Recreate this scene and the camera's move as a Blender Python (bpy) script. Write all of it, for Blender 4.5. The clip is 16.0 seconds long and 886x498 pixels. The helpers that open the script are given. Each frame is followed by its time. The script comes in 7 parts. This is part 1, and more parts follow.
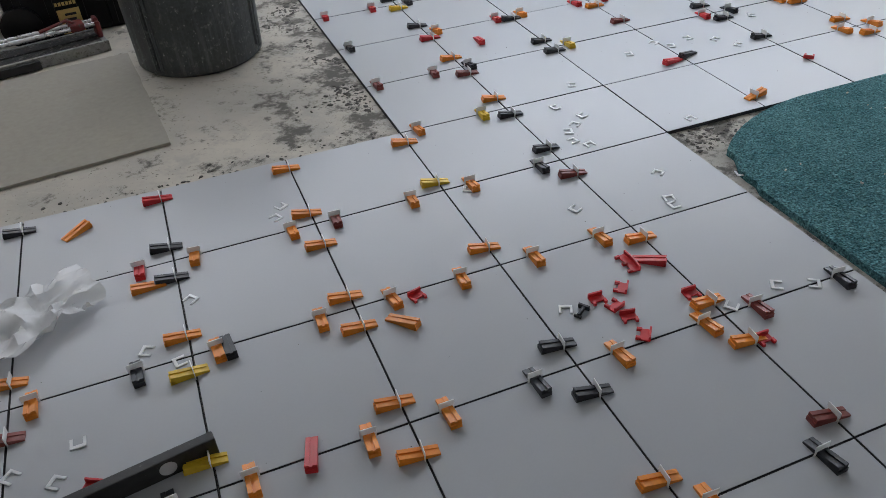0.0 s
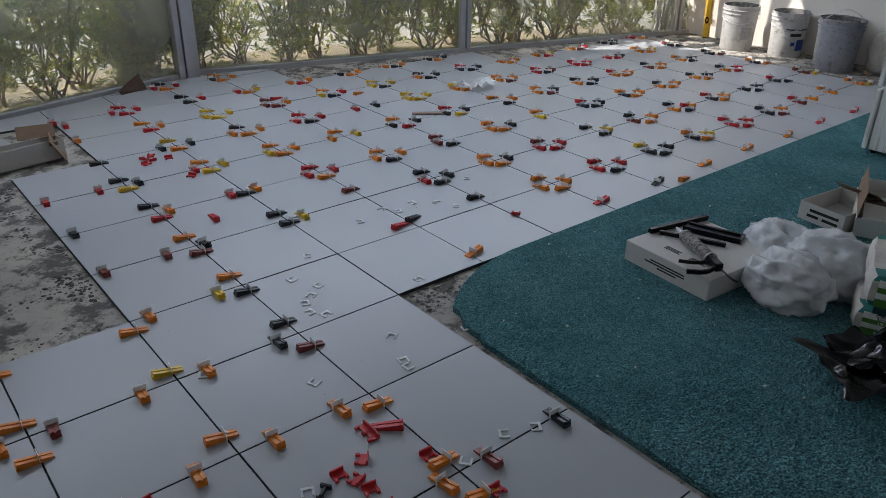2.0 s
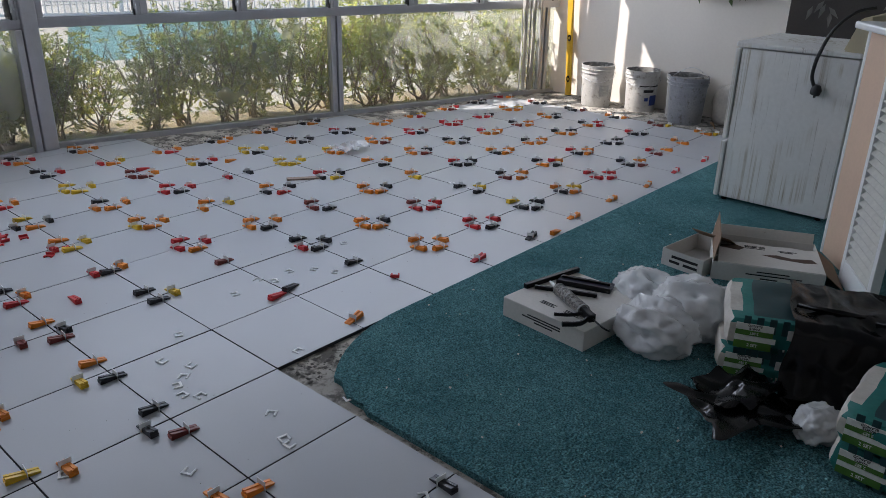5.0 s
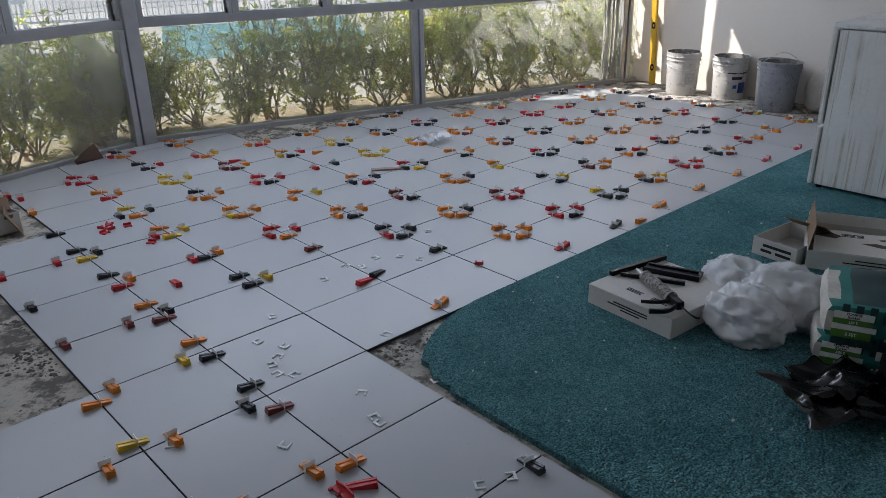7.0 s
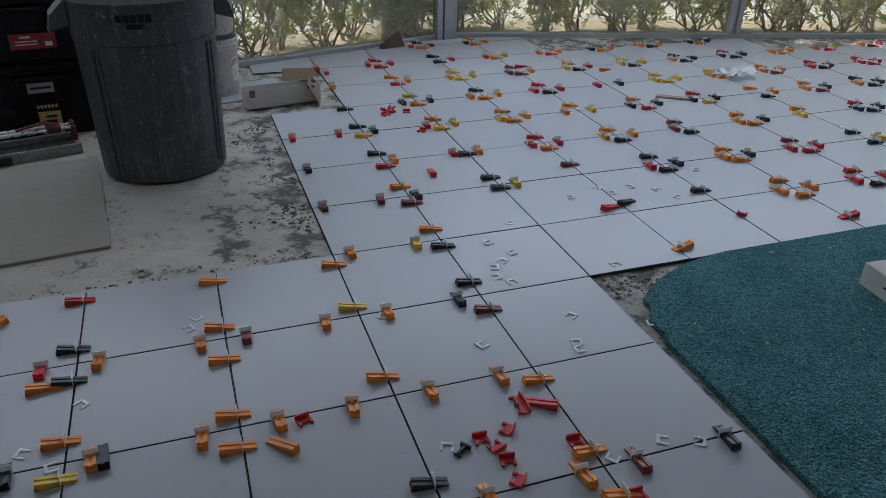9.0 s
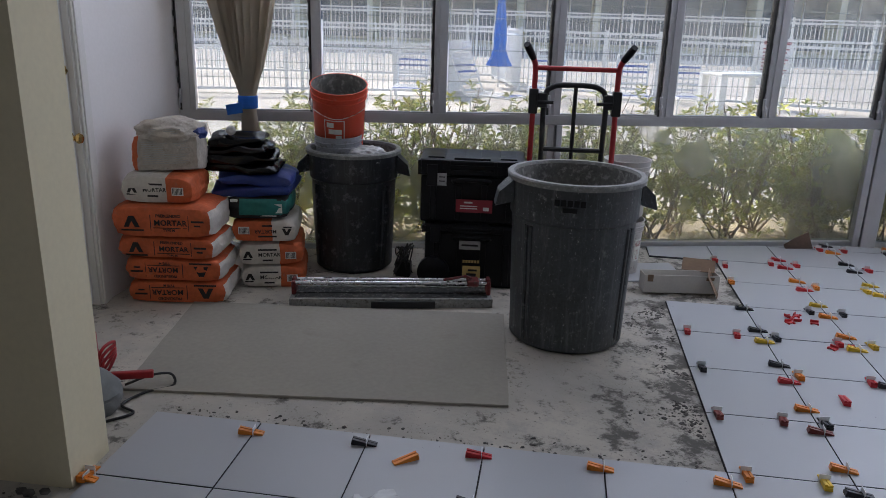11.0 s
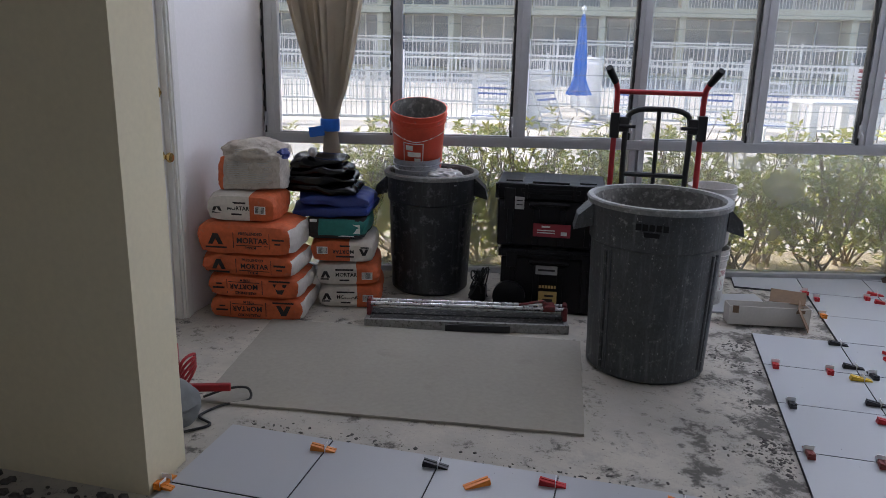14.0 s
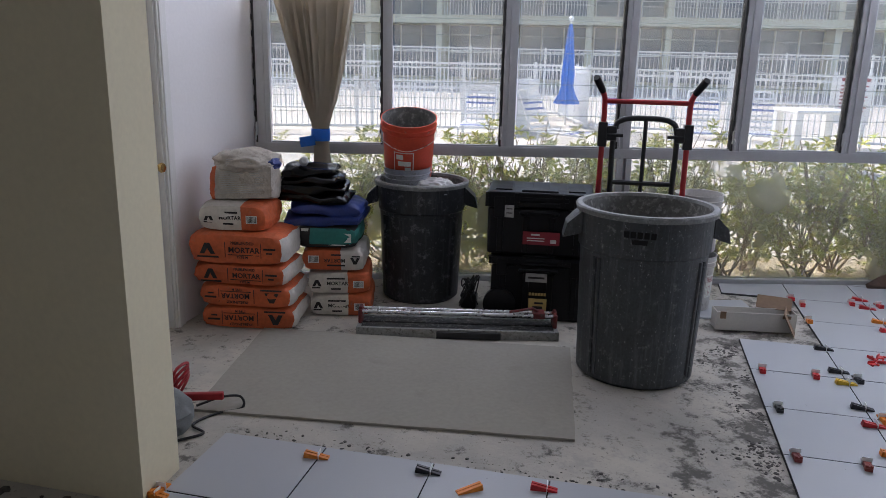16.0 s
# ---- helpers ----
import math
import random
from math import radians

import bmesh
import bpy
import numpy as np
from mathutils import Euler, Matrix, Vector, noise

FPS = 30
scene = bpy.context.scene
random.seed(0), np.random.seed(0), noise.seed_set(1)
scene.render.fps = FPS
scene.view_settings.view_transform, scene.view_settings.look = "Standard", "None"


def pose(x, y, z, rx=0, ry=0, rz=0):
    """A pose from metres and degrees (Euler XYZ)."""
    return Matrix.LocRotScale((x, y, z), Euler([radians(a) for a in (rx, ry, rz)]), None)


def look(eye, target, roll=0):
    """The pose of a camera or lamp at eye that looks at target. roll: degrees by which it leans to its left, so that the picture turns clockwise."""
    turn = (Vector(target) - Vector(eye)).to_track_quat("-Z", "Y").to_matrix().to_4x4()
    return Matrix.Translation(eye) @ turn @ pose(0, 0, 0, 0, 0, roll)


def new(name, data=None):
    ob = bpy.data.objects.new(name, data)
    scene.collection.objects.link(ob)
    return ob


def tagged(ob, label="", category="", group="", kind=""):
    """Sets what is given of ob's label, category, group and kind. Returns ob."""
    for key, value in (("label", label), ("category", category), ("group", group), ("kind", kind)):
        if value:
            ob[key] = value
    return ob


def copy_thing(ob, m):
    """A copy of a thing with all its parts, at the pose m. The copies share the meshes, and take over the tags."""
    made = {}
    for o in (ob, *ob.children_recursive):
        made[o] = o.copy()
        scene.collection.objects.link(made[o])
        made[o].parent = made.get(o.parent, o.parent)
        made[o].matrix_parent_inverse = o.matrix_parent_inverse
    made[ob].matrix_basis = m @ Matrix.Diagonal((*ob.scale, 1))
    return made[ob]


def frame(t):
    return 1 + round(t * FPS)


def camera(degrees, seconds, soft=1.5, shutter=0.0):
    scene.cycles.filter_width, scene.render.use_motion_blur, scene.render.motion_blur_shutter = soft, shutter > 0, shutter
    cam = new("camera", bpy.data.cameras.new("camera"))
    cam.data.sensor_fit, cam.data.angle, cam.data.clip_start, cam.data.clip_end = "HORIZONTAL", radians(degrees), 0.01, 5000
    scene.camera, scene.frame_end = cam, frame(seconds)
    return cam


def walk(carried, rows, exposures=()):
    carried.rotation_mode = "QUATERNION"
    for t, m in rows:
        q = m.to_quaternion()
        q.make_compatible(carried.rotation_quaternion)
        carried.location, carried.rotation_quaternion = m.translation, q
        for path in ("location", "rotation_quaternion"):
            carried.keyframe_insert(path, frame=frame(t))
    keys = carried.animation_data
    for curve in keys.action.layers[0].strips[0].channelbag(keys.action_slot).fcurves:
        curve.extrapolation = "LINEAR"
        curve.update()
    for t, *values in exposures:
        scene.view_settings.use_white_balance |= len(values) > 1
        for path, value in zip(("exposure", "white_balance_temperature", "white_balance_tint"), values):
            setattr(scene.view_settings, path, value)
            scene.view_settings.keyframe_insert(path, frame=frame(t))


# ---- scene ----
cam = camera(60.4, 16.0, soft=0.55)
PATH = [
    (0, (-1.686, -2.093, 1.442), (-1.148, -0.596, 0.23), -3.5),
    (0.5, (-1.631, -2.114, 1.49), (-0.915, -0.599, 0.399), -1.6),
    (1, (-1.613, -2.121, 1.521), (-0.692, -0.658, 0.515), 0.3),
    (1.5, (-1.591, -2.136, 1.525), (-0.553, -0.716, 0.573), 0.5),
    (2, (-1.562, -2.16, 1.545), (-0.422, -0.785, 0.647), 0.8),
    (2.5, (-1.517, -2.153, 1.558), (-0.253, -0.874, 0.682), 1.7),
    (3, (-1.51, -2.162, 1.568), (-0.17, -0.914, 0.765), 1.3),
    (3.5, (-1.519, -2.17, 1.584), (-0.16, -0.934, 0.794), 1.1),
    (4, (-1.514, -2.171, 1.58), (-0.138, -0.948, 0.798), 1.1),
    (6.5, (-1.542, -2.171, 1.567), (-0.143, -0.941, 0.839), 0.8),
    (7, (-1.574, -2.176, 1.555), (-0.325, -0.818, 0.781), -1.0),
    (7.5, (-1.448, -2.198, 1.54), (-0.647, -0.577, 0.683), -1.9),
    (8, (-1.363, -2.2, 1.502), (-0.642, -0.572, 0.592), 0.5),
    (8.5, (-1.378, -2.203, 1.498), (-0.719, -0.568, 0.553), 0.6),
    (9, (-1.394, -2.219, 1.498), (-0.808, -0.563, 0.542), 1.1),
    (9.5, (-1.435, -2.222, 1.495), (-0.982, -0.529, 0.531), 1.4),
    (9.9, (-1.505, -2.205, 1.561), (-1.293, -0.394, 0.739), -0.1),
    (10, (-1.532, -2.223, 1.613), (-1.379, -0.386, 0.836), -0.4),
    (10.2, (-1.571, -2.205, 1.639), (-1.54, -0.328, 0.948), 0.1),
    (12.5, (-1.686, -2.159, 1.587), (-2.099, -0.283, 1.032), 2.2),
    (13, (-1.696, -2.152, 1.595), (-2.144, -0.281, 1.047), 2.2),
    (13.5, (-1.669, -2.16, 1.587), (-2.139, -0.289, 1.056), 1.7),
    (14, (-1.659, -2.154, 1.582), (-2.127, -0.282, 1.057), 1.4),
    (14.5, (-1.651, -2.158, 1.588), (-2.114, -0.286, 1.058), 1.0),
    (15, (-1.65, -2.177, 1.582), (-2.101, -0.302, 1.053), 1.1),
    (15.5, (-1.654, -2.184, 1.582), (-2.095, -0.301, 1.073), 1.2),
    (16, (-1.659, -2.193, 1.589), (-2.101, -0.309, 1.087), 1.3),
]
EXPOSURE = [(0.0, 1.48, 6400, 13), (0.5, 1.12, 6250, 13), (1.0, 0.80, 6050, 13), (1.5, 0.58, 5950, 13), (2.5, 0.68, 5950, 13), (3.5, 0.72, 5950, 14), (6.5, 0.71, 5980, 16), (7.5, 0.67, 5850, 13), (9.0, 0.74, 5780, 12), (9.7, 0.74, 5900, 14), (10.2, 0.77, 6000, 17), (12.5, 1.05, 6000, 19), (16.0, 1.11, 6000, 20)]
walk(cam, [(t, look(eye, target, roll)) for t, eye, target, roll in PATH], EXPOSURE)

# ---- light ----
world = bpy.data.worlds.new("sky")
scene.world = world
world.use_nodes = True
wn = world.node_tree.nodes
sky = wn.new("ShaderNodeTexSky")
sky.sky_type, sky.sun_disc = "NISHITA", False
SUN_UP, SUN_WAY = radians(43), Vector((-0.62, 0.783, 0)).normalized()
sky.sun_elevation = SUN_UP
sky.sun_rotation = math.atan2(SUN_WAY.x, SUN_WAY.y)
sky.air_density, sky.dust_density = 1.0, 1.5
world.node_tree.links.new(sky.outputs[0], wn["Background"].inputs[0])
wn["Background"].inputs[1].default_value = 0.15
sun = new("sun", bpy.data.lights.new("sun", "SUN"))
sun.data.energy, sun.data.angle, sun.data.color = 5.0, radians(0.6), (1.0, 0.9, 0.76)
toward = SUN_WAY * math.cos(SUN_UP) + Vector((0, 0, math.sin(SUN_UP)))
sun.matrix_world = look(toward * 20, (0, 0, 0))


def window_light(name, a, b, z0, z1, watts):
    """An area lamp added inside a window's top to boost its sky light, facing level into the room."""
    mid = (Vector(a) + Vector(b)) / 2
    along = (Vector(b) - Vector(a)).normalized()
    inward = Vector((along.y, -along.x, 0))
    lamp = new(name, bpy.data.lights.new(name, "AREA"))
    lamp.data.shape, lamp.data.size, lamp.data.size_y = "RECTANGLE", (Vector(b) - Vector(a)).length, z1 - z0
    lamp.data.energy, lamp.data.color = watts, (0.86, 0.92, 1.0)
    eye = mid + inward * 0.12 + Vector((0, 0, (z0 + z1) / 2))
    lamp.matrix_world = look(eye, eye + inward + Vector((0, 0, 0.0)))
    return lamp


# ---- materials ----
def node_mat(name):
    m = bpy.data.materials.new(name)
    m.use_nodes = True
    return m, m.node_tree.nodes, m.node_tree.links, m.node_tree.nodes["Principled BSDF"]


def mat(name, colour, rough=0.6, metal=0.0, vary=0.15, scale=6.0, fine=60.0, bump=0.1, dirt=None, dirt_at=0.62, spec=0.5, alpha=1.0, per=0.0, depth=0.004):
    """A surface with a broad and a fine variation, fine relief and, where given, patches of dirt."""
    m, n, l, p = node_mat(name)
    geo = n.new("ShaderNodeNewGeometry")
    big, small = n.new("ShaderNodeTexNoise"), n.new("ShaderNodeTexNoise")
    for tex, s, d in ((big, scale, 4), (small, fine, 3)):
        tex.inputs["Scale"].default_value, tex.inputs["Detail"].default_value = s, d
        l.new(geo.outputs["Position"], tex.inputs["Vector"])
    both = n.new("ShaderNodeMath")
    both.operation = "ADD"
    l.new(big.outputs[0], both.inputs[0])
    l.new(small.outputs[0], both.inputs[1])
    ramp = n.new("ShaderNodeMapRange")
    ramp.inputs["From Min"].default_value, ramp.inputs["From Max"].default_value = 0.6, 1.4
    ramp.inputs["To Min"].default_value, ramp.inputs["To Max"].default_value = 1 - vary, 1 + vary
    l.new(both.outputs[0], ramp.inputs["Value"])
    mul = n.new("ShaderNodeVectorMath")
    mul.operation = "SCALE"
    mul.inputs[0].default_value = colour
    l.new(ramp.outputs[0], mul.inputs["Scale"])
    out = mul.outputs[0]
    if per:
        info, hue = n.new("ShaderNodeObjectInfo"), n.new("ShaderNodeMapRange")
        hue.inputs["To Min"].default_value, hue.inputs["To Max"].default_value = 1 - per, 1 + per
        l.new(info.outputs["Random"], hue.inputs["Value"])
        again = n.new("ShaderNodeVectorMath")
        again.operation = "SCALE"
        l.new(out, again.inputs[0])
        l.new(hue.outputs[0], again.inputs["Scale"])
        out = again.outputs[0]
    if dirt:
        spots, edge, mix = n.new("ShaderNodeTexNoise"), n.new("ShaderNodeMapRange"), n.new("ShaderNodeMix")
        spots.inputs["Scale"].default_value, spots.inputs["Detail"].default_value, spots.inputs["Roughness"].default_value = scale * 2.3, 8, 0.7
        l.new(geo.outputs["Position"], spots.inputs["Vector"])
        edge.inputs["From Min"].default_value, edge.inputs["From Max"].default_value = dirt_at - 0.05, dirt_at + 0.06
        l.new(spots.outputs[0], edge.inputs["Value"])
        mix.data_type = "RGBA"
        l.new(edge.outputs[0], mix.inputs[0])
        l.new(out, mix.inputs[6])
        mix.inputs[7].default_value = (*dirt, 1)
        out = mix.outputs[2]
    l.new(out, p.inputs["Base Color"])
    p.inputs["Metallic"].default_value = metal
    p.inputs["Specular IOR Level"].default_value = spec
    rr = n.new("ShaderNodeMapRange")
    rr.inputs["To Min"].default_value, rr.inputs["To Max"].default_value = max(rough - 0.08, 0.02), min(rough + 0.08, 1)
    l.new(big.outputs[0], rr.inputs["Value"])
    l.new(rr.outputs[0], p.inputs["Roughness"])
    if bump:
        b = n.new("ShaderNodeBump")
        b.inputs["Strength"].default_value, b.inputs["Distance"].default_value = bump, depth
        l.new(both.outputs[0], b.inputs["Height"])
        l.new(b.outputs[0], p.inputs["Normal"])
    p.inputs["Alpha"].default_value = alpha
    return m


def concrete_mat():
    """Bare slab: pale, with grey skim, dark glue scabs and fine grit."""
    m, n, l, p = node_mat("bare_concrete")
    geo = n.new("ShaderNodeNewGeometry")

    def tex(scale, detail, rough=0.6):
        t = n.new("ShaderNodeTexNoise")
        t.inputs["Scale"].default_value, t.inputs["Detail"].default_value, t.inputs["Roughness"].default_value = scale, detail, rough
        l.new(geo.outputs["Position"], t.inputs["Vector"])
        return t.outputs[0]

    def step(v, lo, hi):
        r = n.new("ShaderNodeMapRange")
        r.inputs["From Min"].default_value, r.inputs["From Max"].default_value = lo, hi
        l.new(v, r.inputs["Value"])
        return r.outputs[0]

    def mix(f, a, b):
        x = n.new("ShaderNodeMix")
        x.data_type = "RGBA"
        l.new(f, x.inputs[0])
        for socket, v in ((x.inputs[6], a), (x.inputs[7], b)):
            if isinstance(v, tuple):
                socket.default_value = (*v, 1)
            else:
                l.new(v, socket)
        return x.outputs[2]

    base = mix(step(tex(1.6, 5), 0.36, 0.66), (0.56, 0.52, 0.445), (0.38, 0.36, 0.32))
    base = mix(step(tex(7, 8, 0.72), 0.50, 0.62), base, (0.43, 0.405, 0.36))
    # old glue stays thicker towards the laid tiles
    sep, near, add = n.new("ShaderNodeSeparateXYZ"), n.new("ShaderNodeMapRange"), n.new("ShaderNodeMath")
    l.new(geo.outputs["Position"], sep.inputs[0])
    l.new(sep.outputs[0], near.inputs["Value"])
    for key, v in (("From Min", -1.55), ("From Max", -1.0), ("To Min", 0.0), ("To Max", 0.075)):
        near.inputs[key].default_value = v
    l.new(tex(6.5, 10, 0.78), add.inputs[0])
    l.new(near.outputs[0], add.inputs[1])
    base = mix(step(add.outputs[0], 0.55, 0.63), base, (0.13, 0.12, 0.105))
    base = mix(step(tex(55, 6, 0.7), 0.62, 0.69), base, (0.07, 0.065, 0.06))
    l.new(base, p.inputs["Base Color"])
    p.inputs["Roughness"].default_value = 0.88
    b = n.new("ShaderNodeBump")
    b.inputs["Strength"].default_value, b.inputs["Distance"].default_value = 0.5, 0.006
    l.new(tex(30, 8, 0.7), b.inputs["Height"])
    l.new(b.outputs[0], p.inputs["Normal"])
    return m


def carpet_mat(name, a, b):
    """Cut-loop pile: tufts a few millimetres wide, with broad worn shading."""
    m, n, l, p = node_mat(name)
    geo = n.new("ShaderNodeNewGeometry")
    tuft, broad = n.new("ShaderNodeTexVoronoi"), n.new("ShaderNodeTexNoise")
    tuft.inputs["Scale"].default_value, broad.inputs["Scale"].default_value = 95, 3.0
    broad.inputs["Detail"].default_value = 6
    mid = n.new("ShaderNodeTexNoise")
    mid.inputs["Scale"].default_value, mid.inputs["Detail"].default_value = 45, 4
    for t in (tuft, broad, mid):
        l.new(geo.outputs["Position"], t.inputs["Vector"])
    add = n.new("ShaderNodeMath")
    add.operation = "MULTIPLY_ADD"
    l.new(broad.outputs[0], add.inputs[0])
    add.inputs[1].default_value = 0.8
    l.new(mid.outputs[0], add.inputs[2])
    f = n.new("ShaderNodeMapRange")
    f.inputs["From Min"].default_value, f.inputs["From Max"].default_value = 0.65, 1.15
    l.new(add.outputs[0], f.inputs["Value"])
    mix = n.new("ShaderNodeMix")
    mix.data_type = "RGBA"
    l.new(f.outputs[0], mix.inputs[0])
    mix.inputs[6].default_value, mix.inputs[7].default_value = (*a, 1), (*b, 1)
    speck, pit = n.new("ShaderNodeTexNoise"), n.new("ShaderNodeMapRange")
    speck.inputs["Scale"].default_value, speck.inputs["Detail"].default_value = 150, 3
    l.new(geo.outputs["Position"], speck.inputs["Vector"])
    pit.inputs["From Min"].default_value, pit.inputs["From Max"].default_value = 0.36, 0.64
    pit.inputs["To Min"].default_value, pit.inputs["To Max"].default_value = 0.5, 1.45
    l.new(speck.outputs[0], pit.inputs["Value"])
    tufts = n.new("ShaderNodeVectorMath")
    tufts.operation = "SCALE"
    l.new(mix.outputs[2], tufts.inputs[0])
    l.new(pit.outputs[0], tufts.inputs["Scale"])
    l.new(tufts.outputs[0], p.inputs["Base Color"])
    p.inputs["Roughness"].default_value = 1.0
    p.inputs["Specular IOR Level"].default_value = 0.1
    h = n.new("ShaderNodeMath")
    h.operation = "SUBTRACT"
    l.new(mid.outputs[0], h.inputs[0])
    l.new(tuft.outputs["Distance"], h.inputs[1])
    bump = n.new("ShaderNodeBump")
    bump.inputs["Strength"].default_value, bump.inputs["Distance"].default_value = 0.8, 0.010
    l.new(h.outputs[0], bump.inputs["Height"])
    l.new(bump.outputs[0], p.inputs["Normal"])
    return m


def glass_mat(name, haze, tint=(0.93, 0.96, 0.95), rough=0.02):
    """Clear pane; haze is the share that a film of dust scatters."""
    m, n, l, p = node_mat(name)
    clear, gloss, dust = n.new("ShaderNodeBsdfTransparent"), n.new("ShaderNodeBsdfGlossy"), n.new("ShaderNodeBsdfDiffuse")
    veil = n.new("ShaderNodeBsdfTranslucent")
    clear.inputs[0].default_value = (*tint, 1)
    gloss.inputs["Roughness"].default_value = rough
    dust.inputs[0].default_value = veil.inputs[0].default_value = (0.75, 0.77, 0.74, 1)
    fres = n.new("ShaderNodeFresnel")
    fres.inputs[0].default_value = 1.45
    first, second, film = n.new("ShaderNodeMixShader"), n.new("ShaderNodeMixShader"), n.new("ShaderNodeMixShader")
    l.new(fres.outputs[0], first.inputs[0])
    l.new(clear.outputs[0], first.inputs[1])
    l.new(gloss.outputs[0], first.inputs[2])
    l.new(dust.outputs[0], film.inputs[1])
    l.new(veil.outputs[0], film.inputs[2])
    film.inputs[0].default_value = 0.6
    geo, cloud, amount = n.new("ShaderNodeNewGeometry"), n.new("ShaderNodeTexNoise"), n.new("ShaderNodeMapRange")
    cloud.inputs["Scale"].default_value, cloud.inputs["Detail"].default_value = 2.2, 5
    l.new(geo.outputs["Position"], cloud.inputs["Vector"])
    amount.inputs["From Min"].default_value, amount.inputs["From Max"].default_value = 0.3, 0.7
    amount.inputs["To Min"].default_value, amount.inputs["To Max"].default_value = haze * 0.5, haze * 1.5
    l.new(cloud.outputs[0], amount.inputs["Value"])
    l.new(amount.outputs[0], second.inputs[0])
    l.new(first.outputs[0], second.inputs[1])
    l.new(film.outputs[0], second.inputs[2])
    l.new(second.outputs[0], n["Material Output"].inputs[0])
    return m


M_TILE = mat("glazed_white_tile", (0.425, 0.44, 0.462), 0.375, vary=0.02, scale=1.1, fine=140, bump=0, per=0.035, spec=0.45)
M_CONCRETE = concrete_mat()
M_CARPET = carpet_mat("teal_carpet", (0.050, 0.142, 0.157), (0.112, 0.250, 0.266))
M_BACKING = mat("carpet_backing", (0.10, 0.12, 0.10), 0.9, vary=0.3, scale=30, bump=0.4)
M_WALL = mat("painted_plaster_warm", (0.83, 0.78, 0.71), 0.8, vary=0.03, scale=1.5, fine=45, bump=0.12)
M_WALL_W = mat("painted_plaster_white", (0.80, 0.78, 0.78), 0.75, vary=0.03, scale=1.5, fine=45, bump=0.12)
M_WALL_OLIVE = mat("painted_plaster_beige", (0.70, 0.63, 0.44), 0.8, vary=0.05, scale=1.5, fine=45, bump=0.12)
M_CEIL = mat("ceiling_paint", (0.85, 0.84, 0.82), 0.9, vary=0.03)
M_ALU = mat("mill_aluminium", (0.50, 0.51, 0.53), 0.42, metal=0.55, vary=0.10, scale=14, fine=120, bump=0.05, dirt=(0.22, 0.22, 0.22), dirt_at=0.70)
M_ALU_DARK = mat("shaded_gasket", (0.03, 0.03, 0.03), 0.6)
M_DOOR = mat("white_gloss_paint", (0.74, 0.73, 0.71), 0.4, vary=0.03, scale=3, bump=0.04)
M_BRASS = mat("brass", (0.70, 0.50, 0.20), 0.25, metal=1.0, vary=0.1)
M_GLASS = glass_mat("louvre_glass", 0.19)
M_GLASS_LOW = glass_mat("dusty_fixed_glass", 0.20, (0.90, 0.92, 0.88))
M_GLASS_VEIL = glass_mat("salt_veiled_glass", 0.23, (0.86, 0.90, 0.90))
M_DECK = mat("pool_deck", (0.52, 0.47, 0.41), 0.85, vary=0.14, scale=1.2, fine=30, bump=0.2)
M_SOIL = mat("garden_bed", (0.40, 0.32, 0.23), 0.95, vary=0.35, scale=5, fine=50, bump=0.5, depth=0.02)


# ---- mesh tools ----
def part(name, bm, material, parent=None, label="", smooth=False, at=None):
    """One mesh object from a bmesh, under a thing or a part."""
    me = bpy.data.meshes.new(name)
    bm.to_mesh(me)
    bm.free()
    if smooth == "all":
        me.polygons.foreach_set("use_smooth", [True] * len(me.polygons))
    elif smooth:
        me.polygons.foreach_set("use_smooth", [True] * len(me.polygons))
        try:
            me.set_sharp_from_angle(angle=radians(40))
        except AttributeError:
            pass
    me.materials.append(material)
    ob = new(name, me)
    if parent:
        ob.parent = parent
    if at is not None:
        ob.matrix_basis = at
    return tagged(ob, label)


def thing(name, label, category, at=None, group=""):
    ob = new(name)
    ob.empty_display_size = 0.1
    if at is not None:
        ob.matrix_basis = at
    return tagged(ob, label, category, group)


def fixed(ob, label, category="", group=""):
    return tagged(ob, label, category, group, "structure")


def box(bm, lo, hi, m=None, bevel=0.0):
    made = bmesh.ops.create_cube(bm, size=1)["verts"]
    size, mid = [b - a for a, b in zip(lo, hi)], [(a + b) / 2 for a, b in zip(lo, hi)]
    t = Matrix.Translation(mid) @ Matrix.Diagonal((*size, 1))
    bmesh.ops.transform(bm, matrix=t, verts=made)
    if bevel:
        edges = list({e for v in made for e in v.link_edges})
        r = bmesh.ops.bevel(bm, geom=edges, offset=bevel, segments=2, affect="EDGES", profile=0.5)
        made = list({v for f in r["faces"] for v in f.verts} | {v for v in made if v.is_valid})
    if m is not None:
        bmesh.ops.transform(bm, matrix=m, verts=made)
    return made


def lathe(bm, profile, seg=32, m=None, squeeze=1.0):
    """Turn a profile of (radius, height) about z."""
    rings = []
    for r, z in profile:
        if r < 1e-6:
            rings.append([bm.verts.new((0, 0, z))])
        else:
            rings.append([bm.verts.new((r * math.cos(2 * math.pi * k / seg), squeeze * r * math.sin(2 * math.pi * k / seg), z)) for k in range(seg)])
    for a, b in zip(rings, rings[1:]):
        for k in range(seg):
            q = [a[k % len(a)], a[(k + 1) % len(a)], b[(k + 1) % len(b)], b[k % len(b)]]
            q = list(dict.fromkeys(q))
            if len(q) > 2:
                bm.faces.new(q)
    verts = [v for ring in rings for v in ring]
    if m is not None:
        bmesh.ops.transform(bm, matrix=m, verts=verts)
    return verts


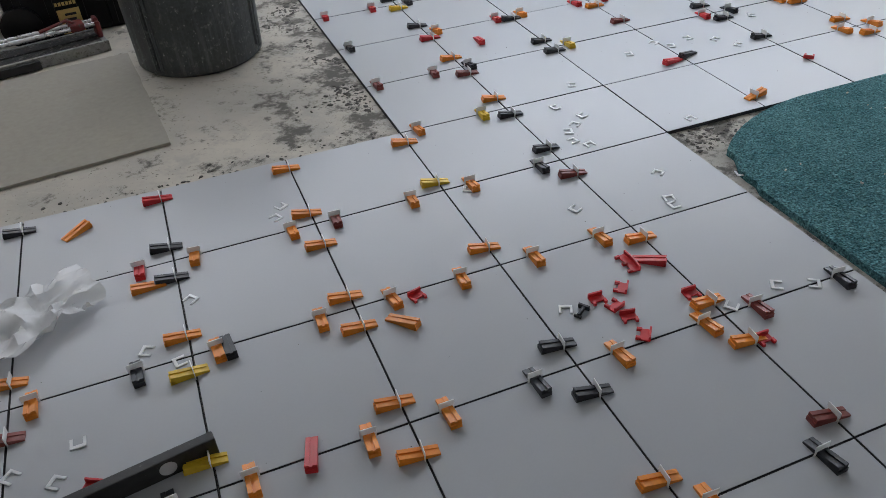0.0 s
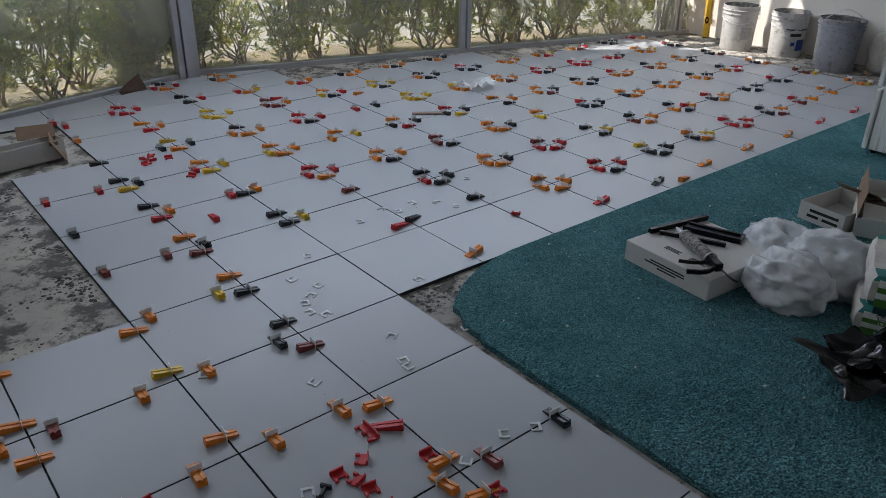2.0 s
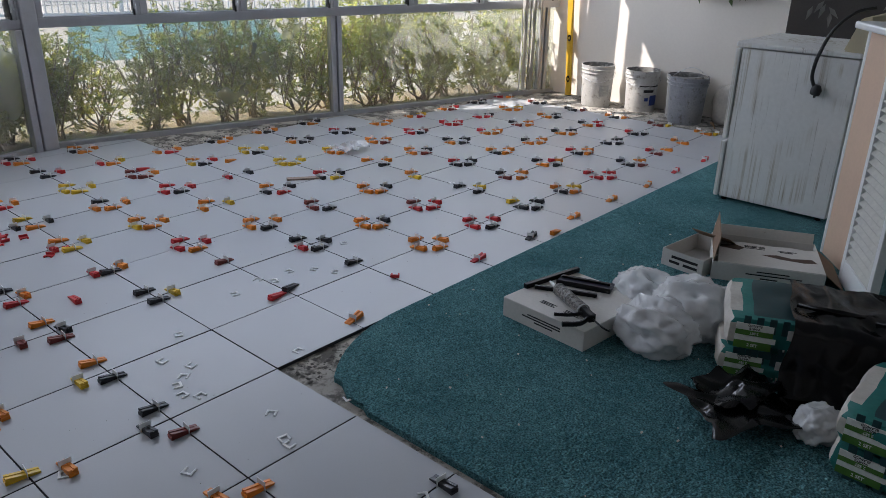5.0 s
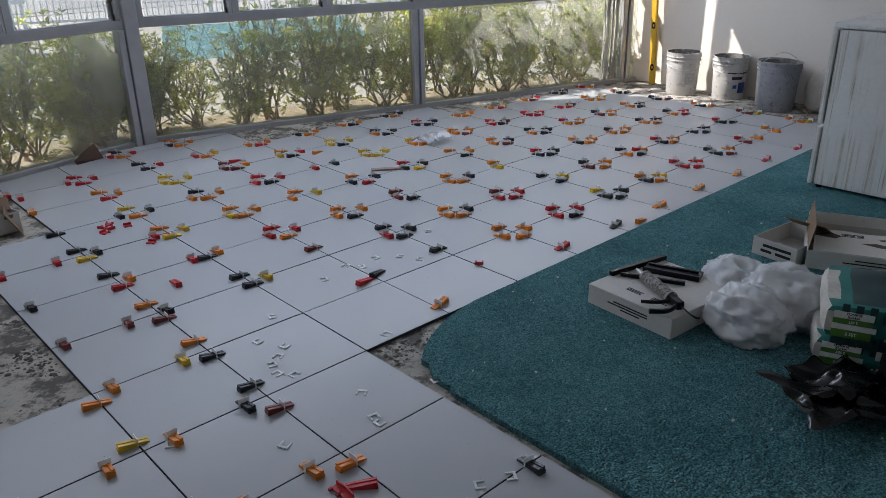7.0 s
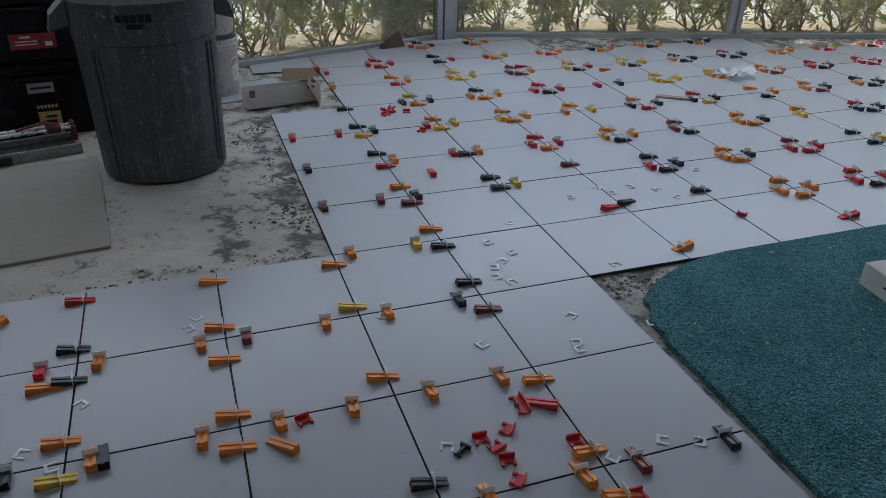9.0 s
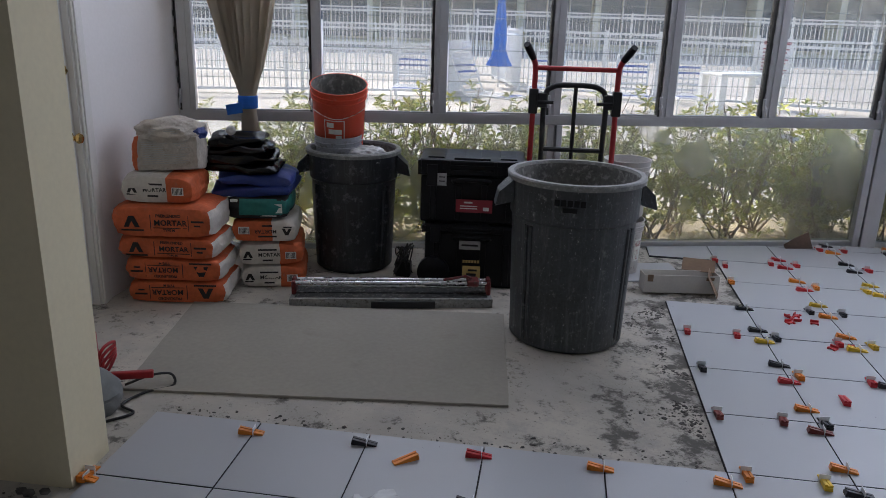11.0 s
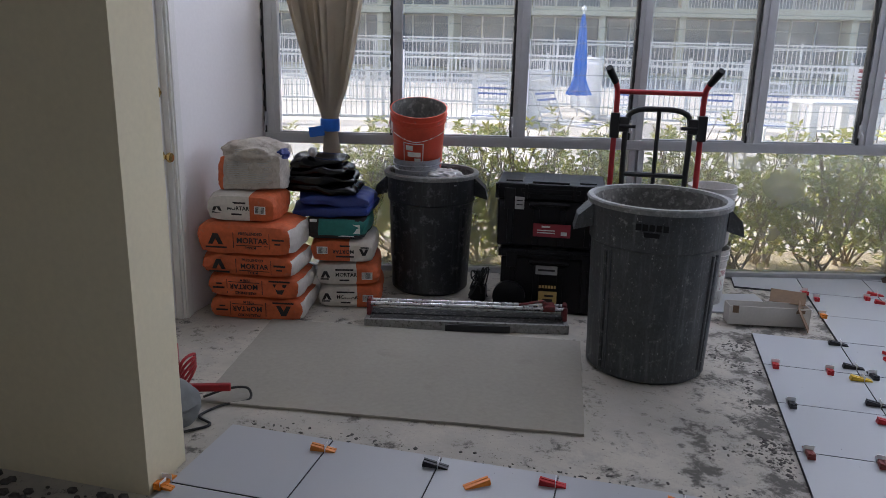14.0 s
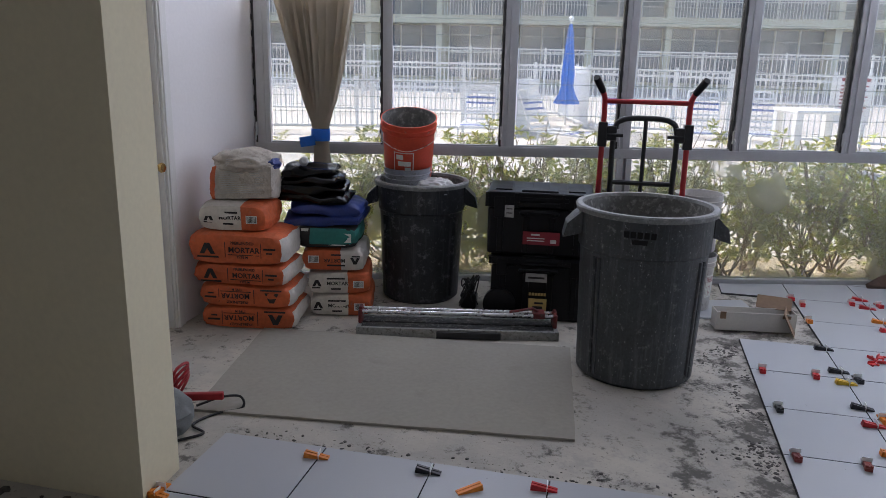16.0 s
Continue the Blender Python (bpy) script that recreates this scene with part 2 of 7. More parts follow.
def tube(bm, points, radius, seg=8, closed=False):
    """A round bar along a line of points."""
    pts = [Vector(p) for p in points]
    rings, up = [], Vector((0.13, 0.31, 0.94))
    for k, p in enumerate(pts):
        ahead = (pts[(k + 1) % len(pts)] if closed or k + 1 < len(pts) else p) - (pts[k - 1] if closed or k else p)
        ahead.normalize()
        side = ahead.cross(up)
        if side.length < 0.05:
            side = ahead.cross(Vector((1, 0, 0)))
        side.normalize()
        top = side.cross(ahead)
        up = top
        r = radius[k] if isinstance(radius, (list, tuple)) else radius
        rings.append([bm.verts.new(p + r * (math.cos(a) * side + math.sin(a) * top)) for a in (2 * math.pi * n / seg for n in range(seg))])
    pairs = list(zip(rings, rings[1:])) + ([(rings[-1], rings[0])] if closed else [])
    for a, b in pairs:
        for n in range(seg):
            bm.faces.new([a[n], a[(n + 1) % seg], b[(n + 1) % seg], b[n]])
    if not closed:
        bm.faces.new(rings[0][::-1])
        bm.faces.new(rings[-1])


def arc(points, steps=6):
    """A smooth line through a few points."""
    p = [Vector(q) for q in points]
    p = [2 * p[0] - p[1]] + p + [2 * p[-1] - p[-2]]
    out = []
    for k in range(1, len(p) - 2):
        for s in range(steps):
            t = s / steps
            a, b, c, d = p[k - 1:k + 3]
            out.append(0.5 * (2 * b + (c - a) * t + (2 * a - 5 * b + 4 * c - d) * t * t + (3 * b - a - 3 * c + d) * t ** 3))
    return out + [p[-2]]


def slab(bm, outline, z0, z1):
    """A plate with the given plan outline (counter-clockwise)."""
    low, high = [bm.verts.new((x, y, z0)) for x, y in outline], [bm.verts.new((x, y, z1)) for x, y in outline]
    n = len(outline)
    bm.faces.new(high)
    bm.faces.new(low[::-1])
    for k in range(n):
        bm.faces.new([low[k], low[(k + 1) % n], high[(k + 1) % n], high[k]])


def clip_half(poly, px, py, nx, ny):
    """The part of a plan polygon on the side of the line to which (nx, ny) points."""
    out = []
    for (ax, ay), (bx, by) in zip(poly, poly[1:] + poly[:1]):
        da, db = (ax - px) * nx + (ay - py) * ny, (bx - px) * nx + (by - py) * ny
        if da >= 0:
            out.append((ax, ay))
        if (da >= 0) != (db >= 0):
            s = da / (da - db)
            out.append((ax + s * (bx - ax), ay + s * (by - ay)))
    return out


# ---- plan ----
P = 0.459                                   # tile pitch
SUB = -0.014                                # bare slab below the tile faces
WEST, EAST, SOUTH = -4.13, 5.75, -3.9
CORNER = Vector((0.80, 3.95, 0))
DIR_A = Vector((1.0, 0.265, 0)).normalized()
DIR_B = Vector((1.0, -0.27, 0)).normalized()
A_END = CORNER - DIR_A * ((CORNER.x - WEST) / DIR_A.x)
B_END = CORNER + DIR_B * ((EAST - CORNER.x) / DIR_B.x)
SILL0, SILL1, HEAD = 0.892, 0.948, 2.32
CEIL = 2.5


# a window wall's own frame: x along it, y outwards, z up
FRAME_A = Matrix.Translation(A_END) @ Matrix.Rotation(math.atan2(DIR_A.y, DIR_A.x), 4, "Z")
FRAME_B = Matrix.Translation(CORNER) @ Matrix.Rotation(math.atan2(DIR_B.y, DIR_B.x), 4, "Z")
LEN_A, LEN_B = (CORNER - A_END).length, (B_END - CORNER).length

# added lamps above the line of sight, brightening the room beyond the real sky
window_light("window_light_a", A_END, CORNER, 1.93, 2.45, 24)
window_light("window_light_b", CORNER, B_END, 1.93, 2.45, 36)

# ---- floor slab, carpet, walls, ceiling ----
bm = bmesh.new()
slab(bm, [(-6.2, SOUTH), (EAST, SOUTH), (B_END.x, B_END.y + 0.1), (CORNER.x, CORNER.y + 0.1), (A_END.x - 0.1, A_END.y + 0.1), (-6.2, A_END.y)], -0.25, SUB)
fixed(part("floor", bm, M_CONCRETE), "bare stained concrete slab with old glue scabs", "floor")


def wall(name, outline, z0, z1, material, label):
    bm = bmesh.new()
    slab(bm, outline, z0, z1)
    return fixed(part(name, bm, material), label, "wall")


bm = bmesh.new()
T = 0.15
# the door wall, with the doorway cut through it
DY0, DY1, DH = 0.66, 1.535, 2.05
for y0, y1, z0, z1 in ((0.165, DY0, -0.25, CEIL), (DY1, A_END.y + 0.1, -0.25, CEIL), (DY0, DY1, DH, CEIL)):
    box(bm, (WEST - T, y0, z0), (WEST, y1, z1))
fixed(part("wall_west", bm, M_WALL_W), "white painted plaster wall beside the door", "wall")
wall("wall_partition", [(-6.2, -0.08), (-3.24, -0.08), (-3.25, 0.165), (-6.2, 0.165)], -0.25, CEIL, M_WALL_OLIVE, "beige painted end of a partition wall")
wall("wall_east", [(EAST, SOUTH), (EAST + T, SOUTH), (EAST + T, B_END.y + 0.2), (EAST, B_END.y + 0.2)], -0.25, CEIL, M_WALL, "cream painted plaster wall behind the pails")
wall("wall_south", [(-6.2, SOUTH - T), (EAST + T, SOUTH - T), (EAST + T, SOUTH), (-6.2, SOUTH)], -0.25, CEIL, M_WALL, "cream painted plaster wall")
wall("wall_far_west", [(-6.2 - T, SOUTH), (-6.2, SOUTH), (-6.2, 3), (-6.2 - T, 3)], -0.25, CEIL, M_WALL, "cream painted plaster wall")
wall("wall_hall", [(-6.2, 2.7), (WEST - T, 2.7), (WEST - T, 2.85), (-6.2, 2.85)], -0.25, CEIL, M_WALL, "cream painted plaster wall")
bm = bmesh.new()
slab(bm, [(-6.35, SOUTH - T), (EAST + T, SOUTH - T), (EAST + T, B_END.y + 0.1), (CORNER.x, CORNER.y + 0.12), (WEST - T, A_END.y + 0.1), (-6.35, 3)], CEIL, CEIL + 0.2)
fixed(part("ceiling", bm, M_CEIL), "plain white ceiling", "ceiling")
# unseen slab over the garden bed, added and shaped to keep sun off the floor
bm = bmesh.new()
slab(bm, [(-7, 2.0), (WEST, 2.7), (CORNER.x, CORNER.y + 0.12), (3.1, 3.3), (3.1, 4.40), (1.3, 5.66), (0.4, 6.25), (-7, 5.5)], CEIL + 0.2, CEIL + 0.4)
fixed(part("overhang_slab", bm, M_CEIL), "unseen slab added above the windows to block the sun", "balcony")

# carpet: rounded corner by the bare patch
bm = bmesh.new()
edge = [(0.015, -3.85), (5.6, -3.85), (5.6, -0.006), (0.62, -0.006)]
for k in range(9):
    s = k / 8
    a = Vector((0.62, -0.006)).lerp(Vector((0.30, -0.03)), s).lerp(Vector((0.30, -0.03)).lerp(Vector((0.10, -0.22)), s), s)
    edge.append((a.x, a.y))
for k in range(1, 7):
    s = k / 6
    edge.append((0.10 - 0.075 * s + 0.012 * math.sin(9 * s), -0.22 - 0.26 * s))
slab(bm, edge, SUB + 0.001, 0.012)
fixed(part("carpet", bm, M_CARPET), "teal looped carpet with a cut edge", "carpet")


# ---- windows ----
def window_wall(name, frame_m, length, posts, lows, low_glass):
    """A storey of aluminium windows: fixed panes below the rail, louvre panes above."""
    win = thing(name, "aluminium window wall with fixed lower panes and louvres above", "window", frame_m)
    tagged(win, kind="structure")
    bm = bmesh.new()
    box(bm, (0, -0.045, SILL0), (length, 0.035, SILL1), bevel=0.006)
    box(bm, (0, -0.055, SILL1 - 0.012), (length, -0.045, SILL1 + 0.012))
    part("window_rail", bm, M_ALU, win)
    bm = bmesh.new()
    box(bm, (0, -0.03, SUB), (length, 0.06, 0.025), bevel=0.004)
    part("window_sill", bm, M_ALU, win)
    bm = bmesh.new()
    box(bm, (0, -0.05, HEAD), (length, 0.06, CEIL))
    part("window_head", bm, M_ALU, win)
    for x in lows:
        bm = bmesh.new()
        box(bm, (x - 0.055, -0.035, 0.02), (x - 0.008, 0.05, SILL0), bevel=0.004)
        box(bm, (x + 0.008, -0.045, 0.02), (x + 0.05, 0.05, SILL0), bevel=0.004)
        box(bm, (x - 0.008, -0.01, 0.02), (x + 0.008, 0.04, SILL0))
        part("lower_mullion", bm, M_ALU, win)
    stops = [0.0] + list(lows) + [length]
    for a, b in zip(stops, stops[1:]):
        bm = bmesh.new()
        box(bm, (a + 0.02, 0.008, 0.02), (b - 0.02, 0.014, SILL0 + 0.005))
        pane = part("lower_pane", bm, low_glass, win, "dusty fixed glass pane")
        pane.visible_shadow = False
    for x, wide in posts:
        bm = bmesh.new()
        box(bm, (x - wide, -0.04, SILL1), (x + wide, 0.04, HEAD), bevel=0.004)
        box(bm, (x - wide * 0.25, -0.05, SILL1), (x + wide * 0.25, -0.038, HEAD))
        upright = part("upper_mullion", bm, M_ALU, win)
        bm = bmesh.new()
        for side in (-1,):
            x0 = x + side * (wide + 0.008)
            box(bm, (x0 - 0.007, -0.03, SILL1 + 0.01), (x0 + 0.007, 0.03, HEAD))
            z = SILL1 + 0.08
            while z < HEAD - 0.05:
                box(bm, (x0 - 0.012, -0.036, z), (x0 + 0.012, -0.028, z + 0.04), bevel=0.003)
                z += 0.105
        part("louvre_track", bm, M_ALU_DARK, upright, "dark louvre operator track")
        bm = bmesh.new()
        box(bm, (x - wide - 0.012, -0.06, SILL1 + 0.06), (x - wide + 0.004, -0.03, SILL1 + 0.15), bevel=0.004)
        tube(bm, [(x - wide - 0.004, -0.06, SILL1 + 0.10), (x - wide - 0.004, -0.085, SILL1 + 0.08), (x - wide - 0.004, -0.09, SILL1 + 0.03)], 0.005, 6)
        part("louvre_crank", bm, M_ALU, upright)
    for (a, wa), (b, wb) in zip(posts, posts[1:]):
        bm = bmesh.new()
        z = SILL1 + 0.014
        box(bm, (a + wa, -0.02, SILL1), (b - wb, 0.02, SILL1 + 0.02))
        part("louvre_stop", bm, M_ALU, win)
        while z < HEAD - 0.02:
            bm = bmesh.new()
            box(bm, (a + wa + 0.012, -0.003, 0), (b - wb - 0.012, 0.003, 0.112), Matrix.Translation((0, 0, z)) @ Matrix.Rotation(radians(-6), 4, "X"))
            blade = part("louvre_blade", bm, M_GLASS, win)
            blade.visible_shadow = False
            z += 0.105
    return win


def on_a(x):
    return (x - WEST) / DIR_A.x


def on_b(x):
    return (x - CORNER.x) / DIR_B.x


window_wall("window_1", FRAME_A, LEN_A, [(0.06, 0.045)] + [(on_a(x), w) for x, w in ((-3.26, 0.032), (-2.457, 0.045), (-1.675, 0.042), (-0.885, 0.05), (-0.137, 0.05))] + [(LEN_A - 0.10, 0.03)], [on_a(-1.66)], M_GLASS_VEIL)
window_wall("window_2", FRAME_B, LEN_B, [(0.08, 0.03)] + [(on_b(x), w) for x, w in ((1.58, 0.045), (2.36, 0.045), (3.18, 0.04), (3.98, 0.045), (4.78, 0.045))] + [(LEN_B - 0.05, 0.03)], [on_b(3.19), on_b(5.58)], M_GLASS_LOW)
bm = bmesh.new()
box(bm, (-0.055, -0.10, SUB), (0.055, 0.10, CEIL), Matrix.Translation(CORNER + Vector((-0.02, -0.01, 0))), bevel=0.008)
box(bm, (-0.115, -0.075, SUB), (-0.065, 0.05, SILL0), Matrix.Translation(CORNER + Vector((-0.02, -0.03, 0))), bevel=0.006)
fixed(part("corner_post", bm, M_ALU), "aluminium corner post between two window walls", "post")

# ---- ground outside ----
bm = bmesh.new()
slab(bm, [(-600, 2.0), (WEST - 0.3, 2.0), (A_END.x, A_END.y + 0.12), (CORNER.x, CORNER.y + 0.12), (B_END.x + 0.2, B_END.y + 0.12), (600, 2.0), (600, 900), (-600, 900)], -0.5, -0.12)
fixed(part("ground", bm, M_DECK), "pale sunlit concrete pool deck", "ground")

# ---- tiles ----
def tile_cells():
    for i in range(-7, 0):
        for j in range(-7, 1):
            yield i, j
    for j in range(1, 5):
        yield -2, j
        yield -1, j
    for j in (5, 6):
        yield -1, j
    yield -2, 7
    yield -1, 7
    for i in range(0, 11):
        for j in range(0, 9):
            if (i >= 3 and j >= 7) or (i >= 7 and j >= 6):
                continue
            yield i, j


tile_floor = thing("tile_floor", "newly laid glossy white square floor tiles, ungrouted", "tiles")
tagged(tile_floor, kind="structure")
G = 0.0027


def tile_mesh(poly, origin):
    """Glazed face with an eased edge on a mortar bed; bed and tile sides are coloured dark as joint shade."""
    bm = bmesh.new()
    pts = [(x - origin[0], y - origin[1]) for x, y in poly]
    cx, cy = sum(p[0] for p in pts) / len(pts), sum(p[1] for p in pts) / len(pts)

    def ring(grow, z):
        out = []
        for x, y in pts:
            v = Vector((x - cx, y - cy))
            v *= 1 + grow / max(v.length, 0.01)
            out.append(bm.verts.new((cx + v.x, cy + v.y, z)))
        return out

    rings = [ring(0.0028, SUB), ring(0.0028, -0.0075), ring(0, -0.0065), ring(0, -0.0012), ring(-0.0016, 0)]
    n = len(pts)
    bm.faces.new(rings[-1])
    for q, (a, b) in enumerate(zip(rings, rings[1:])):
        for k in range(n):
            f = bm.faces.new([a[k], a[(k + 1) % n], b[(k + 1) % n], b[k]])
            f.material_index = 1 if q < 3 else 0
    me = bpy.data.meshes.new("tile")
    bm.to_mesh(me)
    bm.free()
    me.materials.append(M_TILE)
    me.materials.append(M_BED_SHADE)
    return me


# near black: the shade in the joints is put into this mortar colour
M_BED_SHADE = mat("mortar_bed_joint_shade", (0.045, 0.045, 0.048), 0.95, vary=0.3, scale=30)
FULL = None
NA, NB = Vector((DIR_A.y, -DIR_A.x)), Vector((DIR_B.y, -DIR_B.x))
for i, j in tile_cells():
    x, y = i * P, j * P
    square = [(x + G, y + G), (x + P - G, y + G), (x + P - G, y + P - G), (x + G, y + P - G)]
    poly = square
    for n2 in (NA, NB):
        poly = clip_half(poly, CORNER.x + n2.x * 0.055, CORNER.y + n2.y * 0.055, n2.x, n2.y) if poly else poly
    poly = clip_half(poly, 0, 3.82, 0, -1) if poly and y + P > 3.82 else poly
    if len(poly) < 3:
        continue
    if poly == square:
        FULL = FULL or tile_mesh([(G, G), (P - G, G), (P - G, P - G), (G, P - G)], (0, 0))
        me = FULL
    else:
        me = tile_mesh(poly, (x, y))
    ob = new("tile", me)
    ob.parent = tile_floor
    rnd = random.Random(i * 31 + j)
    ob.matrix_basis = pose(x, y, rnd.uniform(-0.0006, 0.0006), rnd.uniform(-0.05, 0.05), rnd.uniform(-0.05, 0.05), 0)

# ---- levelling wedges and clips on the joints ----
def plastic(name, colour, rough=0.42):
    return mat(name, colour, rough, vary=0.10, scale=25, fine=160, bump=0.05, per=0.12)


WEDGE_MATS = {"o": plastic("orange_plastic", (0.78, 0.25, 0.02)), "y": plastic("yellow_plastic", (0.78, 0.52, 0.03)), "k": plastic("black_plastic", (0.022, 0.023, 0.028)),
              "r": plastic("red_plastic", (0.58, 0.025, 0.03)), "d": plastic("maroon_plastic", (0.23, 0.045, 0.035))}
WORDS = {"o": "orange", "y": "yellow", "k": "black", "r": "red", "d": "maroon"}
m, n, l, p = node_mat("frosted_clip_plastic")
p.inputs["Base Color"].default_value, p.inputs["Roughness"].default_value = (0.90, 0.91, 0.91, 1), 0.35
p.inputs["Subsurface Weight"].default_value, p.inputs["Subsurface Radius"].default_value = 0.0, (0.01, 0.01, 0.01)
p.inputs["Transmission Weight"].default_value = 0.0
milk, share = n.new("ShaderNodeBsdfTranslucent"), n.new("ShaderNodeMixShader")
milk.inputs[0].default_value, share.inputs[0].default_value = (0.92, 0.93, 0.92, 1), 0.25
l.new(p.outputs[0], share.inputs[1])
l.new(milk.outputs[0], share.inputs[2])
l.new(share.outputs[0], n["Material Output"].inputs[0])
M_CLIP = m


def wedge_bm(long=0.098, wide=0.029, tall=0.025, thin=0.006):
    """A ribbed wedge: thick end at -x, two rails with a slot between."""
    bm = bmesh.new()
    a, b = -long * 0.60, long * 0.40
    for y0, y1, cut in ((-wide / 2, -wide * 0.12, 0), (wide * 0.12, wide / 2, 0), (-wide * 0.12, wide * 0.12, 0.004)):
        lo = [(a, y0, 0.0004), (a, y1, 0.0004), (b, y1, 0.0004), (b, y0, 0.0004)]
        hi = [(a, y0, tall - cut), (a, y1, tall - cut), (b, y1, thin - cut * 0.4), (b, y0, thin - cut * 0.4)]
        v = [bm.verts.new(q) for q in lo + hi]
        for f in ((3, 2, 1, 0), (4, 5, 6, 7), (0, 1, 5, 4), (1, 2, 6, 5), (2, 3, 7, 6), (3, 0, 4, 7)):
            bm.faces.new([v[k] for k in f])
    box(bm, (a - 0.003, -wide / 2, 0.0004), (a + 0.005, wide / 2, tall * 0.55))
    return bm


def clip_bm():
    """The frosted bridge that stands in the joint and straddles the wedge."""
    bm = bmesh.new()
    for s in (-1, 1):
        box(bm, (-0.0012, s * 0.0165 - 0.003, -0.010), (0.0012, s * 0.0165 + 0.003, 0.0140))
    box(bm, (-0.0014, -0.0205, 0.0140), (0.0014, 0.0205, 0.0320), bevel=0.0005)
    return bm


WEDGE_KIND = {}


def leveller(colour, x, y, turn, clip=True):
    """A wedge pushed through its clip, over the joint."""
    key = (colour, clip)
    word = WORDS[colour]
    if key not in WEDGE_KIND:
        ob = thing("levelling_wedge", f"{word} plastic levelling wedge " + ("pushed through a frosted clip" if clip else "lying loose on the tiles"), "tile wedge", group="tile levelling wedges")
        part("wedge", wedge_bm(), WEDGE_MATS[colour], ob)
        if clip:
            part("clip", clip_bm(), M_CLIP, ob, "frosted white plastic clip")
        ob.matrix_basis = pose(x, y, 0, 0, 0, turn)
        WEDGE_KIND[key] = ob
        return ob
    return copy_thing(WEDGE_KIND[key], pose(x, y, 0, 0, 0, turn))


WEDGES_ACROSS = {
    "o": [(-1.38, -0.85), (-1.38, -1.02), (-1.84, -0.38), (-2.29, -0.37), (-1.38, -0.55), (-1.38, -0.41), (-0.92, -0.37), (-1.38, -0.13), (-1.38, 0.06), (-1.38, 0.38), (-0.92, 0.37), (-0.46, 0.55), (-0.46, -0.53), (-0.46, -0.86), (-0.46, -1.03), (-0.92, -1.3), (-0.46, 1.02), (-2.75, 0.37), (-3.21, -0.04)],
    "y": [(-1.84, -0.84), (-1.84, -0.53), (-0.92, 0.05), (-0.46, 1.76)],
    "d": [(-2.29, -0.57), (-0.46, -0.11), (-0.46, -1.31), (-0.46, 0.83), (0.46, 1.04)],
    "k": [(-1.84, 0.07), (-1.84, -0.1), (-2.29, 0.38), (-0.46, 0.39), (-0.46, 0.09), (-0.92, -0.84), (-0.92, -1.02), (-0.46, 1.47), (-0.46, 1.91), (-0.46, 2.24), (0.0, 1.33), (0.0, 1.0), (0.0, 0.87), (0.92, 0.56)],
    "r": [(-1.84, 0.38), (-0.46, 1.29)]}
WEDGES_ALONG = {
    "o": [(-1.48, -0.92), (-1.28, -0.92), (-1.76, -0.92), (-1.77, -0.46), (-2.24, -0.46), (-1.48, -0.46), (-1.27, -0.46), (-1.05, -0.46), (-0.81, -0.46), (-1.46, 0.0), (-1.04, 0.0), (-0.82, 0.0), (-1.77, 0.0), (-0.85, 0.46), (-0.8, -0.92), (-0.58, -0.46), (-0.53, -0.92), (-0.86, -1.38), (-0.41, 1.38), (0.06, 1.38), (-0.45, 2.75), (-3.22, 0.0)],
    "k": [(-1.98, -0.46), (-1.94, -0.92), (-0.55, 0.0), (-1.04, -0.92), (-0.07, -0.92), (-0.56, -1.38), (-0.86, 1.38), (-0.43, 0.92), (-0.4, 1.84)],
    "d": [(-1.31, 0.0), (-0.36, -0.92), (-0.87, 0.92), (-0.6, 0.92)],
    "r": [(-1.94, 0.0), (-0.86, 1.84), (-0.6, 1.84), (-0.08, 1.38), (-0.47, 3.21), (-0.42, 3.09)],
    "y": [(-0.57, 0.46), (0.08, 0.92)]}
EDGE_WEDGE = ("o", 0.47, 0.085, 190)
WEDGES_LOOSE = [("r", -1.615, -0.905, 76), ("k", -1.74, -0.46, 95), ("o", -1.28, -0.57, 130), ("o", -1.91, -0.11, 5), ("o", -2.13, 0.29, 215), ("r", -0.52, -0.63, 140), ("r", -0.27, 1.16, 85), ("r", 0.40, 0.52, 12), ("k", 0.50, 0.55, 18), ("o", 2.02, 0.05, 10), ("o", 1.56, 2.62, 20), ("r", 1.00, 2.86, 15), ("r", 3.30, 0.92, -12)]
wr = random.Random(7)
for turn0, lists in ((0, WEDGES_ACROSS), (90, WEDGES_ALONG)):
    for colour, places in lists.items():
        for x, y in places:
            leveller(colour, x, y, turn0 + wr.uniform(-6, 6))
leveller(*EDGE_WEDGE)
for colour, x, y, turn in WEDGES_LOOSE:
    leveller(colour, x, y, turn, clip=False)

# four round each crossing of the main field; the colours run crossing by crossing
PALETTE = "kkkooooyrrdk"
